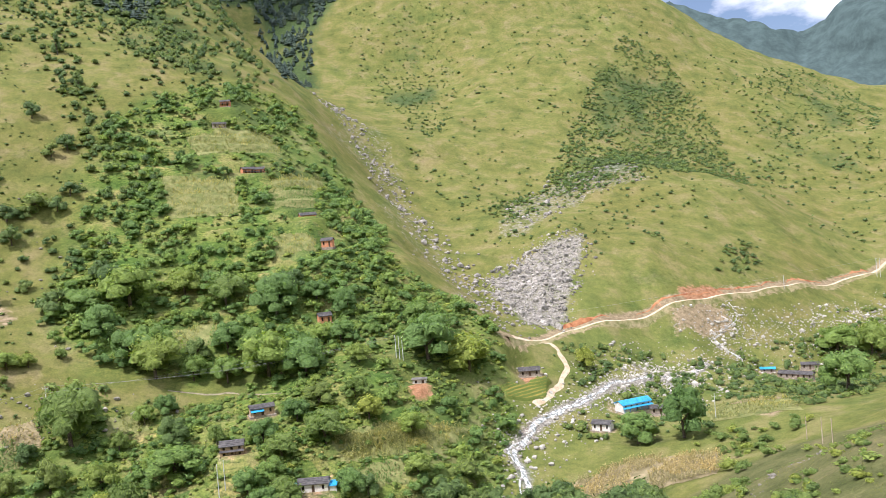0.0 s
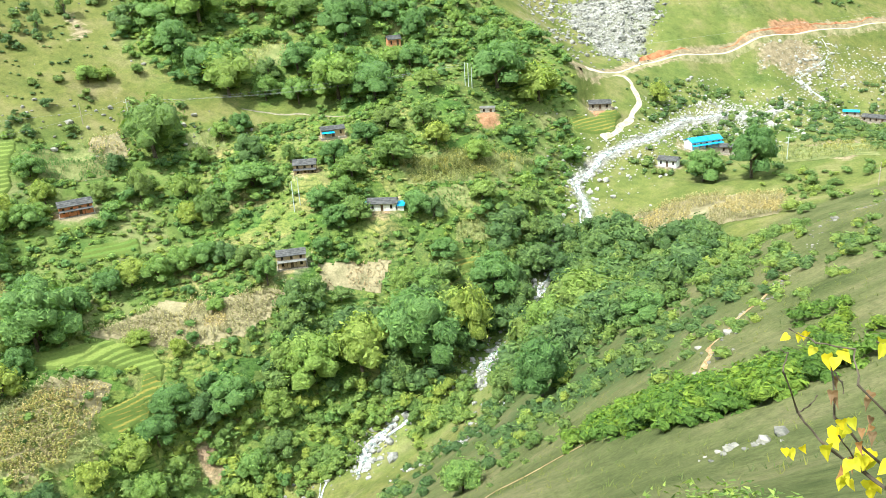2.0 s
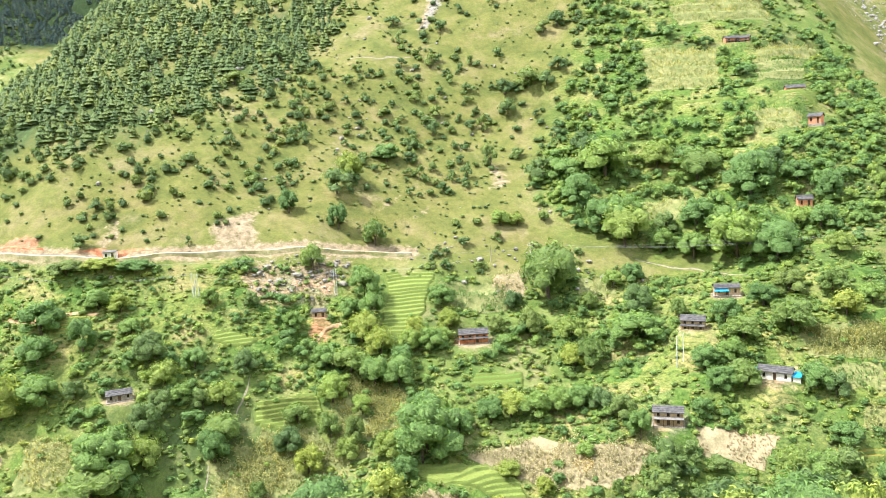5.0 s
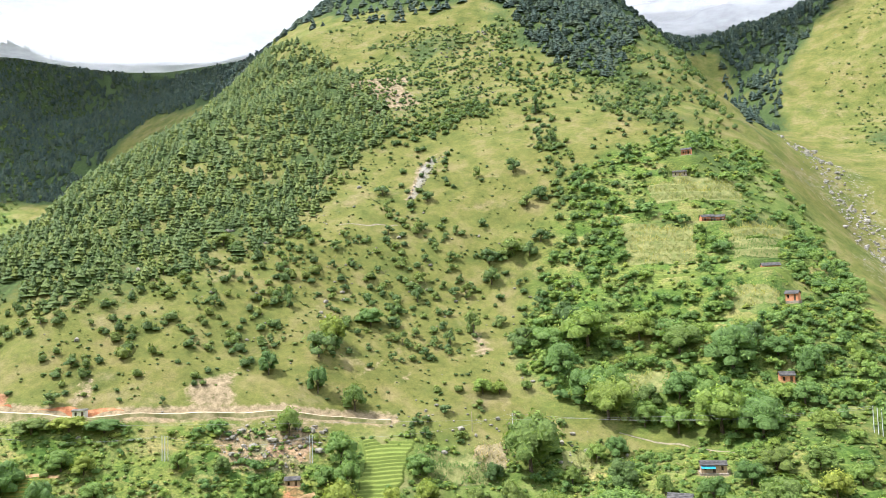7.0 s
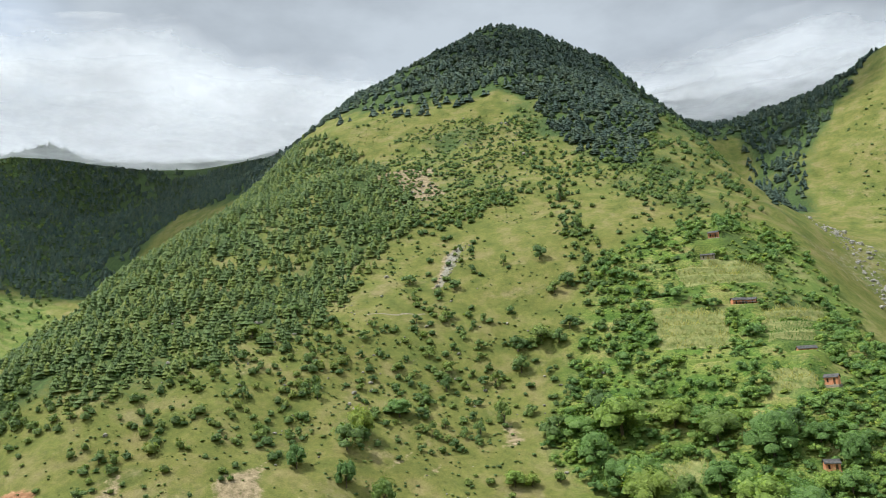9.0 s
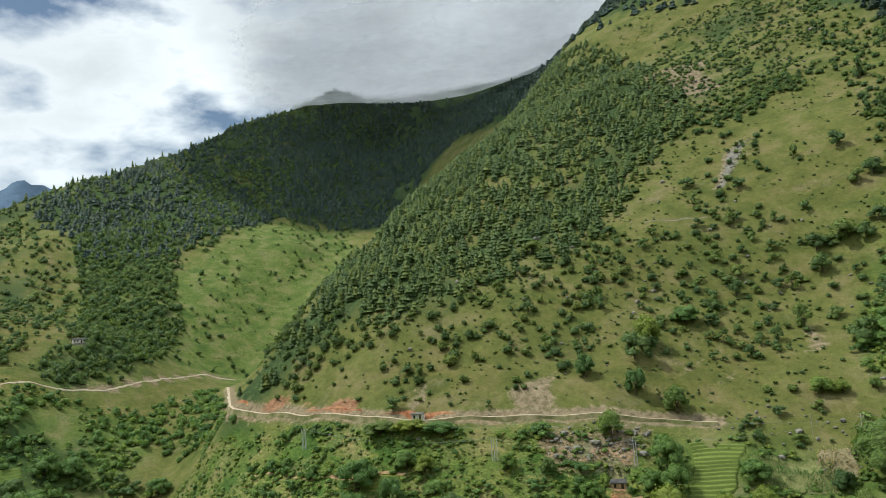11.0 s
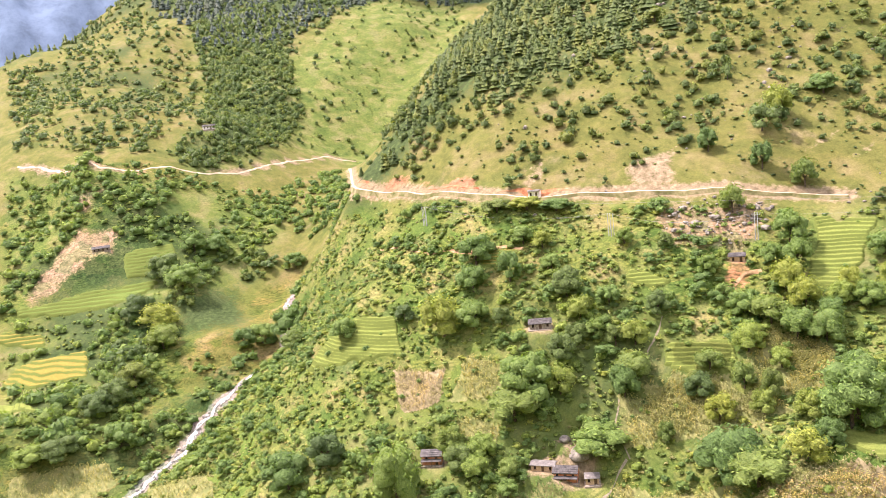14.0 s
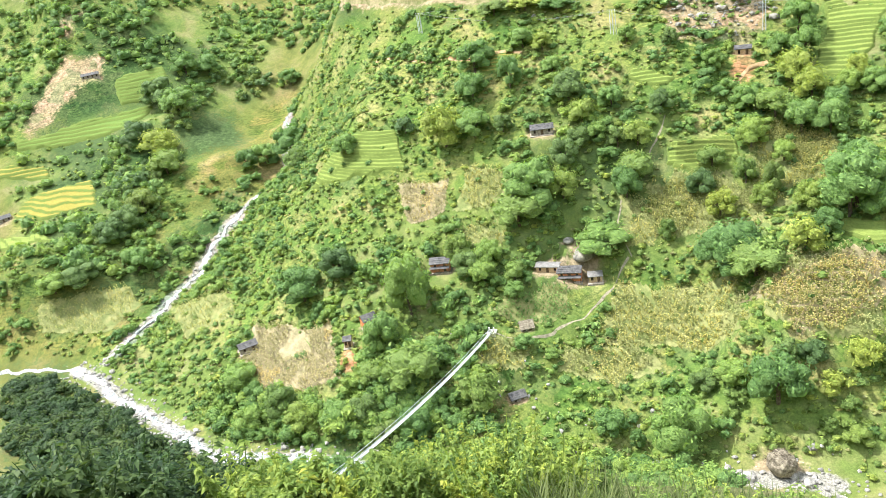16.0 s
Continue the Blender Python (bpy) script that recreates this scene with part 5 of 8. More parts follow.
for i, (rapid, w, strands) in enumerate(((RAPID_A, 2.2, 2), (RAPID_B, 1.6, 2), (RAPID_C, 2.2, 3), (RAPID_D, 2.4, 3), (RAPID_E, 1.5, 2), (RAPID_F, 2.6, 3), ([(-4, 213), (-5, 209), (-4, 205)], 1.0, 2), ([(-7, 181), (-7, 177), (-8, 173)], 1.0, 2), ([(-13, 162), (-15, 159), (-16, 157)], 1.0, 1), ([(-22, 180), (-23, 177), (-24, 174)], 1.2, 2))):
    cascade(rapid, w, strands, 20 + 7 * i)
for i, (line, w, strands) in enumerate(((VALLEY_RIVER[:6], 2.6, 2), (VALLEY_RIVER[5:9], 1.7, 2), (VALLEY_RIVER[8:], 1.1, 2), (VALLEY_BRANCH[:3], 1.8, 2), (VALLEY_BRANCH[2:], 1.1, 1))):
    cascade(line, w, strands, 120 + 7 * i)
lay("river", river_xy[15:17], 1.6, M_WATER, "thin white river between wooded banks", "river", 0.3, "structure", 2.0, 0.5)
cascade(river_xy[12:16], 4.4, 3, 190)
lay("stream", [(p[0], p[1]) for p in SIDE_STREAM[:5]], 2.4, M_WATER, "steep white side stream tumbling down the slope", "stream", 0.8, "structure", 1.8, 0.8)


# ---- stones ----
def rock_shapes(rng, count=8):
    shapes = []
    for _ in range(count):
        bm = bmesh.new()
        bmesh.ops.create_icosphere(bm, subdivisions=1, radius=0.5)
        s = rng.uniform(0.7, 1.25, 3) * (1, 1, 0.75)
        for v in bm.verts:
            v.co = Vector(np.array(v.co) * s * rng.uniform(0.75, 1.2))
        vs = np.array([v.co[:] for v in bm.verts])
        fs = np.array([[v.index for v in f.verts] for f in bm.faces])
        bm.free()
        shapes.append((vs, fs))
    return shapes


def scatter_rocks(name, xy, sizes, mat, label, seed):
    rng = np.random.default_rng(seed)
    shapes = rock_shapes(rng)
    z = ground_many(xy[:, 0], xy[:, 1])
    vs, fs, n = [], [], 0
    for (x, y), s, h in zip(xy, sizes, z):
        v, f = shapes[rng.integers(len(shapes))]
        a = rng.uniform(0, 6.28)
        c, d = math.cos(a), math.sin(a)
        q = v * s
        vs.append(np.column_stack([q[:, 0] * c - q[:, 1] * d + x, q[:, 0] * d + q[:, 1] * c + y, q[:, 2] + h + 0.12 * s]))
        fs.append(f + n)
        n += len(v)
    return tagged(new(name, add_mesh(name, np.concatenate(vs), np.concatenate(fs), mat)), label, "stones", kind="stuff")


def points_in(poly, count, rng):
    p = np.array(poly, float)
    lo, hi = p.min(0), p.max(0)
    got = np.zeros((0, 2))
    for _ in range(40):
        c = rng.uniform(lo, hi, (count * 2, 2))
        got = np.vstack([got, c[inside(c[:, 0], c[:, 1], poly)]])
        if len(got) >= count:
            break
    return got[:count]


def along(line, count, spread, rng):
    pts = np.array(dense([(p[0], p[1], 0.0) for p in line], 2.0))[:, :2]
    return pts[rng.integers(len(pts), size=count)] + rng.normal(0, spread, (count, 2))


rng = np.random.default_rng(5)
q = points_in(LANDSLIP, 2900, rng)
q = q + rng.normal(0, 5, q.shape)
scatter_rocks("landslide_boulders", q, rng.gamma(1.2, 0.62, len(q)) + 0.3, M_FANROCK, "grey tumbled boulders of a landslide fan", 6)
q = np.vstack([points_in(RIVER_STONES, 600, rng), points_in(VALLEY_STONES, 1100, rng), points_in(STONE_FAN, 700, rng), points_in(STONE_FAN_UP, 800, rng), points_in(ROAD_SPILL, 120, rng), along(VALLEY_RIVER, 800, 5, rng), along(VALLEY_BRANCH, 350, 4, rng), along(VALLEY_RIVER[2:], 500, 14, rng)])
scatter_rocks("riverbed_stones", q, rng.gamma(1.3, 0.42, len(q)) + 0.25, M_RIVERSTONE, "pale grey boulders strewn over the riverbed", 7)
q = np.vstack([along(GULLY[:7], 1250, 9, rng), points_in(SCREE_STREAK, 260, rng)])
scatter_rocks("gully_stones", q, rng.gamma(1.8, 0.7, len(q)) + 0.5, M_ROCK, "grey stones strewn down a dry gully", 8)
q = np.vstack([along(river_xy[4:12], 300, 2.6, rng), along(RAPID_C, 120, 2.6, rng), along(RAPID_D, 120, 2.6, rng), along(RAPID_B, 60, 2, rng), along([(-10, 200), (-14, 160), (-40, 185)], 60, 4, rng), along(RAPID_F, 60, 3, rng), along(river_xy[11:16], 1300, 4.2, rng), along(SIDE_STREAM[:5], 460, 1.8, rng)])
scatter_rocks("river_boulders", q, rng.gamma(1.8, 0.42, len(q)) + 0.3, M_ROCK, "pale wet boulders along the white river", 9)
q = np.vstack([points_in(ROCKY_SLOPE, 160, rng), points_in(ROADSIDE, 90, rng), points_in(ROCKY_STREAK, 60, rng), points_in(CRAG, 420, rng), along([(p[0], p[1]) for p in MAIN_FACE[:4]], 160, 45, rng)])
scatter_rocks("hillside_stones", q, rng.gamma(1.5, 0.6, len(q)) + 0.4, M_DARKROCK, "weathered grey stones on the grassy hillside", 10)
q = along(BOULDERS, 26, 4, rng)
scatter_rocks("pasture_boulders", q, rng.uniform(0.6, 1.7, len(q)), M_ROCK, "pale boulders in the pasture below the farm", 13)
q = np.vstack([along(STONE_ROW, 110, 1.2, rng), along(OUTCROP, 130, 0.7, rng), along(OUTCROP_LOW, 26, 0.9, rng), along(PATH_NEAR, 60, 1.2, rng)])
scatter_rocks("outcrop_stones", q, rng.gamma(1.6, 0.20, len(q)) + 0.15, M_DARKROCK, "pale weathered outcrop stones in the grass", 12)


# ---- fields ----
def thing(name, label, category, x, y, z, turn=0.0, group=""):
    ob = new(name)
    ob.matrix_world = Matrix.Translation((x, y, z)) @ Matrix.Rotation(turn, 4, "Z")
    return tagged(ob, label, category, group)


def child(name, me, parent, label="", kind=""):
    ob = new(name, me)
    ob.parent = parent
    return tagged(ob, label, kind=kind)


def field_cells(poly, cell):
    p = np.array(poly, float)
    lo, hi = p.min(0), p.max(0)
    xs, ys = np.arange(lo[0], hi[0] + cell, cell), np.arange(lo[1], hi[1] + cell, cell)
    X, Y = np.meshgrid(xs, ys, indexing="ij")
    cx, cy = X[:-1, :-1] + cell / 2, Y[:-1, :-1] + cell / 2
    wx, wy = cx + 1.2 * lattice(cx / 5, cy / 5, 31), cy + 1.2 * lattice(cx / 5, cy / 5, 32)
    keep = inside(wx.ravel(), wy.ravel(), poly).reshape(cx.shape)
    return X, Y, keep


def rice_field(state, poly):
    mat, label = CROPS[state]
    c = np.mean(poly, axis=0)
    far = np.hypot(*c) > 400
    cell, step = (0.9, 1.8) if far else (0.5, 1.15)
    X, Y, keep = field_cells(poly, cell)
    G = ground_many(X.ravel(), Y.ravel()).reshape(X.shape)
    G = G + 0.25
    for _ in range(3):
        G[1:-1, 1:-1] = (G[:-2, 1:-1] + G[2:, 1:-1] + G[1:-1, :-2] + G[1:-1, 2:]) / 4
    lvl = G / step + 0.25 * lattice(X / 9, Y / 9, 33)
    k = np.floor(lvl)
    f = lvl - k
    Z = G + step * (smoothstep(0.0, 0.30, f) - f) * 0.75 + 0.35
    rim = np.zeros(X.shape)
    for di, dj in ((0, 0), (1, 0), (0, 1), (1, 1)):
        rim[di:di + keep.shape[0], dj:dj + keep.shape[1]] += keep
    Z = np.where(rim < 4, ground_many(X.ravel(), Y.ravel()).reshape(X.shape) - 0.15, Z)
    top = thing("rice_field", label, "field", c[0], c[1], ground(c[0], c[1]), group="rice fields")
    off = np.array([c[0], c[1], ground(c[0], c[1])])
    kc = k[:-1, :-1]
    for level in np.unique(kc[keep]):
        sel = keep & (kc == level)
        if sel.sum() < 6:
            continue
        i, j = np.where(sel)
        corner = np.stack([i * X.shape[1] + j, (i + 1) * X.shape[1] + j, (i + 1) * X.shape[1] + j + 1, i * X.shape[1] + j + 1], 1)
        used, inv = np.unique(corner, return_inverse=True)
        v = np.stack([X.ravel()[used], Y.ravel()[used], Z.ravel()[used]], 1) - off
        child("terrace", add_mesh("terrace", v, inv.reshape(-1, 4), mat, True), top)
    return top


def maize_field(state, poly, seed):
    mat, label, tall = MAIZE[state]
    rng = np.random.default_rng(seed)
    c = np.mean(poly, axis=0)
    off = np.array([c[0], c[1], ground(c[0], c[1])])
    top = thing("maize_field", label, "field", *off, group="maize fields")
    X, Y, keep = field_cells(poly, 0.9)
    Z = ground_many(X.ravel(), Y.ravel()) + 0.14
    i, j = np.where(keep)
    corner = np.stack([i * X.shape[1] + j, (i + 1) * X.shape[1] + j, (i + 1) * X.shape[1] + j + 1, i * X.shape[1] + j + 1], 1)
    used, inv = np.unique(corner, return_inverse=True)
    child("soil", add_mesh("soil", np.stack([X.ravel()[used], Y.ravel()[used], Z[used]], 1) - off, inv.reshape(-1, 4), M_FIELDSOIL if state in ("dry", "stubble") else M_WEEDY, True), top)
    p = np.array(poly, float)
    gap = 1.0 if np.hypot(*c) < 330 else 1.5
    xs, ys = np.meshgrid(np.arange(p[:, 0].min() - 3, p[:, 0].max() + 3, gap), np.arange(p[:, 1].min() - 3, p[:, 1].max() + 3, gap * 0.8))
    xs, ys = xs.ravel() + rng.normal(0, 0.25, xs.size), ys.ravel() + rng.normal(0, 0.25, ys.size)
    wx, wy = xs + 1.2 * lattice(xs / 5, ys / 5, 31) + rng.normal(0, 1.0, xs.size), ys + 1.2 * lattice(xs / 5, ys / 5, 32) + rng.normal(0, 1.0, xs.size)
    ok = inside(wx, wy, poly) & (rng.random(xs.size) > 0.18) & (lattice(xs / 7, ys / 7, 40) > -0.62)
    xs, ys = xs[ok], ys[ok]
    if not len(xs):
        return top
    zs = ground_many(xs, ys) + 0.25
    n, blades = len(xs), 5
    v = np.empty((n, blades, 4, 3))
    base = np.stack([xs, ys, zs], 1)
    h = tall * rng.uniform(0.75, 1.25, n)
    for b in range(blades):
        a = rng.uniform(0, 6.28, n)
        d = np.stack([np.cos(a), np.sin(a), 0 * a], 1)
        s = np.stack([-np.sin(a), np.cos(a), 0 * a], 1)
        up = np.array([0, 0, 1.0])
        if b == 0:
            w, z0, z1, out0, out1 = 0.10, 0.0, 1.0, 0.0, 0.12
        else:
            w, z0, z1, out0, out1 = 0.21, 0.15 + 0.17 * b, 0.25 + 0.17 * b, 0.0, 0.75
        tip = base + up * (h * z1)[:, None] + d * (h * out1 * 0.55)[:, None]
        root = base + up * (h * z0)[:, None]
        midp = (root + tip) / 2 + up * (h * 0.10 * (b > 0))[:, None]
        v[:, b, 0], v[:, b, 1] = root, midp - s * w
        v[:, b, 2], v[:, b, 3] = tip, midp + s * w
    verts = v.reshape(-1, 3) - off
    me = add_mesh("crop", verts, np.arange(len(verts)).reshape(-1, 4), mat)
    float_attr(me, "tint", np.repeat((lattice(xs / 11, ys / 11, 41) * 0.5 + 0.5), blades * 4))
    child("crop", me, top, "rows of standing maize plants", "stuff")
    return top


for i, (crop_kind, state, outline) in enumerate(FIELDS):
    if crop_kind == "rice":
        rice_field(state, outline)
    else:
        maize_field(state, outline, 100 + i)


# ---- houses ----
def solid(bm, x0, x1, y0, y1, z0, z1):
    vs = [bm.verts.new(p) for p in ((x0, y0, z0), (x1, y0, z0), (x1, y1, z0), (x0, y1, z0), (x0, y0, z1), (x1, y0, z1), (x1, y1, z1), (x0, y1, z1))]
    for f in ((3, 2, 1, 0), (4, 5, 6, 7), (0, 1, 5, 4), (1, 2, 6, 5), (2, 3, 7, 6), (3, 0, 4, 7)):
        bm.faces.new([vs[i] for i in f])


def prism(bm, profile, x0, x1):
    """A profile in y and z, drawn out along x."""
    a = [bm.verts.new((x0, y, z)) for y, z in profile]
    b = [bm.verts.new((x1, y, z)) for y, z in profile]
    n = len(profile)
    bm.faces.new(a)
    bm.faces.new(b[::-1])
    for i in range(n):
        bm.faces.new((a[i], b[i], b[(i + 1) % n], a[(i + 1) % n])[::-1])


def part(name, build, mat, parent, label=""):
    bm = bmesh.new()
    build(bm)
    bmesh.ops.remove_doubles(bm, verts=bm.verts, dist=0.0005)
    bmesh.ops.recalc_face_normals(bm, faces=bm.faces)
    me = bpy.data.meshes.new(name)
    bm.to_mesh(me)
    bm.free()
    me.materials.append(mat)
    return child(name, me, parent, label)


STYLES = {
    # walls, roof, wall height, roof rise, storeys, label
    "brick": (M_BRICK, M_SLATE, 3.6, 1.3, 1, "red-ochre mud house with a dark slate gable roof"),
    "orange": (M_ORANGE, M_SLATE, 3.8, 1.4, 1, "orange-washed farmhouse with a grey slate roof"),
    "mud": (M_MUD, M_SLATE, 4.2, 1.4, 2, "pale mud-walled farmhouse with a dark slate roof"),
    "storey": (M_MUD, M_SLATE, 4.6, 1.2, 2, "two-storey mud and brick farmhouse with a tin-grey roof"),
    "stone": (M_STONEWALL, M_SLATE, 3.0, 1.1, 1, "low stone house with a dark slate roof"),
    "white_blue": (M_WHITE, M_SLATE, 3.2, 1.3, 1, "whitewashed house with grey roof and blue sheet annexe"),
    "white": (M_WHITE, M_SLATE, 3.0, 1.1, 1, "small whitewashed house with a grey roof"),
    "white_low": (M_WHITE, M_TIN, 2.2, 0.4, 1, "low shed with a pale tin roof"),
    "small": (M_MUD, M_SLATE, 3.0, 0.9, 1, "small mud-walled hut with a slate roof"),
    "shed": (M_STONEWALL, M_SLATE, 2.4, 1.2, 1, "stone barn with a dark slate roof among trees"),
    "low": (M_MUD, M_TIN, 2.4, 0.5, 1, "low mud outbuilding with a pale tin roof"),
    "thatch": (M_STONEWALL, M_THATCH, 1.8, 1.7, 1, "thatched stone cattle shed"),
    "hut": (M_STONEWALL, M_SLATE, 2.2, 1.2, 1, "small dark-roofed stone hut on the grass"),
    "grass_hut": (M_DARKROCK, M_THATCH, 1.2, 2.6, 1, "grey-brown brush stack on the grassy bank"),
    "road": (M_WHITE, M_TIN, 3.0, 0.4, 1, "small pale roadside hut with a tin roof"),
    "school": (M_WHITE, M_BLUE, 3.4, 1.3, 1, "long building with a bright blue sheet-metal roof"),
    "grey": (M_STONEWALL, M_SLATE, 3.0, 0.9, 1, "grey stone building with a dark roof"),
    "dark": (M_STONEWALL, M_SLATE, 2.8, 1.2, 1, "low stone house with a dark slate roof by the river"),
    "tarp": (M_STONEWALL, M_BLUE, 2.0, 0.6, 1, "stone shelter under a blue tarpaulin roof"),
    "tarp_house": (M_MUD, M_SLATE, 3.0, 1.0, 1, "mud house with a dark roof and blue tarpaulin"),
}


def house(style, cx, cy, w, d, floor, seed):
    wall, roof, h, rise, storeys, label = STYLES[style]
    rng = random.Random(seed)
    facing = math.atan2(-cx, cy) + rng.uniform(-0.35, 0.35)
    if style == "school":
        facing += 0.6
    top = thing("house" if w > 4.5 else "hut", label, "house", cx, cy, floor, facing, "village houses")
    a, b, t = w / 2, d / 2, 0.3
    part("plinth", lambda bm: solid(bm, -a - 0.5, a + 0.5, -b - 1.2, b + 0.4, -2.6, 0.0), M_STONEWALL, top, "rubble stone plinth")
    # walls with their gables; the front one has real openings
    bays = max(2, int(w / 2.6))
    door = bays // 2

    def front(bm):
        xs = np.linspace(-a, a, bays + 1)
        for s in range(storeys):
            z0, z1 = h * s / storeys, h * (s + 1) / storeys
            for i in range(bays):
                m = (xs[i] + xs[i + 1]) / 2
                hw = 0.5 if (i == door and s == 0) else 0.42
                sill = 0.0 if (i == door and s == 0) else (z1 - z0) * 0.35
                head = (z1 - z0) * 0.82
                solid(bm, xs[i], m - hw, -b, -b + t, z0, z1)
                solid(bm, m + hw, xs[i + 1], -b, -b + t, z0, z1)
                solid(bm, m - hw, m + hw, -b, -b + t, z0 + head, z1)
                if sill:
                    solid(bm, m - hw, m + hw, -b, -b + t, z0, z0 + sill)

    part("front_wall", front, wall, top)
    part("back_wall", lambda bm: solid(bm, -a, a, b - t, b, 0, h), wall, top)
    gable = [(-b + t, 0), (b - t, 0), (b - t, h), (0, h + rise * 0.92), (-b + t, h)]
    part("side_wall", lambda bm: prism(bm, gable, -a, -a + t), wall, top)
    part("side_wall", lambda bm: prism(bm, gable, a - t, a), wall, top)

    def window(m, lo, hi):
        hole = part("window", lambda bm: solid(bm, m - 0.42, m + 0.42, -b + 0.16, -b + 0.21, lo, hi), M_DARK, top, "dark shuttered window")

        def surround(bm):
            for x0, x1, y0, y1 in ((m - 0.42, m - 0.34, lo, hi), (m + 0.34, m + 0.42, lo, hi), (m - 0.34, m + 0.34, hi - 0.08, hi), (m - 0.03, m + 0.03, lo, hi - 0.08)):
                solid(bm, x0, x1, -b + 0.08, -b + 0.155, y0, y1)

        part("window_frame", surround, M_WOOD, hole, "carved dark timber frame")
        part("window_sill", lambda bm: solid(bm, m - 0.5, m + 0.5, -b - 0.06, -b - 0.003, lo - 0.1, lo), M_WOOD, hole)

    xs = np.linspace(-a, a, bays + 1)
    for s in range(storeys):
        z0, z1 = h * s / storeys, h * (s + 1) / storeys
        for i in range(bays):
            m = (xs[i] + xs[i + 1]) / 2
            if i == door and s == 0:
                leaf = part("door", lambda bm: solid(bm, m - 0.5, m + 0.5, -b + 0.14, -b + 0.2, 0.0, (z1 - z0) * 0.82), M_WOOD, top, "dark timber door")
                part("threshold", lambda bm: solid(bm, m - 0.62, m + 0.62, -b - 0.25, -b - 0.01, 0.0, 0.12), M_STONEWALL, leaf, "worn stone threshold")
            else:
                window(m, z0 + (z1 - z0) * 0.35, z0 + (z1 - z0) * 0.82)
    over, th = 0.55, 0.16
    slope = rise / b
    for sign in (-1, 1):
        eave = sign * (b + over)
        zo = h - over * slope
        prof = [(eave, zo), (0, h + rise), (0, h + rise + th), (eave, zo + th)]
        part("roof_slope", lambda bm: prism(bm, prof if sign < 0 else prof[::-1], -a - 0.4, a + 0.4), roof, top)
        # courses of slates or sheets standing a little proud
        courses = 4 if w < 14 else 5
        for c in range(courses):
            u0, u1 = c / courses, (c + 0.96) / courses
            y0, z0 = eave * (1 - u0), zo + (h + rise - zo) * u0
            y1, z1 = eave * (1 - u1), zo + (h + rise - zo) * u1
            lap = [(y0, z0 + th + 0.01), (y1, z1 + th + 0.01), (y1, z1 + th + 0.03), (y0, z0 + th + 0.09)]
            part("roof_course", lambda bm: prism(bm, lap if sign < 0 else lap[::-1], -a - 0.38, a + 0.38), roof, top)
    if style in ("orange", "storey", "mud", "school", "brick") and w > 6:
        # a veranda along the front
        vz = h * 0.62
        prof = [(-b - 1.6, vz - 0.35), (-b - 0.02, vz), (-b - 0.02, vz + 0.1), (-b - 1.6, vz - 0.25)]
        part("veranda_roof", lambda bm: prism(bm, prof, -a - 0.2, a + 0.2), M_TIN if style == "storey" else roof, top)
        for i in range(bays + 1):
            x = -a + 0.1 + (w - 0.2) * i / bays
            part("post", lambda bm: solid(bm, x - 0.08, x + 0.08, -b - 1.1, -b - 0.94, 0, vz - 0.28), M_WOOD if style != "school" else M_BLUE, top, "veranda post")
    if style == "white_blue":
        for x0, x1 in ((a + 0.3, a + 3.0), (-a - 3.4, -a - 0.6)):
            prof = [(-b - 0.3, 2.0), (b, 2.5), (b, 2.6), (-b - 0.3, 2.1)]
            part("annexe_roof", lambda bm: prism(bm, prof, x0, x1), M_BLUE, top, "bright blue sheet annexe roof")
            part("annexe_wall", lambda bm: solid(bm, x0 + 0.2, x1 - 0.2, -b + 0.2, -b + 0.4, -0.6, 2.0), M_WHITE, top)
            part("annexe_wall", lambda bm: solid(bm, x0 + 0.2, x1 - 0.2, b - 0.4, b - 0.2, -0.6, 2.4), M_WHITE, top)
    if style == "tarp_house":
        prof = [(-b - 1.8, 1.8), (-b, 2.3), (-b, 2.36), (-b - 1.8, 1.86)]
        part("tarpaulin", lambda bm: prism(bm, prof, -a, a * 0.1), M_BLUE, top, "blue tarpaulin awning")
        for x in (-a + 0.1, a * 0.1 - 0.2):
            part("post", lambda bm: solid(bm, x, x + 0.1, -b - 1.75, -b - 1.65, -0.2, 1.83), M_WOOD, top)
    return top


for i, site in enumerate(SITES):
    if site[0] not in ("grass_hut", "boulder"):
        house(*site, seed=i)


# ---- poles and wires ----
def tube(bm, a, b, r0, r1, n=8):
    a, b = Vector(a), Vector(b)
    ax = (b - a).normalized()
    s = ax.orthogonal().normalized()
    u = ax.cross(s)
    ra = [bm.verts.new(a + (s * math.cos(6.2832 * i / n) + u * math.sin(6.2832 * i / n)) * r0) for i in range(n)]
    rb = [bm.verts.new(b + (s * math.cos(6.2832 * i / n) + u * math.sin(6.2832 * i / n)) * r1) for i in range(n)]
    for i in range(n):
        bm.faces.new((ra[i], ra[(i + 1) % n], rb[(i + 1) % n], rb[i]))
    bm.faces.new(ra[::-1])
    bm.faces.new(rb)


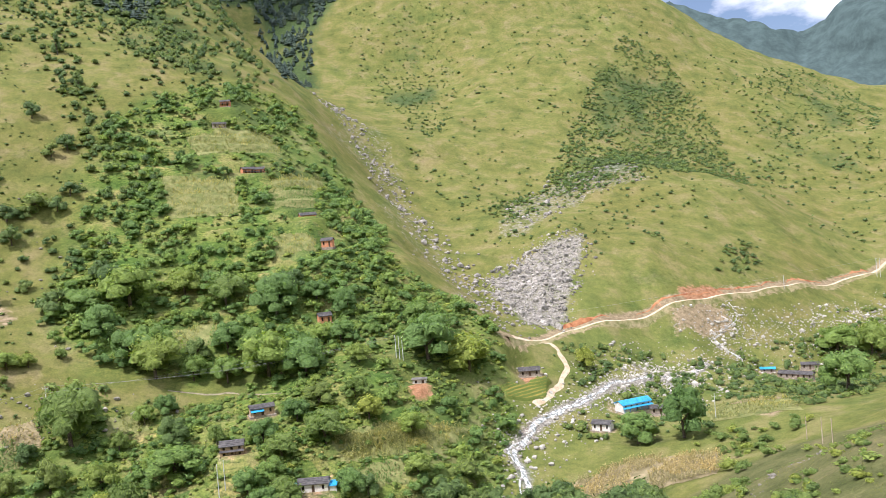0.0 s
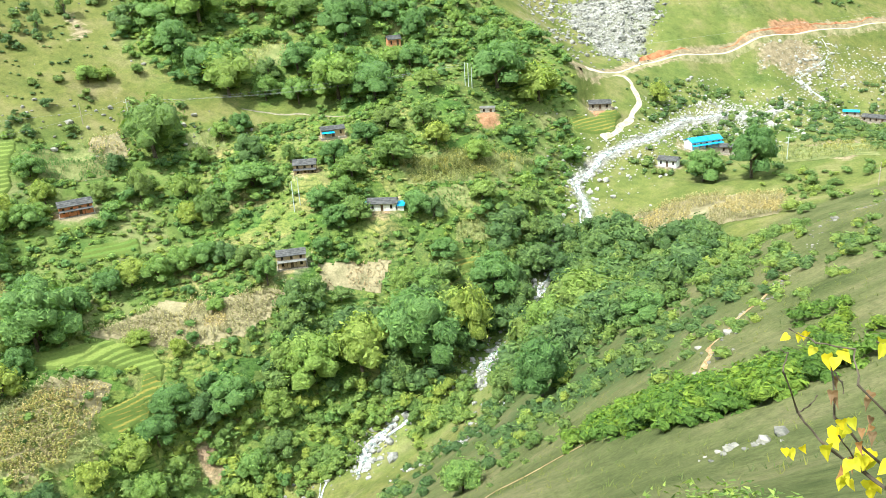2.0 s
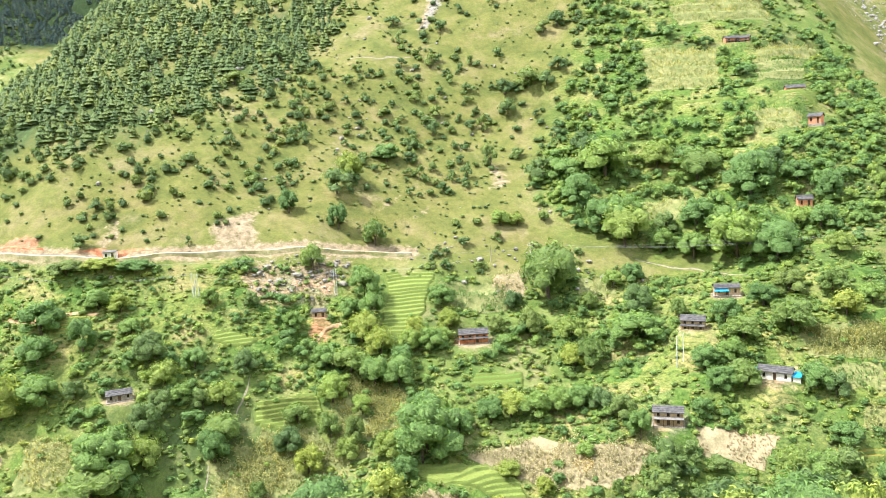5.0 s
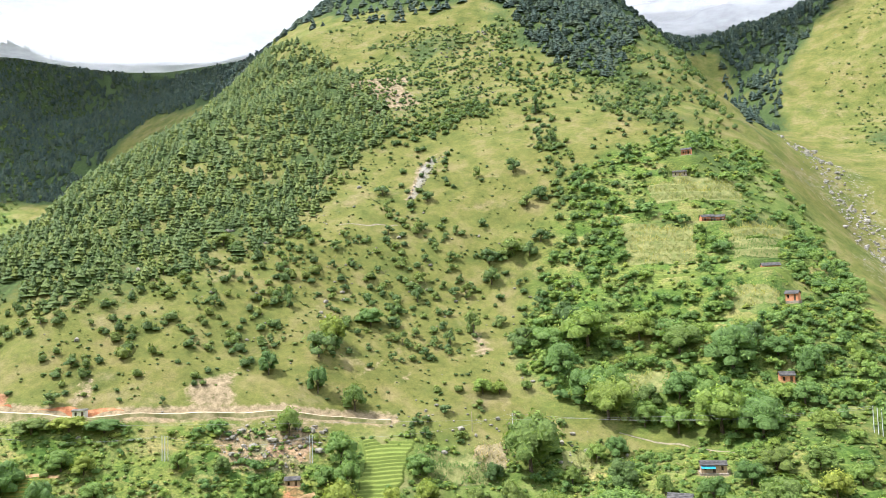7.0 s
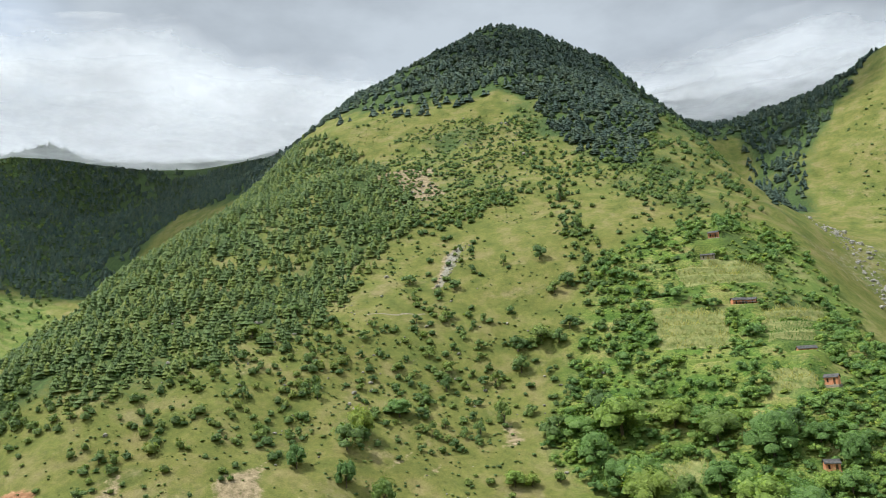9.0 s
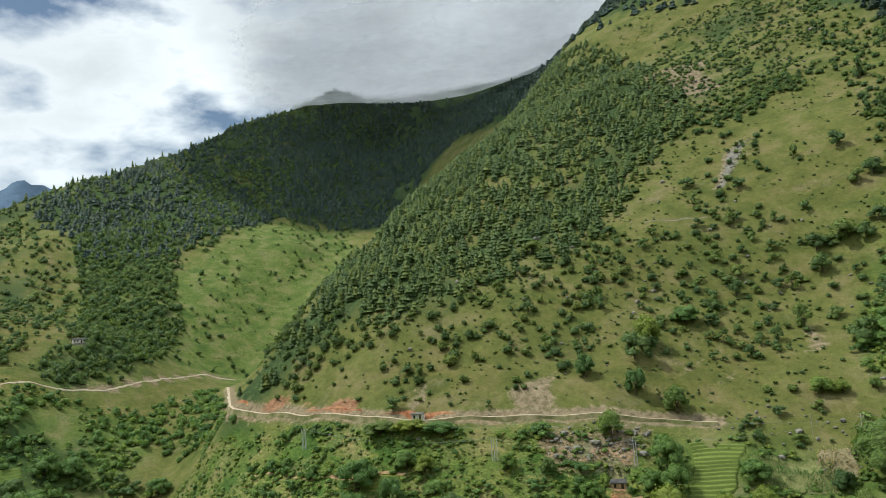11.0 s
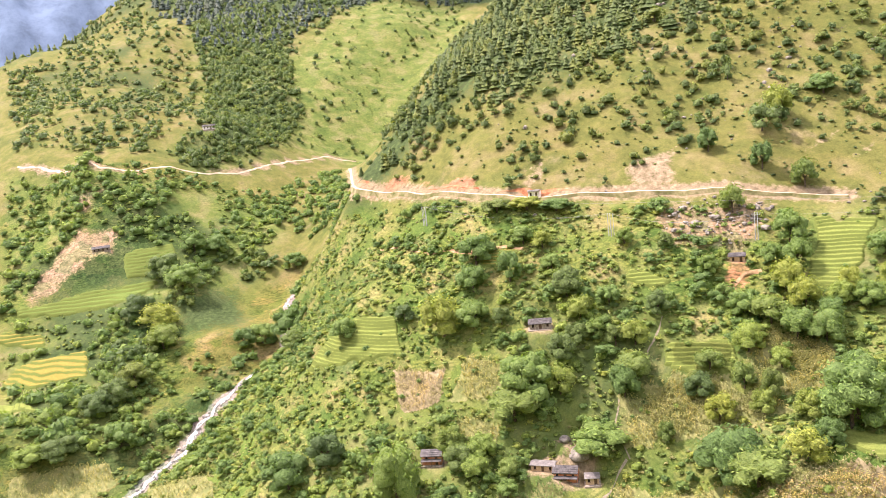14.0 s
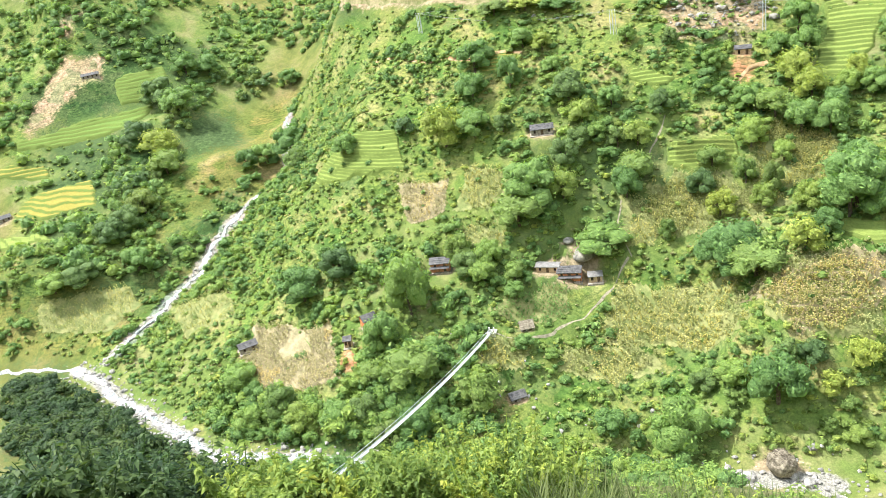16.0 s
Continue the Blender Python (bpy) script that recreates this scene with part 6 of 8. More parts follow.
def power_pole(style, x, y, h):
    z = ground(x, y)
    wooden = style == "pole" and h < 9.2 and x > -200 and y < 300
    label = {"pole": "tall pale-grey steel power pole on the slope", "hpole": "steel power pole with a crossarm and insulators", "crosspole": "slim steel power pole with a crossarm on grass"}[style]
    top = thing("power_pole", "weathered pale wooden pole on the slope" if wooden else label, "pole", x, y, z, math.atan2(-x, y), "power poles")
    part("shaft", lambda bm: tube(bm, (0, 0, -0.8), (0, 0, h), 0.11 if style == "crosspole" else 0.17, 0.07 if style == "crosspole" else 0.12), M_WOODPOLE if wooden else M_GREYPOLE if style == "crosspole" else M_POLE, top)
    if style != "pole":
        part("crossarm", lambda bm: solid(bm, -1.0, 1.0, -0.05, 0.05, h - 1.0, h - 0.90), M_GREYPOLE if style == "crosspole" else M_POLE, top)
        for ix in (-1.0, 0.0, 1.0):
            z0 = h - 0.86 if ix else h
            part("insulator", lambda bm: tube(bm, (ix, 0, z0), (ix, 0, z0 + 0.35), 0.09, 0.05, 6), M_WHITE, top)
    return (x, y, z + h)


tops = [power_pole(*p) for p in POLES]


def wire(a, b, sag, name="power_line", r=0.03):
    cu = bpy.data.curves.new(name, "CURVE")
    cu.dimensions, cu.bevel_depth, cu.bevel_resolution = "3D", r, 0
    sp = cu.splines.new("POLY")
    sp.points.add(24)
    for i in range(25):
        u = i / 24
        p = Vector(a).lerp(Vector(b), u)
        sp.points[i].co = (p.x, p.y, p.z - sag * 4 * u * (1 - u), 1)
    cu.materials.append(M_CABLE)
    return tagged(new(name, cu), "thin sagging electric wire between poles", "wire", "power lines")


for i, j in ((0, 8), (1, 8), (8, 6), (3, 6), (4, 7), (3, 10), (5, 11), (10, 22)):
    wire(tops[i], tops[j], 4.0)


# ---- suspension footbridge ----
def footbridge(a, b):
    a, b = Vector(a), Vector(b)
    run = b - a
    flat = Vector((run.x, run.y, 0))
    length = flat.length
    top = thing("suspension_footbridge", "long narrow grey steel suspension footbridge over the river", "bridge", a.x, a.y, a.z, math.atan2(flat.y, flat.x))
    drop, n = b.z - a.z, 60

    def deck(u):
        return drop * u - 5.0 * 4 * u * (1 - u) * 0.5

    def slab(bm):
        for i in range(n):
            u0, u1 = i / n, (i + 0.97) / n
            p = [(u0 * length, -0.45, deck(u0)), (u1 * length, -0.45, deck(u1)), (u1 * length, 0.45, deck(u1)), (u0 * length, 0.45, deck(u0))]
            lo = [bm.verts.new(q) for q in p]
            hi = [bm.verts.new((q[0], q[1], q[2] + 0.1)) for q in p]
            bm.faces.new(lo[::-1])
            bm.faces.new(hi)
            for k in range(4):
                bm.faces.new((lo[k], lo[(k + 1) % 4], hi[(k + 1) % 4], hi[k]))

    part("deck", slab, M_STEEL, top, "steel plank deck")
    for side in (-0.52, 0.52):
        def rope(bm):
            for i in range(n):
                u0, u1 = i / n, (i + 1) / n
                tube(bm, (u0 * length, side, deck(u0) + 1.15), (u1 * length, side, deck(u1) + 1.15), 0.06, 0.06, 5)

        def hangers(bm):
            for i in range(2 * n + 1):
                u = i / (2 * n)
                tube(bm, (u * length, side, deck(u)), (u * length, side, deck(u) + 1.15), 0.018, 0.018, 3)

        part("handrail_cable", rope, M_STEEL, top)
        tagged(part("mesh_side", hangers, M_STEEL, top), kind="stuff")
    for x, z in ((0, 0), (length, drop)):
        part("anchor_block", lambda bm: solid(bm, x - 1.6, x + 1.6, -1.5, 1.5, z - 2.0, z + 0.05), M_WHITE, top, "pale concrete anchor block")
        for side in (-0.8, 0.8):
            part("anchor_post", lambda bm: solid(bm, x - 0.2, x + 0.2, side - 0.2, side + 0.2, z, z + 1.5), M_WHITE, top)
    return top


bx, by = -208.0, 106.0
footbridge((-128.0, 17.0, ground(-128, 17) + 1.0), (bx, by, ground(bx, by) + 0.8))


# ---- trees and bushes ----
def leaf_tris(centres, normals, size, rng):
    """One pointed spray of leaves at each centre, facing about its normal."""
    n = len(centres)
    nrm = normals + rng.normal(0, 0.45, (n, 3))
    nrm /= np.linalg.norm(nrm, axis=1)[:, None] + 1e-9
    s = np.cross(nrm, rng.normal(0, 1, (n, 3)))
    s /= np.linalg.norm(s, axis=1)[:, None] + 1e-9
    u = np.cross(nrm, s)
    a = (size * rng.uniform(0.6, 1.25, n))[:, None]
    b = a * rng.uniform(0.45, 0.85, n)[:, None]
    droop = nrm * a * rng.uniform(-0.25, 0.1, n)[:, None]
    return np.stack([centres - s * a + droop, centres - u * b, centres + s * a + droop], 1)


def ball(level):
    bm = bmesh.new()
    bmesh.ops.create_icosphere(bm, subdivisions=level, radius=1.0)
    low = [v for v in bm.verts if v.co.z < -0.62]
    bmesh.ops.delete(bm, geom=low, context="VERTS")
    bm.verts.index_update()
    v, f = np.array([p.co[:] for p in bm.verts]), np.array([[p.index for p in q.verts] for q in bm.faces])
    bm.free()
    return v, f


BALL = ball(1)
# how far a plant is worked out: fine and coarse lobes of dark inner foliage, leaf sprays over them, size of a spray
DETAIL = {1: (0, 1, 5, 0.23), 2: (0, 1, 12, 0.20), 3: (0, 2, 30, 0.15), 4: (0, 4, 84, 0.10), 5: (0, 8, 250, 0.062), 6: (0, 0, 1300, 0.022)}


def lobed_crown(rng, fine, coarse, leaves, leaf, low=0.2):
    """A crown in the unit box, radius 0.5 and height 1: billowing lobes with leaf sprays standing off them. Gives points, triangles and which points are lobes."""
    n = max(fine + coarse, 1)
    c, r = [], []
    for i in range(n):
        a = i * 2.4 + rng.uniform(-0.5, 0.5)
        if n < 3:
            z, d, rad = 0.42 + 0.1 * i, 0.13 * i, 0.44 - 0.1 * i
        elif i == 0:
            z, d, rad = 0.60, rng.uniform(0, 0.06), rng.uniform(0.27, 0.34)
        else:
            u = i / (n - 1)
            z = 0.80 - (0.80 - low - 0.12) * u + rng.uniform(-0.05, 0.05)
            d = 0.10 + 0.20 * math.sin(min(1.0, u * 1.5) * 1.57) + rng.uniform(-0.04, 0.05)
            rad = rng.uniform(0.17, 0.27) if n > 5 else rng.uniform(0.22, 0.31)
        c.append((d * math.cos(a), d * math.sin(a), z))
        r.append((rad * rng.uniform(0.9, 1.1), rad * rng.uniform(0.9, 1.1), rad * rng.uniform(0.8, 1.0)))
    c, r = np.array(c), np.array(r)
    vs, fs, count = [], [], 0
    for i in range(fine + coarse):
        bv, bf = BALL
        q = bv * rng.uniform(0.66, 0.98, (len(bv), 1)) * r[i] + c[i]
        vs.append(q)
        fs.append(bf + count)
        count += len(q)
    v = rng.normal(0, 1, (leaves, 3))
    v[:, 2] = np.where(v[:, 2] < -0.3, -v[:, 2], v[:, 2])
    v /= np.linalg.norm(v, axis=1)[:, None]
    pick = rng.integers(n, size=leaves)
    tri = leaf_tris(c[pick] + v * r[pick] * rng.uniform(0.78 if count else 0.7, 1.2, leaves)[:, None], v + (0, 0, 0.2), leaf, rng).reshape(-1, 3)
    core = np.concatenate([np.ones(count), np.zeros(len(tri))])
    vs.append(tri)
    fs.append(np.arange(len(tri)).reshape(-1, 3) + count)
    return np.concatenate(vs), np.concatenate(fs), core


def conic_crown(rng, tiers, sides, leaves, leaf, low=0.08):
    """A conifer's crown in the unit box: ragged skirts of boughs, one above another."""
    vs, fs, count = [], [], 0
    for k in range(tiers):
        u = k / tiers
        z0, z1 = low + (1 - low) * u, low + (1 - low) * min(1.0, u + 1.6 / tiers)
        rad = (0.46 * (1 - u) ** 0.8 + 0.05) * rng.uniform(0.85, 1.15)
        a = rng.uniform(0, 6.28) + np.arange(sides) * 6.2832 / sides + rng.uniform(-0.25, 0.25, sides)
        rr = rad * rng.uniform(0.6, 1.2, sides)
        ring = np.stack([rr * np.cos(a), rr * np.sin(a), z0 + rng.uniform(-0.04, 0.04, sides)], 1)
        vs.append(np.vstack([ring, [[rng.uniform(-0.03, 0.03), rng.uniform(-0.03, 0.03), z1]]]))
        i = np.arange(sides)
        fs.append(np.stack([i, (i + 1) % sides, np.full(sides, sides)], 1) + count)
        count += sides + 1
    z = rng.uniform(low, 0.92, leaves) ** 1.2
    a = rng.uniform(0, 6.28, leaves)
    rr = 0.46 * (1 - z) ** 0.8 * rng.uniform(0.75, 1.2, leaves)
    p = np.stack([rr * np.cos(a), rr * np.sin(a), z], 1)
    tri = leaf_tris(p, np.stack([np.cos(a), np.sin(a), 0.6 + 0 * a], 1), leaf, rng).reshape(-1, 3)
    core = np.concatenate([np.ones(count), np.zeros(len(tri))])
    vs.append(tri)
    fs.append(np.arange(len(tri)).reshape(-1, 3) + count)
    return np.concatenate(vs), np.concatenate(fs), core


def trunk_mesh(rng, tall=0.55, thick=0.035):
    bm = bmesh.new()
    bend = Vector((rng.uniform(-0.03, 0.03), rng.uniform(-0.03, 0.03), tall * 0.55))
    tube(bm, (0, 0, -0.08), bend, thick, thick * 0.75, 7)
    for _ in range(5):
        a = rng.uniform(0, 6.28)
        tip = bend + Vector((math.cos(a) * rng.uniform(0.12, 0.26), math.sin(a) * rng.uniform(0.12, 0.26), rng.uniform(0.15, 0.38)))
        tube(bm, bend, tip, thick * 0.55, thick * 0.15, 5)
    me = bpy.data.meshes.new("trunk")
    bm.to_mesh(me)
    bm.free()
    me.materials.append(M_BARK)
    return me


def crown_mesh(crown, mat):
    v, f, core = crown
    me = add_mesh("crown", v, f, mat, True)
    float_attr(me, "core", core)
    return me


def tree_kind(name, seed, mat, label, lobes=14, leaves=840, leaf=0.039, low=0.16):
    rng = np.random.default_rng(seed)
    top = new(name)
    tagged(top, label, "tree", "trees of the valley")
    child("trunk", trunk_mesh(rng), top)
    child("crown", crown_mesh(lobed_crown(rng, 0, lobes, leaves, leaf, low), mat), top)
    return top


BROAD = [tree_kind("broadleaf_tree", 50 + i, M_LEAF, "dark-green broadleaf tree with a dense lobed crown", lobes=12 + i % 4) for i in range(5)]
LIGHT = [tree_kind("leafy_tree", 60 + i, M_BUSH, "bright-green leafy tree with a loose crown", lobes=10 + i % 3, leaves=760, leaf=0.05) for i in range(3)]
DARKER = [tree_kind("round_tree", 66 + i, M_SHRUB, "dark-green rounded tree with a close crown", lobes=11 + i, low=0.1) for i in range(3)]
SHRUB_KINDS = [tree_kind("mountain_shrub", 70 + i, M_SHRUB, "dark-green shrub standing alone on the grassy mountainside", lobes=4 + i % 2, leaves=170, leaf=0.075, low=0.1) for i in range(4)]
used_template = set()


def stand(kind, x, y, w, h, turn):
    m = Matrix.Translation((x, y, ground(x, y) - 0.03 * h)) @ Matrix.Rotation(turn, 4, "Z") @ Matrix.Diagonal((w, w, h, 1))
    if kind.name not in used_template:
        used_template.add(kind.name)
        kind.matrix_world = m
        return kind
    ob = copy_thing(kind, Matrix())
    ob.matrix_basis = m
    return ob


KEEP_CLEAR = [outline for _, _, outline in FIELDS] + [LANDSLIP, PALE_BANK]
CLEAR_LINES = [(ROAD_WEST, 4), (ROAD_EAST, 4.5), (TRACK_EAST, 3), (PATH_FARM, 2), (PATH_FARM_UP, 2), (PATH_VILLAGE, 2), (ROAD_FAR_WEST, 4), (river_xy[:6], 6), (RAPID_C, 3), (RAPID_D, 3), (RAPID_B, 2), (river_xy[11:], 8), ([(p[0], p[1]) for p in SIDE_STREAM[:5]], 4)]


def free(x, y, fields=True, glades=False, tall=False):
    ok = np.ones(len(x), bool)
    if glades:
        gx0, gy0 = x + 9 * lattice(x / 15, y / 15, 81), y + 9 * lattice(x / 15, y / 15, 82)
        for poly in GLADES:
            ok &= ~inside(gx0, gy0, poly)
    if fields:
        far = np.hypot(x, y)
        for poly in KEEP_CLEAR:
            for reach in ((0.0, 5.0, 10.0) if tall else (0.0,)):
                ok &= ~inside(x + x / far * reach, y + y / far * reach, poly)
    for line, r in CLEAR_LINES:
        ok &= from_line(x, y, line) > r
    if tall:
        for line in (RAPID_B, RAPID_C, RAPID_D):
            for reach in (4.0, 8.0, 12.0):
                ok &= from_line(x * (1 + reach / 230), y * (1 + reach / 230), line) > 3
    for style, cx, cy, hw, depth, floor in SITES:
        a = math.atan2(cx, cy)
        fwd = (x - cx) * -math.sin(a) + (y - cy) * -math.cos(a)
        side = np.abs((x - cx) * math.cos(a) - (y - cy) * math.sin(a))
        ok &= ~((side < hw * 0.75) & (fwd > -depth) & (fwd < depth * 0.5 + 7))
    for px, py, pz in tops:
        ok &= np.hypot(x - px, y - py) > 3
    return ok


rng = np.random.default_rng(77)
for i, (x, y, w, h) in enumerate(BIG_TREES):
    stand((BROAD if i % 3 else LIGHT)[i % 3 if i % 3 == 0 else i % 5] if i % 3 == 0 else BROAD[i % 5], x, y, w, h, rng.uniform(0, 6.28))


def spread(poly, density, clump, rng, lone=0.15, scale=38.0, seed=50, soft=6.0):
    """Places in the outline, thick where the clump noise is high. density: per hectare."""
    p = np.array(poly, float)
    area = 0.5 * abs(np.dot(p[:, 0], np.roll(p[:, 1], 1)) - np.dot(p[:, 1], np.roll(p[:, 0], 1)))
    q = points_in(poly, int(area / 1e4 * density) + 1, rng)
    n = lattice(q[:, 0] / scale, q[:, 1] / scale, seed) * 0.65 + lattice(q[:, 0] / (scale * 0.35), q[:, 1] / (scale * 0.35), seed + 1) * 0.35
    inner = rng.random(len(q)) < smoothstep(-4, soft, from_line(q[:, 0], q[:, 1], list(poly) + [poly[0]]))
    return q[inner & ((n > clump) | (rng.random(len(q)) < lone))]


# the groves of the valley sides, each tree its own thing
open_ground = free(np.array([p[0] for p in GROVE]), np.array([p[1] for p in GROVE]), False)
for (x, y, w, h), clear in zip(GROVE, open_ground):
    if not clear:
        continue
    kind = LIGHT[rng.integers(3)] if rng.random() < 0.28 else DARKER[rng.integers(3)] if rng.random() < 0.25 else BROAD[rng.integers(5)]
    stand(kind, x, y, w * rng.uniform(1.0, 1.2), h, rng.uniform(0, 6.28))
# the shrubs that dot the mountainside above the road
for x, y, w, h in SHRUBS:
    stand(SHRUB_KINDS[rng.integers(4)], x, y, w * 1.1, h * 1.05, rng.uniform(0, 6.28))


def thicket(name, xy, w, h, detail, mat, label, seed, conic=False, category="woodland"):
    """Many plants in one mesh: far woods and scrub that nobody could count."""
    rng = np.random.default_rng(seed)
    if not len(xy):
        return None
    fine, coarse, leaves, leaf = DETAIL[detail]
    z = ground_many(xy[:, 0], xy[:, 1])
    turn = rng.uniform(0, 6.28, len(xy))
    which = rng.integers(12, size=len(xy))
    own = rng.random(len(xy))
    vs, fs, cores, tints, count = [], [], [], [], 0
    for k in range(12):
        m = np.where(which == k)[0]
        if conic:
            v, f, core = conic_crown(rng, 2 + detail, 6, leaves // 2 + 4, leaf)
        else:
            v, f, core = lobed_crown(rng, fine, coarse, leaves, leaf * rng.uniform(0.9, 1.15), 0.14)
        if not len(m):
            continue
        c, s = np.cos(turn[m])[:, None], np.sin(turn[m])[:, None]
        q = np.empty((len(m), len(v), 3))
        q[:, :, 0] = (v[None, :, 0] * c - v[None, :, 1] * s) * w[m, None] + xy[m, 0, None]
        q[:, :, 1] = (v[None, :, 0] * s + v[None, :, 1] * c) * w[m, None] + xy[m, 1, None]
        q[:, :, 2] = v[None, :, 2] * h[m, None] + z[m, None] - 0.12 * h[m, None]
        vs.append(q.reshape(-1, 3))
        fs.append((f[None] + (np.arange(len(m)) * len(v))[:, None, None]).reshape(-1, 3) + count)
        cores.append(np.tile(core, len(m)))
        tints.append(np.repeat(own[m], len(v)))
        count += len(m) * len(v)
    me = add_mesh(name, np.concatenate(vs), np.concatenate(fs), mat, True)
    float_attr(me, "tint", np.concatenate(tints))
    float_attr(me, "core", np.concatenate(cores))
    return tagged(new(name, me), label, category, kind="stuff")


def plant(name, poly, density, clump, size, detail, mat, label, seed, conic=False, slim=1.0, lone=0.15, scale=38.0, category="woodland", fields=True, glades=False):
    rng = np.random.default_rng(seed)
    q = spread(poly, density, clump, rng, lone, scale, seed)
    q = q[free(q[:, 0], q[:, 1], fields, glades, size[1] > 4)]
    h = rng.uniform(size[0], size[1], len(q)) * rng.uniform(0.7, 1.1, len(q))
    return thicket(name, q, h * slim * rng.uniform(0.8, 1.25, len(q)), h, detail, mat, label, seed, conic, category)


# lower far bank: woodland, undergrowth, scrub
plant("hillside_woodland", LOW_WOOD, 250, -0.12, (3, 7.5), 4, M_LEAF, "dense green mixed woodland between hillside fields", 201, slim=1.1, lone=0.10, glades=True)
plant("undergrowth", LOW_WOOD, 1250, -0.30, (0.8, 2.8), 2, M_BUSH, "green bushy undergrowth between terraces", 202, slim=1.5, lone=0.45, scale=26, category="bushes")
plant("dark_undergrowth", LOW_WOOD, 600, -0.05, (1.2, 3.6), 2, M_LEAF, "dark-green bushes among terrace weeds", 240, slim=1.3, lone=0.3, scale=30, category="bushes", glades=True)
plant("field_bushes", LOW_WOOD, 130, -0.2, (1.0, 3.5), 3, M_LEAF, "green bushes standing in the maize plots", 241, slim=1.3, lone=0.4, scale=20, category="bushes", fields=False)
plant("bridge_wood", BRIDGE_WOOD, 420, -0.8, (5, 10), 5, M_LEAF, "dense dark-green trees below the footbridge", 242, slim=1.1, lone=0.7)
plant("farm_wood", FARM_WOOD, 140, -0.05, (4, 9), 4, M_LEAF, "leafy green trees round the hillside farm", 243, slim=1.05, lone=0.3)
plant("corner_wood", RIGHT_WOOD, 260, -0.1, (3, 8), 5, M_BUSH, "bright-green trees above the river bend", 244, slim=1.2, lone=0.3)
plant("gorge_side_bushes", GORGE_SIDE, 800, -0.1, (0.9, 3.4), 3, M_SHRUB, "dark-green bushes on the steep side of the gorge", 272, slim=1.3, lone=0.25, scale=16, category="bushes")
plant("gorge_edge_bushes", GORGE_EDGE, 520, -0.5, (1.8, 4.5), 4, M_BUSH, "green bushes along the rim of the gorge", 245, slim=1.3, lone=0.4, scale=18, category="bushes")
plant("slope_dots", SLOPE_DOTS, 900, -0.1, (0.8, 2.2), 3, M_BUSH, "small dark bushes dotting the near slope", 246, slim=1.5, lone=0.15, scale=14, category="bushes")
plant("path_bushes", NEAR_CLUMP, 1500, -0.3, (1.6, 3.0), 4, M_HEDGEROW, "leafy green bushes above the path", 247, slim=1.4, lone=0.4, scale=12, category="bushes")
plant("river_thicket", RIVER_THICKET, 1300, -0.8, (2.5, 7), 4, M_BUSH, "thick bright-green bushes above the river", 203, slim=1.15, lone=0.6)
# darker leaf material partly stands in for the cloud shadow over the gorge
plant("river_woodland", RIVER_WOOD, 310, -0.8, (7, 14), 5, M_SHRUB, "dark-green tall trees crowding the river gorge, partly darkened for cloud shadow", 204, slim=1.1, lone=0.6)
plant("terrace_woodland", TERRACE_WOOD, 330, -0.15, (3.5, 8.5), 4, M_LEAF, "green woodland between upper terrace houses", 205, slim=1.15, lone=0.3)
plant("terrace_scrub", TERRACE_WOOD, 520, -0.2, (1.5, 3.5), 2, M_BUSH, "green scrub on upper terraces", 206, slim=1.4, lone=0.3, category="bushes")
# upper slopes of the main hill
FACE = [(p[0], p[1]) for p in ROAD_FACE[:6]] + [(-120, 420), (-130, 560), (-260, 760), (-420, 800), (-560, 760), (-600, 520), (-520, 330), (-455, 190)]
plant("slope_shrubs", FACE, 120, 0.15, (1.8, 5.5), 3, M_SHRUB, "scattered dark-green shrubs on the grassy mountainside", 207, slim=1.15, lone=0.14, scale=60, category="bushes")
plant("slope_scrub", FACE, 300, 0.05, (0.7, 2.0), 1, M_SHRUB, "low scrub on the grassy mountainside", 208, slim=1.5, lone=0.15, scale=45, category="bushes")
plant("pine_slope", PINE_EDGE, 400, -0.7, (5, 10), 2, M_PINE, "green pines covering the shoulder of the mountain", 209, conic=True, slim=0.85, lone=0.6, scale=70)
plant("pine_scatter", PINE_SPARSE, 300, -0.3, (3.5, 8), 3, M_PINE, "scattered young pines on the grassy mountainside", 210, slim=0.9, lone=0.3, scale=60)
plant("crest_wood", CREST_ALL, 300, -0.9, (6, 11), 2, M_HAZEPINE, "dark forest over the mountain top", 211, conic=True, slim=1.15, lone=0.6)
plant("shoulder_wood", EAST_WOOD, 240, -0.2, (3.5, 8), 3, M_SHRUB, "green trees on the mountain shoulder", 212, slim=0.9, lone=0.25)
plant("crag_scrub", CRAG, 520, -0.15, (1.2, 4.5), 2, M_SHRUB, "dark scrub on a rocky mountainside", 213, slim=1.2, lone=0.3, category="bushes")
# hill beyond the gully
EASTHILL = [(60, 480), (150, 520), (300, 600), (470, 720), (640, 1050), (470, 1060), (290, 1110), (130, 1200), (-60, 1250), (-120, 1050), (-20, 760), (20, 560)]
plant("hill_shrubs", EASTHILL, 110, 0.12, (0.9, 4.2), 1, M_SHRUB, "a few shrubs on the smooth grassy hill", 214, slim=1.2, lone=0.3, scale=70, category="bushes")
plant("hill_scrub", HILL_SCRUB, 900, -0.25, (1.2, 4.2), 2, M_SHRUB, "dark scrub covering the ridge of the grassy hill", 215, slim=1.3, lone=0.35, scale=40, category="bushes")
plant("gully_scrub", GULLY_SCRUB, 200, 0.05, (1.2, 3.6), 2, M_SHRUB, "dark scrub in a dry ravine", 216, slim=1.3, lone=0.25, category="bushes")
FLATS = [(30, 330), (130, 310), (300, 420), (420, 560), (380, 610), (230, 500), (110, 430), (50, 410)]
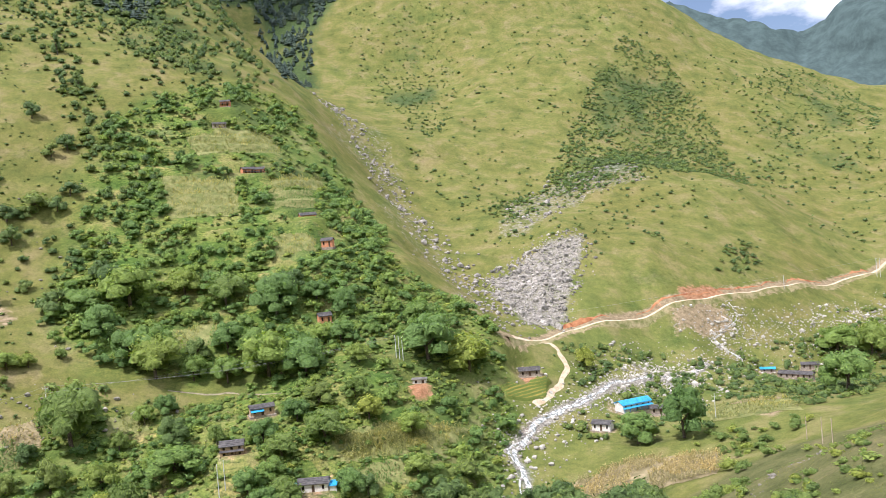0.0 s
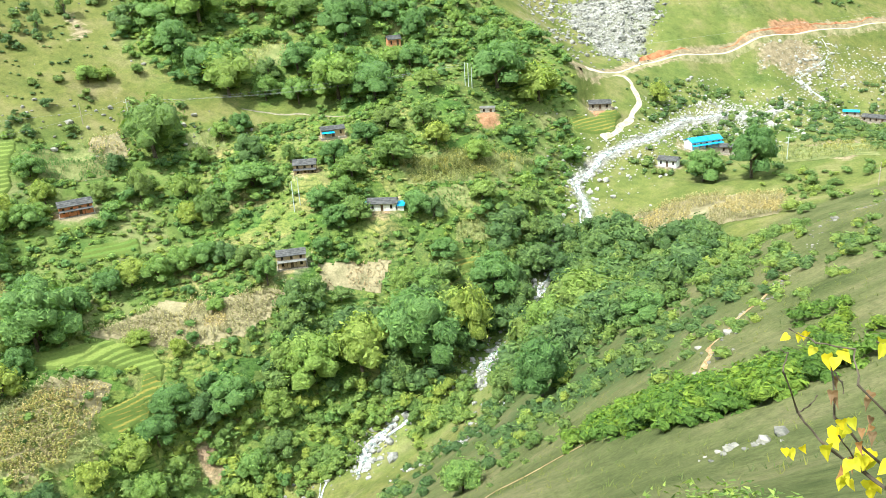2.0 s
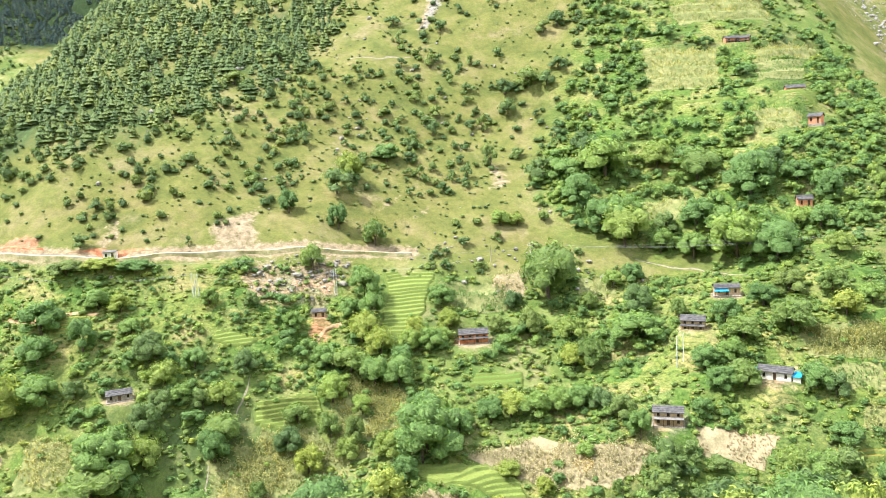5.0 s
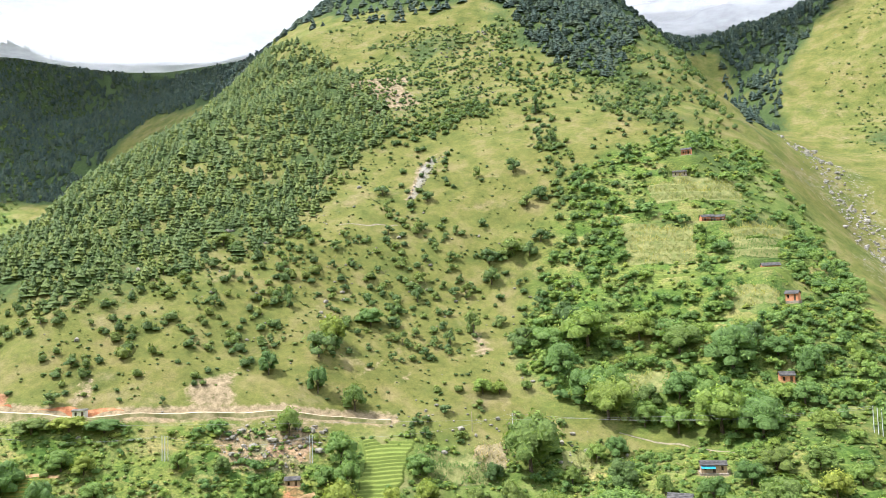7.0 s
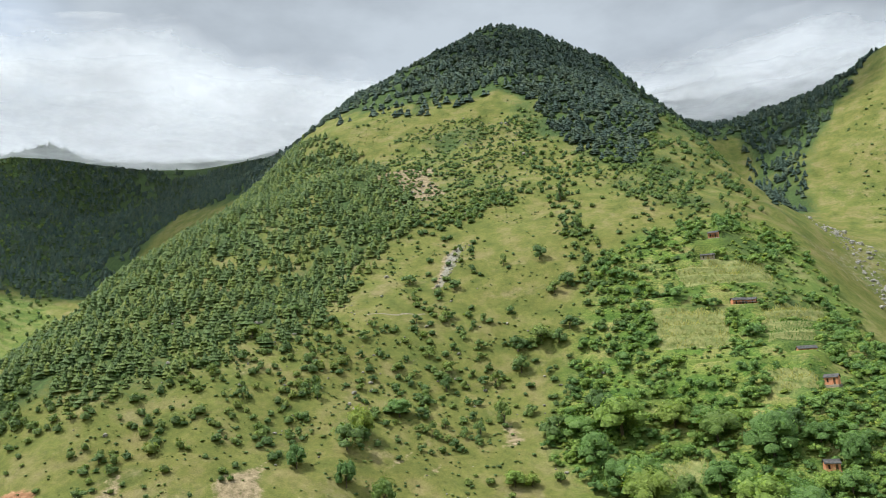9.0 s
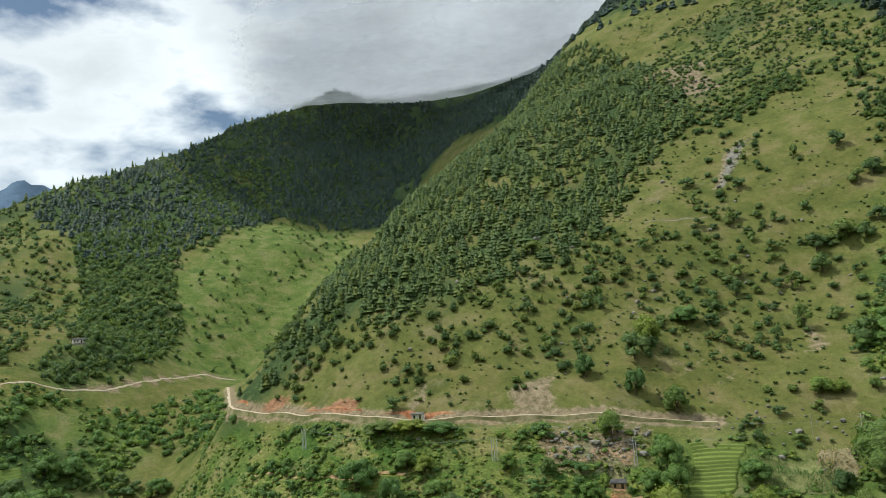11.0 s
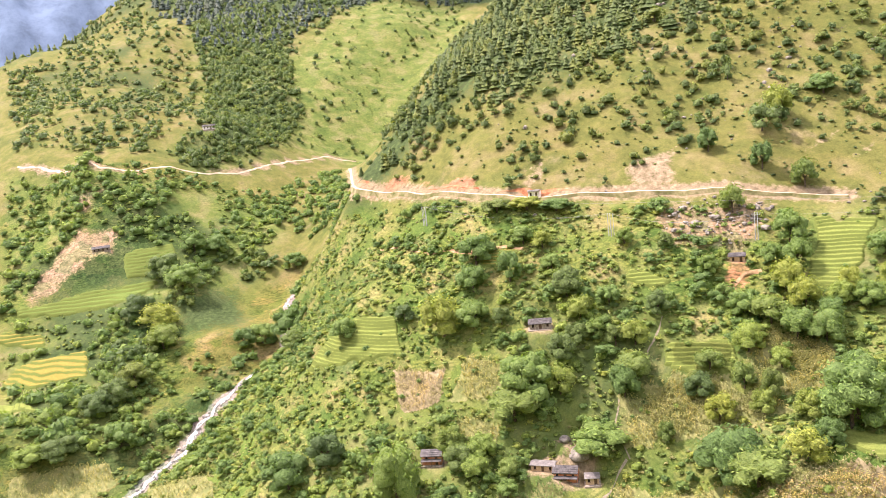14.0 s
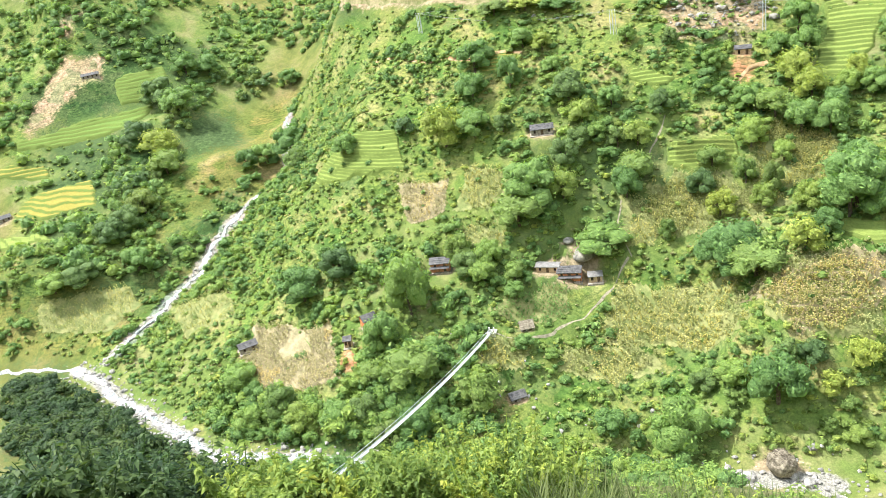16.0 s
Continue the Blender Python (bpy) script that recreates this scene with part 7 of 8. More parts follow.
plant("valley_bushes", FLATS, 560, -0.2, (1.2, 4.5), 2, M_SHRUB, "green bushes among stones on the valley floor", 217, slim=1.3, lone=0.2, category="bushes")
# western side valley and mountain
plant("west_grove", WEST_GROVE, 170, -0.3, (6, 11), 2, M_SHRUB, "dark-green forest below the mountain ridge", 270, slim=0.9, lone=0.4, scale=60)
plant("west_corner_wood", WEST_CORNER, 150, -0.3, (5, 10), 2, M_SHRUB, "dark-green trees at the foot of the far mountain", 271, slim=1.0, lone=0.4)
plant("west_forest", WEST_FOREST, 420, -0.5, (5, 11), 3, M_SHRUB, "dark dense forest in a mountain ravine", 218, slim=0.85, lone=0.7)
plant("west_high_forest", WEST_FOREST_UP, 100, -0.7, (8, 13), 1, M_HAZEPINE, "dark forest on the mountain under cloud", 219, conic=True, slim=0.85, lone=0.6, scale=90)
plant("west_mixed_wood", WEST_MIXED, 90, 0.1, (5, 10), 2, M_SHRUB, "patchy dark woodland on the far mountain", 220, slim=1.0, lone=0.3, scale=80, glades=True)
plant("west_low_wood", WEST_LOW, 200, 0.0, (4, 10), 3, M_LEAF, "dark-green trees between far terraces", 221, slim=1.1, lone=0.15, scale=60, glades=True)
plant("west_low_scrub", WEST_LOW, 170, -0.1, (1.5, 3.5), 2, M_BUSH, "green scrub on far terraces", 222, slim=1.5, lone=0.2, category="bushes", glades=True)
plant("west_bank_scrub", WEST_BANK, 300, -0.2, (2, 7), 4, M_LEAF, "trees and scrub above the side stream", 223, slim=1.2, lone=0.15, glades=True)
plant("west_gully_wood", WEST_GULLY, 230, -0.6, (5, 10), 4, M_SHRUB, "dark trees crowding a side gully", 235, slim=1.1, lone=0.5, glades=True)
plant("west_scatter", WEST_ALL, 190, 0.0, (2.5, 8), 3, M_LEAF, "scattered green trees on far meadows", 236, slim=1.1, lone=0.25, glades=True)
plant("west_scatter_scrub", WEST_ALL, 260, -0.1, (0.8, 2.4), 2, M_BUSH, "green scrub on far meadows", 237, slim=1.5, lone=0.2, category="bushes", glades=True)
plant("green_slope_scrub", GREEN_SLOPE, 240, -0.9, (0.5, 1.3), 1, M_BUSH, "low green scrub in rows on a steep meadow", 252, slim=2.0, lone=0.8, category="bushes")
plant("green_slope_trees", GREEN_SLOPE, 45, 0.0, (3, 8), 3, M_SHRUB, "a few dark trees on a steep meadow", 253, slim=1.0, lone=0.3)
plant("west_slope_trees", WEST_SLOPES, 90, -0.05, (4, 9), 2, M_SHRUB, "green trees spread over the far mountain", 254, slim=0.95, lone=0.3, scale=50, glades=True)
plant("right_hill_scrub", RIGHT_HILL, 170, -0.1, (1.5, 5), 2, M_SHRUB, "dark scrub on the far grassy flank", 255, slim=1.2, lone=0.3, category="bushes")
plant("road_shrubs", ROAD_SHRUBS, 420, -0.6, (2, 4.5), 4, M_SHRUB, "cluster of green shrubs above the road", 256, slim=1.2, lone=0.5, category="bushes")
plant("dry_weeds", LOW_WOOD, 700, -0.1, (0.5, 1.3), 1, MAIZE["half"][0], "yellowing weeds and crop stalks on terraces", 257, slim=1.6, lone=0.35, scale=24, category="weeds")
plant("roadside_shrubs", ROADSIDE, 330, -0.1, (1.2, 5), 4, M_SHRUB, "dark shrubs among stones below the road", 260, slim=1.2, lone=0.3, scale=22, category="bushes")
plant("west_channel_wood", WEST_CHANNEL, 420, -0.3, (3, 8), 3, M_LEAF, "green trees filling the stream hollow", 261, slim=1.1, lone=0.4, glades=True)
plant("west_bank_bushes", WEST_BANK, 520, -0.2, (0.8, 2.6), 2, M_BUSH, "green bushes above the side stream", 262, slim=1.4, lone=0.25, scale=18, category="bushes", glades=True)
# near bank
plant("near_bank_wood", NEAR_LEFT, 800, -0.9, (3.5, 8.5), 4, M_SHADELEAF, "dark-green bushes on the near bank, shade put into their colour", 224, slim=1.2, lone=0.8)
NEARFALL = [(-60, 180), (10, 190), (70, 220), (140, 300), (110, 320), (30, 250), (-30, 215), (-90, 170)]
plant("bank_bushes", NEARFALL, 260, -0.2, (2, 5), 4, M_BUSH, "green bushes on the grassy near bank", 225, slim=1.3, lone=0.3, category="bushes")
NEARGRASS = [(-10, 90), (40, 70), (110, 120), (150, 230), (100, 240), (40, 190), (-20, 150)]
plant("near_scrub", NEARGRASS, 110, 0.15, (0.8, 2.4), 4, M_BUSH, "small green bushes on the grassy near slope", 226, slim=1.6, lone=0.1, scale=22, category="bushes")
plant("west_shade_forest", SHADE_FOREST, 140, -0.7, (8, 13), 1, M_HAZEPINE, "dark forest in the shade of the cloud", 231, conic=True, slim=0.85, lone=0.7)
plant("back_valley_forest", BACK_VALLEY, 120, -0.7, (8, 13), 2, M_HAZEPINE, "dark forest at the head of the ravine", 232, conic=True, slim=0.85, lone=0.7)
plant("face_trees", FACE_DENSE, 95, -0.05, (3, 7.5), 4, M_SHRUB, "dark-green trees dotting the grassy mountainside", 233, slim=1.0, lone=0.3, scale=30)
lr = np.random.default_rng(41)
lq = np.vstack([along(RAVINE, 260, 7, lr), along(SCRUB_BAND, 220, 9, lr), along(ROCK_LINE, 60, 8, lr), along(GRASS_GULLY, 40, 6, lr)])
lh = lr.uniform(2.5, 6.5, len(lq))
thicket("ravine_scrub", lq, lh * 1.1, lh, 3, M_SHRUB, "dark scrub lining the mountainside ravines", 234, category="bushes")
nb = np.random.default_rng(43)
nq = along(NEAR_RIVER, 130, 4, nb)
nq = nq[np.hypot(nq[:, 0], nq[:, 1]) > 135]
nq = np.vstack([nq, along([(p[0] * 0.96, p[1] * 0.96) for p in RIVER_HIDE], 40, 2.5, nb)])
nh = nb.uniform(5, 10, len(nq))
thicket("near_river_trees", nq, nh * 1.1, nh, 5, M_LEAF, "green trees crowding the near river bank", 250)
hp = np.stack([nb.uniform(-1100, -140, 30000), nb.uniform(250, 1350, 30000)], 1)
hz = ground_many(hp[:, 0], hp[:, 1]) + 30 * lattice(hp[:, 0] / 42, hp[:, 1] / 42, 48)
hp = hp[hz > 322][:4200]
hh = nb.uniform(6, 11, len(hp))
thicket("high_forest", hp, hh * 1.1, hh, 1, M_HAZEPINE, "dark forest reaching up into the cloud", 251, conic=True)
sq = along(SPUR, 260, 11, nb)
sh = nb.uniform(6, 11, len(sq))
thicket("spur_pines", sq, sh * 0.7, sh, 3, M_PINE, "pines crowding the mountain spur", 258, True)
wq = along(WEST_CREST[:6], 520, 45, nb)
wh = nb.uniform(5, 10, len(wq))
thicket("crest_trees", wq, wh * 0.9, wh, 2, M_PINE, "green trees below the mountain skyline", 259)
# ridge-line trees that stand against the sky
ridge = np.array(dense([(p[0], p[1], 0) for p in WEST_CREST[:7]], 9.0))[:, :2]
ridge += np.random.default_rng(3).normal(0, 5, ridge.shape)
rh = np.random.default_rng(4).uniform(8, 17, len(ridge))
thicket("ridge_pines", ridge, rh * 0.5, rh, 3, M_PINE, "tall pines along the mountain skyline", 227, True)
# bright hedge beside the near path
hr = np.random.default_rng(8)
hq = np.vstack([along(HEDGE, 300, 1.9, hr), along(HEDGE[2:5], 90, 2.6, hr)])
hh = hr.uniform(1.8, 3.4, len(hq))
thicket("hedge", hq, hh * 1.5, hh, 4, M_HEDGEROW, "bright yellow-green leafy hedge beside the path", 228, category="hedge")


# ---- grass and plants close to the eye ----
def blades(name, xy, length, mat, label, seed, per=5, width=0.05, lean=0.5):
    rng = np.random.default_rng(seed)
    n = len(xy)
    z = ground_many(xy[:, 0], xy[:, 1])
    base = np.column_stack([xy, z])
    v = np.empty((n, per, 3, 3))
    for b in range(per):
        a = rng.uniform(0, 6.28, n)
        d = np.stack([np.cos(a), np.sin(a), np.zeros(n)], 1)
        s = np.stack([-np.sin(a), np.cos(a), np.zeros(n)], 1)
        h = length * rng.uniform(0.6, 1.3, n)
        root = base + d * 0.1 * length[:, None]
        tip = root + d * (h * lean)[:, None] + np.array([0, 0, 1.0]) * (h * 0.85)[:, None]
        wd = (width * h)[:, None]
        v[:, b, 0], v[:, b, 1], v[:, b, 2] = root - s * wd, root + s * wd, tip
    verts = v.reshape(-1, 3)
    me = add_mesh(name, verts, np.arange(len(verts)).reshape(-1, 3), mat)
    float_attr(me, "tint", np.repeat(lattice(xy[:, 0] / 6, xy[:, 1] / 6, seed) * 0.5 + 0.5, per * 3))
    return tagged(new(name, me), label, "grass", kind="stuff")


gr = np.random.default_rng(91)
GRASSY = [(-12, 60), (12, 40), (45, 50), (110, 110), (125, 200), (60, 190), (0, 130), (-20, 100)]
gq = points_in(GRASSY, 6000, gr)
blades("hillside_grass", gq, gr.uniform(0.25, 0.6, len(gq)), M_TURF, "long pale-green grass on the near hillside", 92, 3, 0.07, 0.9)


def leafy_stems(name, xy, size, mat, label, seed, stems=7, leaves=16, leaf=0.16, category="bushes"):
    """Shrubs of upright stems with long drooping leaves along them."""
    rng = np.random.default_rng(seed)
    quads, sticks = [], []
    tints = []
    for (x, y), s in zip(xy, size):
        z = ground(x, y) - 0.1
        tint = rng.random()
        for _ in range(stems):
            a, lean = rng.uniform(0, 6.28), rng.uniform(0.05, 0.45)
            d = np.array([math.cos(a) * lean, math.sin(a) * lean, 1.0])
            d /= np.linalg.norm(d)
            root = np.array([x, y, z]) + np.array([math.cos(a), math.sin(a), 0]) * rng.uniform(0, 0.35) * s
            ln = s * rng.uniform(0.6, 1.1)
            for k in range(leaves):
                u = 0.25 + 0.75 * (k + rng.random()) / leaves
                p = root + d * ln * u + np.array([0, 0, -0.12 * ln * lean * u * u])
                b = rng.uniform(0, 6.28)
                o = np.array([math.cos(b), math.sin(b), rng.uniform(-0.5, 0.45)])
                o /= np.linalg.norm(o)
                sd = np.cross(o, [0, 0, 1.0])
                sd /= np.linalg.norm(sd) + 1e-9
                L = leaf * rng.uniform(0.6, 1.3) * (1.15 - 0.5 * u)
                w = L * rng.uniform(0.16, 0.26)
                quads.append([p, p + o * L * 0.5 - sd * w + [0, 0, 0.08 * L], p + o * L - [0, 0, 0.3 * L], p + o * L * 0.5 + sd * w + [0, 0, 0.08 * L]])
                tints.append(tint)
            w = 0.012 + 0.006 * s
            e = root + d * ln
            sd = np.cross(d, rng.normal(0, 1, 3))
            sd /= np.linalg.norm(sd)
            quads.append([root - sd * w, root + sd * w, e + sd * w * 0.3, e - sd * w * 0.3])
            tints.append(0.3)
    v = np.array(quads).reshape(-1, 3)
    me = add_mesh(name, v, np.arange(len(v)).reshape(-1, 4), mat)
    float_attr(me, "tint", np.repeat(tints, 4))
    return tagged(new(name, me), label, category, kind="stuff")


# bushes that crowd the edge of the slope under the eye
def polar(az, d):
    return (d * math.sin(radians(az)), d * math.cos(radians(az)))


fr = np.random.default_rng(95)
BEAR = [-104, -97, -90, -85, -78, -69.5, -65.5, -64, -60, -53, -44, -30]
RIM = [-26.0, -27.5, -30.6, -33.2, -35.8, -35.8, -35.2, -33.4, -36.6, -38.8, -39.9, -40.2]


def rim_shrubs(count, az0, az1, near, far, slack):
    """Places on the slope's edge, and heights that bring their tops up to the rim."""
    az, d = fr.uniform(az0, az1, count), fr.uniform(near, far, count)
    q = np.stack([d * np.sin(np.radians(az)), d * np.cos(np.radians(az))], 1)
    tall = d * np.tan(np.radians(np.interp(az, BEAR, RIM) - fr.uniform(0, slack, count))) - ground_many(q[:, 0], q[:, 1])
    return q, np.clip(tall, 0.5, 3.4)


q, h = rim_shrubs(46, -88, -72, 12, 17, 3)
leafy_stems("slope_edge_shrubs", q, h, M_HEDGE, "tall lance-leaved green shrubs at the slope's edge", 96, 9, 30, 0.26)
q, h = rim_shrubs(60, -76, -55, 11.5, 16, 3.5)
leafy_stems("yellowing_shrubs", q, h, M_HEDGE, "yellow-green leafy shrubs at the slope's edge", 97, 9, 34, 0.20)
q, h = rim_shrubs(30, -66, -30, 11, 15, 2.5)
leafy_stems("low_edge_shrubs", q, h, M_BUSH, "low green shrubs at the slope's edge", 101, 8, 30, 0.15)
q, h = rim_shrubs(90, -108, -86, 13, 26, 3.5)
leafy_stems("shaded_edge_shrubs", q, h, M_SHADELEAF, "dark-green shrubs crowding the slope, shade put into their colour", 102, 6, 26, 0.30)
gq = np.array([polar(fr.uniform(-62, -28), fr.uniform(10.5, 14)) for _ in range(520)])
blades("tall_grass", gq, fr.uniform(0.4, 0.8, len(gq)), M_GRASS, "tall pale grass at the slope's edge", 98, 6, 0.02, 0.45)
naz, nd = fr.uniform(16.5, 30, 26), fr.uniform(4.6, 6.6, 26)
nq = np.stack([nd * np.sin(np.radians(naz)), nd * np.cos(np.radians(naz))], 1)
nh = np.clip(-nd * np.tan(np.radians(fr.uniform(31.8, 35, 26))) - ground_many(nq[:, 0], nq[:, 1]), 0.3, 2.2)
thicket("near_shrubs", nq, np.maximum(nh, 0.6), nh * 0.85, 6, M_BUSH, "small-leaved green shrubs close on the slope", 99, category="bushes")


# ---- the spindly plant with yellow leaves beside the eye ----
def yellow_plant(az, d, low):
    """A bare twiggy sapling with large heart-shaped yellow leaves; low: height of its fork over the soil."""
    rng = random.Random(12)
    x, y = polar(az, d)
    base = ground(x, y) - 0.05
    lift = low - base
    top = thing("yellow_leaved_sapling", "spindly sapling with large yellowed heart-shaped leaves", "plant", x, y, base, -radians(az))

    def at(u, w):
        return Vector((u, rng.uniform(-0.10, 0.10), lift + w))

    def branch(name, pts, r0, r1):
        def build(bm):
            line = []
            for a, b in zip(pts, pts[1:]):
                for k in range(4):
                    line.append(a.lerp(b, k / 4) + Vector([rng.uniform(-0.006, 0.006) for _ in range(3)]))
            line.append(pts[-1])
            line[0] = pts[0]
            rings = []
            for i, p in enumerate(line):
                f = (line[min(i + 1, len(line) - 1)] - line[max(i - 1, 0)]).normalized()
                s = f.cross(Vector((0.3, 1, 0.2))).normalized()
                o = f.cross(s)
                r = r0 + (r1 - r0) * i / (len(line) - 1) + (0.0025 if i % 4 == 0 and i else 0)
                rings.append([bm.verts.new(p + (s * math.cos(a) + o * math.sin(a)) * r) for a in (0, 1.05, 2.1, 3.14, 4.19, 5.24)])
            for m, n in zip(rings, rings[1:]):
                for k in range(6):
                    bm.faces.new((m[k], m[(k + 1) % 6], n[(k + 1) % 6], n[k]))
            bm.faces.new(rings[-1])
        part(name, build, M_BARK, top, "thin brown knotty wood" if name == "stem" else "")
        return pts

    shape = [(0, 0), (0.30, -0.12), (0.52, 0.12), (0.45, 0.5), (0.2, 0.85), (0, 1.1), (-0.2, 0.85), (-0.45, 0.5), (-0.52, 0.12), (-0.30, -0.12)]

    def leaf(at_point, s, mat, curl):
        turn = Euler((rng.uniform(-2.1, -1.0), rng.uniform(-0.5, 0.5), rng.uniform(-0.8, 0.8)))

        def build(bm):
            def bent(u, v):
                p = Vector((u * s * (1 - 0.5 * curl * v), v * s, 0.2 * s * abs(u) - (0.25 + curl) * s * v * v))
                p.rotate(turn)
                return bm.verts.new(at_point + p)
            vs = [bent(u, v) for u, v in shape]
            mid = bent(0, 0.42)
            for i in range(10):
                bm.faces.new((mid, vs[i], vs[(i + 1) % 10]))
        part("leaf", build, mat, top, "" if mat is M_YELLOW else "brown withered leaf")

    stem = branch("stem", [Vector((0.02, 0, 0)), at(0.0, 0.02), at(-0.04, 0.38), at(-0.01, 0.69), at(0.02, 0.84)], 0.013, 0.005)
    dead = branch("twig", [stem[1], at(-0.31, 0.16), at(-0.45, 0.31), at(-0.52, 0.58)], 0.008, 0.003)
    mid = branch("twig", [stem[1].lerp(stem[2], 0.2), at(-0.28, 0.38), at(-0.33, 0.58), at(-0.32, 0.66)], 0.007, 0.003)
    left = branch("twig", [stem[2], at(-0.20, 0.55), at(-0.25, 0.68), at(-0.40, 0.72), at(-0.53, 0.76)], 0.006, 0.002)
    right = branch("twig", [stem[1].lerp(stem[2], 0.3), at(0.15, 0.18), at(0.30, 0.22)], 0.007, 0.003)
    low_l = branch("twig", [stem[1], at(-0.16, 0.10), at(-0.26, 0.24)], 0.007, 0.003)
    low_r = branch("twig", [stem[1], at(0.10, 0.05), at(0.24, 0.08)], 0.006, 0.003)
    for b0, u, w in ((stem[3], 0.12, 0.80), (stem[3], 0.10, 0.70), (stem[3], -0.16, 0.76), (stem[3], -0.08, 0.78), (stem[2], 0.03, 0.46), (stem[2], -0.12, 0.44), (dead[3], -0.56, 0.64), (dead[2], -0.38, 0.40), (mid[2], -0.26, 0.50)):
        branch("twig", [b0, at((b0.x + u) / 2 + 0.02, (b0.z - lift + w) / 2 + 0.02), at(u, w)], 0.004, 0.0018)
    # clusters of leaves: place, how many, size
    for u, w, n, s in ((-0.53, 0.76, 1, 0.06), (-0.46, 0.74, 2, 0.055), (-0.43, 0.68, 1, 0.06), (-0.32, 0.68, 3, 0.085), (-0.16, 0.74, 2, 0.085), (-0.10, 0.80, 2, 0.05), (-0.03, 0.78, 2, 0.085), (-0.07, 0.64, 2, 0.05), (0.02, 0.50, 3, 0.055), (-0.24, 0.36, 3, 0.08), (-0.27, 0.22, 4, 0.09), (-0.17, 0.20, 4, 0.075), (-0.12, 0.15, 3, 0.07), (-0.03, 0.24, 3, 0.095), (0.01, 0.19, 2, 0.06), (-0.48, 0.15, 2, 0.06), (-0.40, 0.12, 1, 0.05), (0.22, 0.24, 2, 0.07), (0.28, 0.17, 3, 0.075), (0.25, 0.06, 4, 0.08), (0.12, 0.03, 3, 0.07), (-0.10, 0.03, 3, 0.075), (-0.2, 0.0, 3, 0.07)):
        for _ in range(n):
            leaf(at(u + rng.uniform(-0.03, 0.03), w + rng.uniform(-0.02, 0.03)), s * rng.uniform(0.62, 0.95), M_YELLOW, rng.uniform(0, 0.4))
    for u, w, n in ((-0.29, 0.54, 3), (-0.16, 0.50, 2), (-0.12, 0.36, 3), (-0.16, 0.30, 2), (0.08, 0.72, 3), (0.06, 0.66, 2), (-0.2, 0.1, 2)):
        for _ in range(n):
            leaf(at(u + rng.uniform(-0.02, 0.02), w + rng.uniform(-0.02, 0.02)), rng.uniform(0.03, 0.05), M_BROWNLEAF, 0.9)
    return top


yellow_plant(27.4, 3.7, -2.53)


def brush_stack(cx, cy, w, floor):
    """A heap of dry brush: a rounded core bristling with sticks."""
    rng = random.Random(31)
    top = thing("brush_stack", "grey-brown stack of dry brush on the grassy bank", "brush stack", cx, cy, floor)

    def core(bm):
        bmesh.ops.create_icosphere(bm, subdivisions=3, radius=0.5)
        for v in bm.verts:
            k = rng.uniform(0.9, 1.08)
            v.co = Vector((v.co.x * w * 0.8 * k, v.co.y * w * 0.7 * k, (v.co.z * 0.85 + 0.33) * w * 0.85 * k))
    part("core", core, M_THATCH, top)

    def sticks(bm):
        for _ in range(280):
            a, e = rng.uniform(0, 6.28), rng.uniform(0.0, 1.4)
            d = Vector((math.cos(a) * math.cos(e) * 0.8, math.sin(a) * math.cos(e) * 0.7, math.sin(e) * 0.75)) * w * 0.5
            o = d + Vector((0, 0, 0.25 * w))
            side = Vector((rng.uniform(-1, 1), rng.uniform(-1, 1), rng.uniform(-0.2, 1.2))).normalized()
            tube(bm, o - side * 0.1 * w, o + side * rng.uniform(0.08, 0.18) * w, 0.035, 0.015, 4)
    tagged(part("twigs", sticks, M_BARK, top, "dry grey twigs"), "dry grey twigs", kind="stuff")


def boulder(cx, cy, w, floor, seed):
    """A great weathered rock, flat-bottomed and domed."""
    rng = random.Random(seed)
    bm = bmesh.new()
    bmesh.ops.create_icosphere(bm, subdivisions=3, radius=0.5)
    lumps = [(Vector((rng.uniform(-1, 1), rng.uniform(-1, 1), rng.uniform(-0.4, 1))).normalized(), rng.uniform(0.06, 0.22)) for _ in range(9)]
    for v in bm.verts:
        n = v.co.normalized()
        k = 1 + sum(a * max(0, n.dot(d) - 0.55) for d, a in lumps) * 2 - 0.12 * max(0, -n.z) + rng.uniform(-0.015, 0.015)
        v.co = Vector((v.co.x * w * 1.05 * k, v.co.y * w * 0.9 * k, (v.co.z * 0.62 + 0.12) * w * k))
    me = bpy.data.meshes.new("boulder")
    bm.to_mesh(me)
    bm.free()
    me.materials.append(M_DARKROCK)
    ob = new("boulder", me)
    ob.matrix_world = Matrix.Translation((cx, cy, floor)) @ Matrix.Rotation(rng.uniform(0, 6.28), 4, "Z")
    return tagged(ob, "great grey weathered boulder beside the farm", "boulder")


for style, sx0, sy0, sw, sd, sf in SITES:
    if style == "boulder":
        boulder(sx0, sy0, sw, sf, int(sw * 10))
    if style == "grass_hut":
        brush_stack(sx0, sy0, sw, sf)


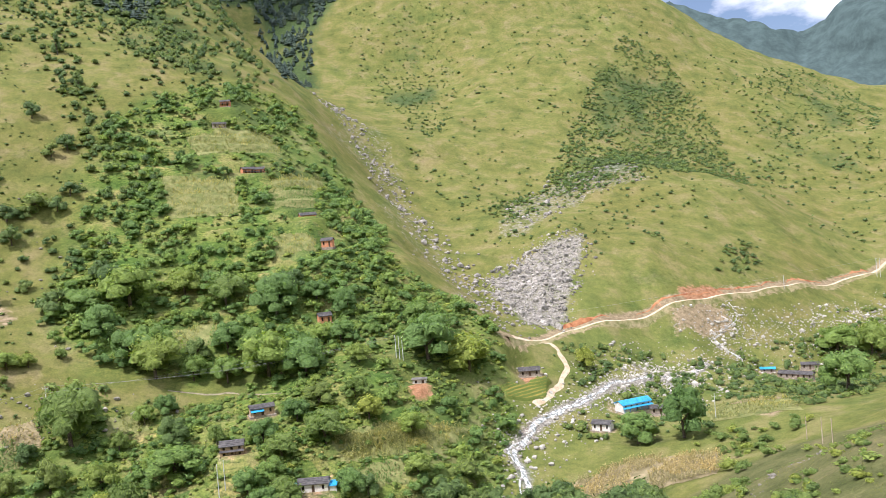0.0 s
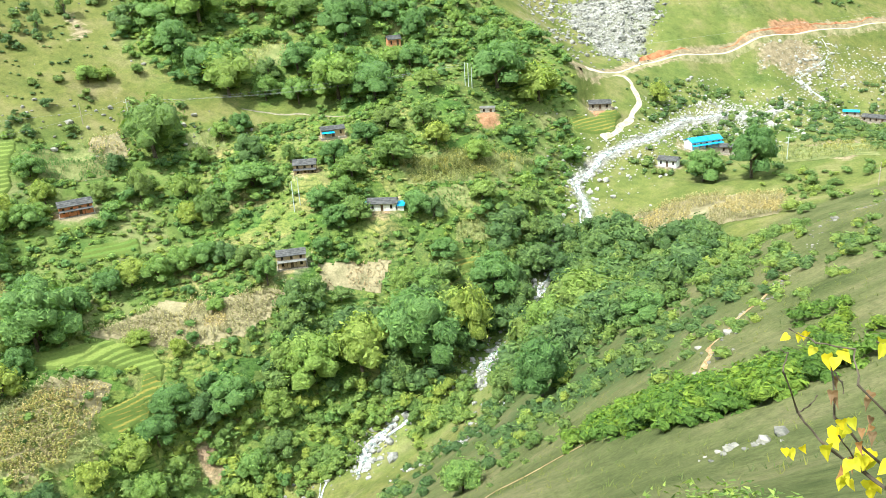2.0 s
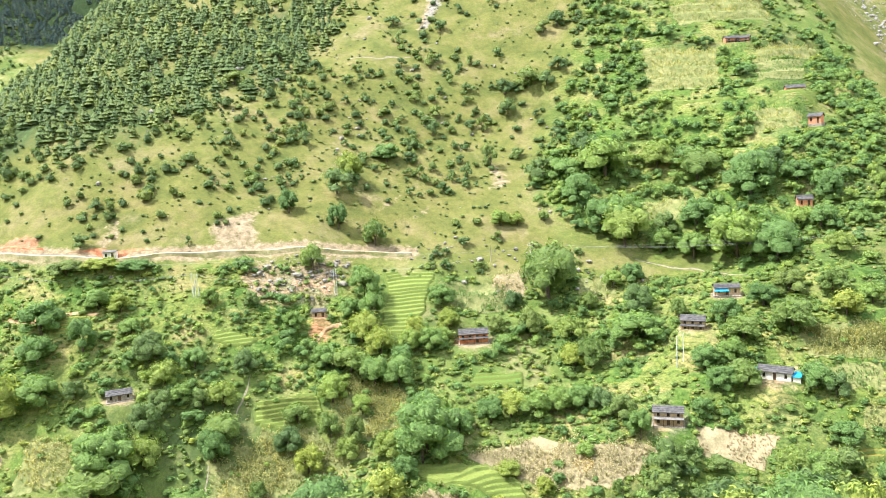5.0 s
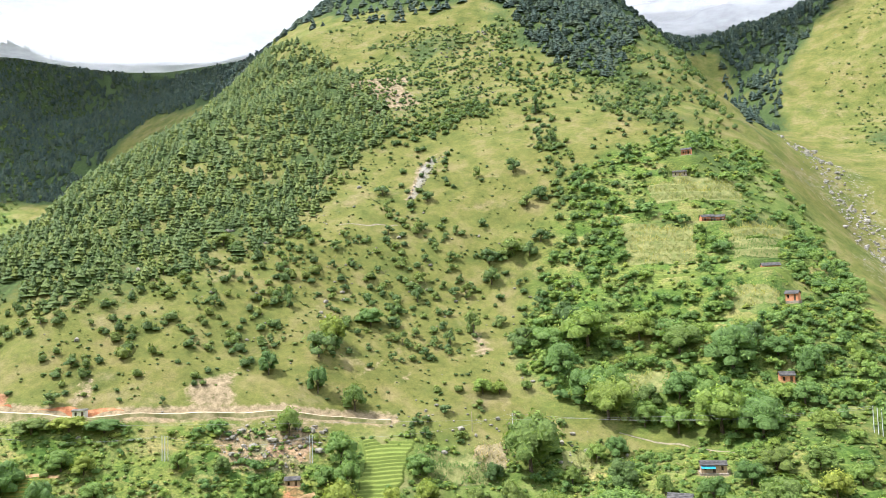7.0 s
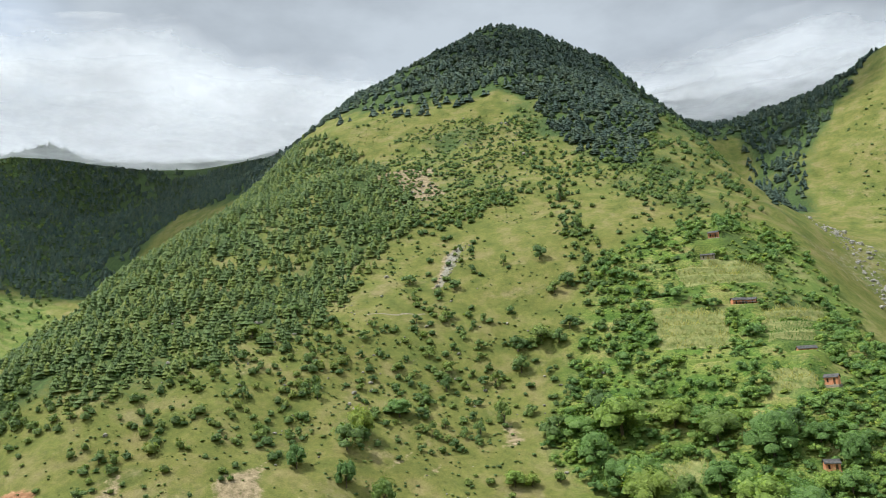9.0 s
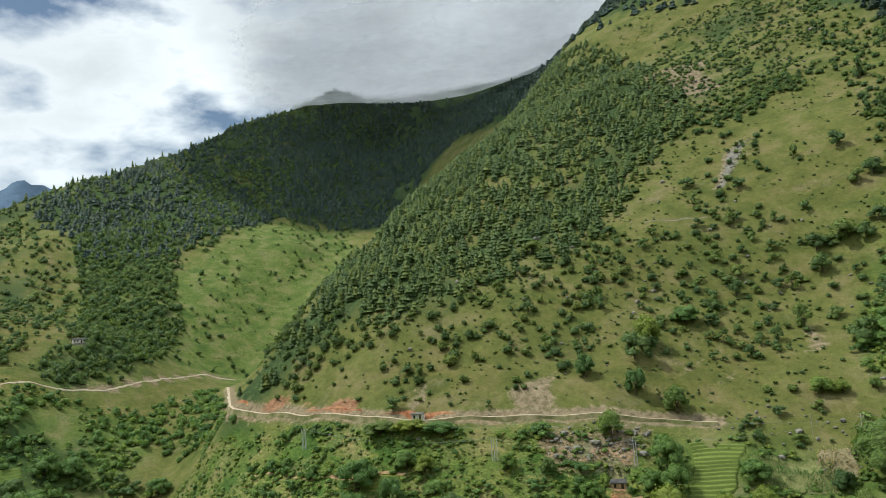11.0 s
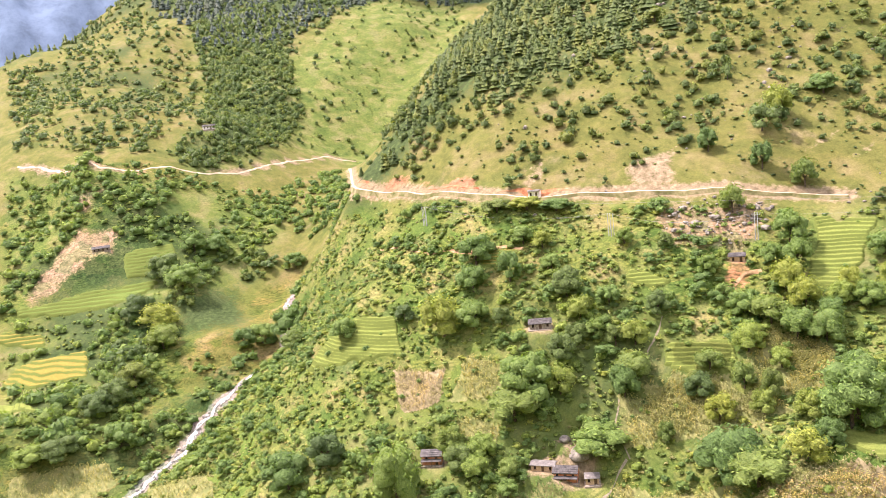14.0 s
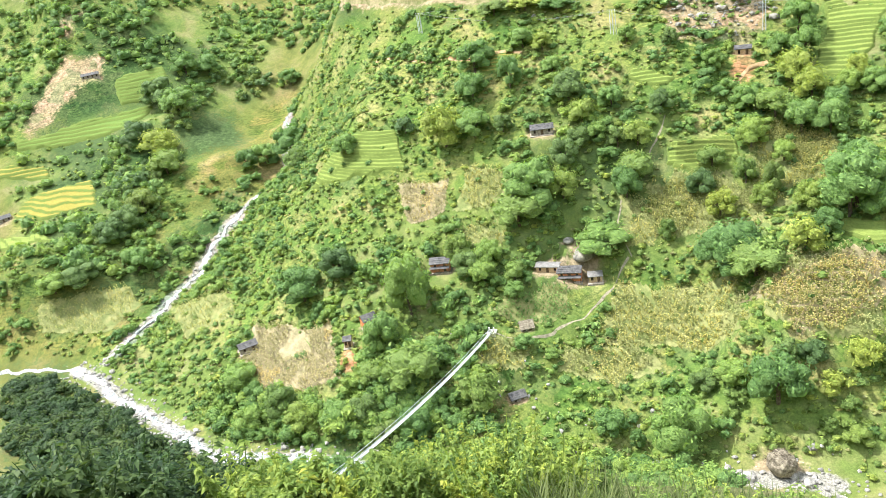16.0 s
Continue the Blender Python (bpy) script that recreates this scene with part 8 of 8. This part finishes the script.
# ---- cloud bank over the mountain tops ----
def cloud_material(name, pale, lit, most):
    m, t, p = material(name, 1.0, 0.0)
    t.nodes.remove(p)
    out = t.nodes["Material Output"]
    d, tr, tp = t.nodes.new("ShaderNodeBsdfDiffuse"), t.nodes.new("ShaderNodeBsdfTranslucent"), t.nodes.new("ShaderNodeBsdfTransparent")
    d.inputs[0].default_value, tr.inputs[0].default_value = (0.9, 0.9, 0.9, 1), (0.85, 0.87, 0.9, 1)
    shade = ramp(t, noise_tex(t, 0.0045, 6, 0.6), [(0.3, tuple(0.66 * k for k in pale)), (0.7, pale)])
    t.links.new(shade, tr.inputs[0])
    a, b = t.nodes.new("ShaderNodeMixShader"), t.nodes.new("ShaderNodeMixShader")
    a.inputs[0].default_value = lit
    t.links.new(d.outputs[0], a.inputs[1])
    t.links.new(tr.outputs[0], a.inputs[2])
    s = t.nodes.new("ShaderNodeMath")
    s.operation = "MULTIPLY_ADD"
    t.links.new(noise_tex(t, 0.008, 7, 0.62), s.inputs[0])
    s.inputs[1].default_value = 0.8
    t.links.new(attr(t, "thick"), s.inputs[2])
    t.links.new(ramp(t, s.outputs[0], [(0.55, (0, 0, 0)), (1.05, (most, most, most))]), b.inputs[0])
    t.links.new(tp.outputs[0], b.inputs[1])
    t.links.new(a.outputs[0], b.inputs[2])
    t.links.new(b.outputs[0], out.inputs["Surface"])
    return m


CLOUD = [(-1640, 640), (-1480, 560), (-1250, 470), (-1080, 500), (-900, 650), (-860, 860), (-760, 1010), (-640, 1150), (-480, 1230), (-370, 1230), (-270, 1180), (-150, 1220), (20, 1330), (160, 1400), (300, 2400), (-2200, 2400), (-1900, 1100)]
cx, cy = np.meshgrid(np.arange(-2800, 400, 50.0), np.arange(-50, 2500, 50.0), indexing="ij")
hit = inside(cx.ravel(), cy.ravel(), CLOUD).reshape(cx.shape)
edge = from_line(cx, cy, CLOUD + CLOUD[:1])
ids = np.arange(cx.size).reshape(cx.shape)
cf = np.stack([ids[:-1, :-1], ids[1:, :-1], ids[1:, 1:], ids[:-1, 1:]], -1).reshape(-1, 4)
cloud_mat = cloud_material("cloud", (0.97, 0.975, 0.985), 0.97, 0.68)
# unseen sheet at 1400 m, added so its shadow darkens the mountains
shade_sheet_mat = cloud_material("cloud_shade_sheet", (0.80, 0.82, 0.86), 0.9, 0.9)
SHADE_SHEET = [(-1850, 350), (-1560, 160), (-1390, 180), (-1300, 310), (-1030, 540), (-820, 680), (-710, 650), (-640, 640), (-580, 730), (-550, 820), (-380, 940), (-240, 1060), (-160, 1310), (-390, 1590), (-1150, 1730), (-1880, 1240), (-2150, 590)]
sheet_hit = inside(cx.ravel(), cy.ravel(), SHADE_SHEET).reshape(cx.shape)
sheet_edge = from_line(cx, cy, SHADE_SHEET + SHADE_SHEET[:1])
cloud = thing("cloud_bank", "low grey-white cloud bank on the mountain tops, plus an unseen high shading sheet", "cloud", -900, 1400, 500)
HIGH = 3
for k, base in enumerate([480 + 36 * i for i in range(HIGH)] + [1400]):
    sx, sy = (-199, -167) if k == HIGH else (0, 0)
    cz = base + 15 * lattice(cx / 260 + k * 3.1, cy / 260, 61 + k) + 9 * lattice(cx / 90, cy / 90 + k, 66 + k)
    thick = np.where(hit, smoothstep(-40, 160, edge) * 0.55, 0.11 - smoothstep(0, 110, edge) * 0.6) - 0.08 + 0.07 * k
    # the last layer is the out-of-view sheet that casts the shade
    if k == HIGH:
        thick = np.where(sheet_hit, 0.35 + smoothstep(0, 90, sheet_edge), 0.35 - smoothstep(0, 60, sheet_edge))
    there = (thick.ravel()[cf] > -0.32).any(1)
    cm = add_mesh("layer", np.stack([cx + sx + 900, cy + sy - 1400, cz - 500], -1).reshape(-1, 3), cf[there], shade_sheet_mat if k == HIGH else cloud_mat, True)
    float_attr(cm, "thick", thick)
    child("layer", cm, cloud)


# ---- far mountains ----
def far_range(az0, az1, dist, heights, colour, seed, label, depth=900, jag=1.0, grain=0.010):
    """A far wooded range, its haze painted as blue colour and a faint glow."""
    m, t, p = material("hazed_far_slopes", 1.0, 0.0)
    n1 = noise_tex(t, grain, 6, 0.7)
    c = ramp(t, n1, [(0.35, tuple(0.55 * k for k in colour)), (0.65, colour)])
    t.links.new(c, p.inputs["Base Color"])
    # emission imitates the bright haze lying before the slopes
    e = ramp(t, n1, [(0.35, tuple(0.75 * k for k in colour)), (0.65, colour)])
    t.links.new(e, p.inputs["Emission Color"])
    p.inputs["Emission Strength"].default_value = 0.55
    n, rows = 160, 14
    az = np.radians(np.linspace(az0, az1, n))
    prof = np.interp(np.linspace(0, 1, n), np.linspace(0, 1, len(heights)), heights)
    s = np.linspace(0, n / 9, n)
    prof = prof + jag * dist * 0.010 * lattice(s, s * 0, seed) + jag * dist * 0.005 * lattice(s * 3, s * 0, seed + 1) + jag * dist * 0.0025 * lattice(s * 9, s * 0, seed + 2)
    v = []
    for r in range(rows):
        u = r / (rows - 1)
        dd = dist + depth * u + 0.1 * depth * lattice(s * 1.5, s * 0 + r * 0.7, seed + 5)
        v.append(np.stack([np.sin(az) * dd, np.cos(az) * dd, -300 + (prof * (1 + depth * u / dist) + 300) * u ** 0.8], 1))
    v = np.stack(v, 1).reshape(-1, 3)
    g = np.arange(n * rows).reshape(n, rows)
    f = np.stack([g[:-1, :-1], g[1:, :-1], g[1:, 1:], g[:-1, 1:]], -1).reshape(-1, 4)
    return tagged(new("far_mountains", add_mesh("far_mountains", v, f, m, True)), label, "mountains", kind="structure")


def rise(dist, *degrees):
    return [dist * math.tan(radians(k)) for k in degrees]


# colours hold the haze of distance; the dark wall's, cloud shade too
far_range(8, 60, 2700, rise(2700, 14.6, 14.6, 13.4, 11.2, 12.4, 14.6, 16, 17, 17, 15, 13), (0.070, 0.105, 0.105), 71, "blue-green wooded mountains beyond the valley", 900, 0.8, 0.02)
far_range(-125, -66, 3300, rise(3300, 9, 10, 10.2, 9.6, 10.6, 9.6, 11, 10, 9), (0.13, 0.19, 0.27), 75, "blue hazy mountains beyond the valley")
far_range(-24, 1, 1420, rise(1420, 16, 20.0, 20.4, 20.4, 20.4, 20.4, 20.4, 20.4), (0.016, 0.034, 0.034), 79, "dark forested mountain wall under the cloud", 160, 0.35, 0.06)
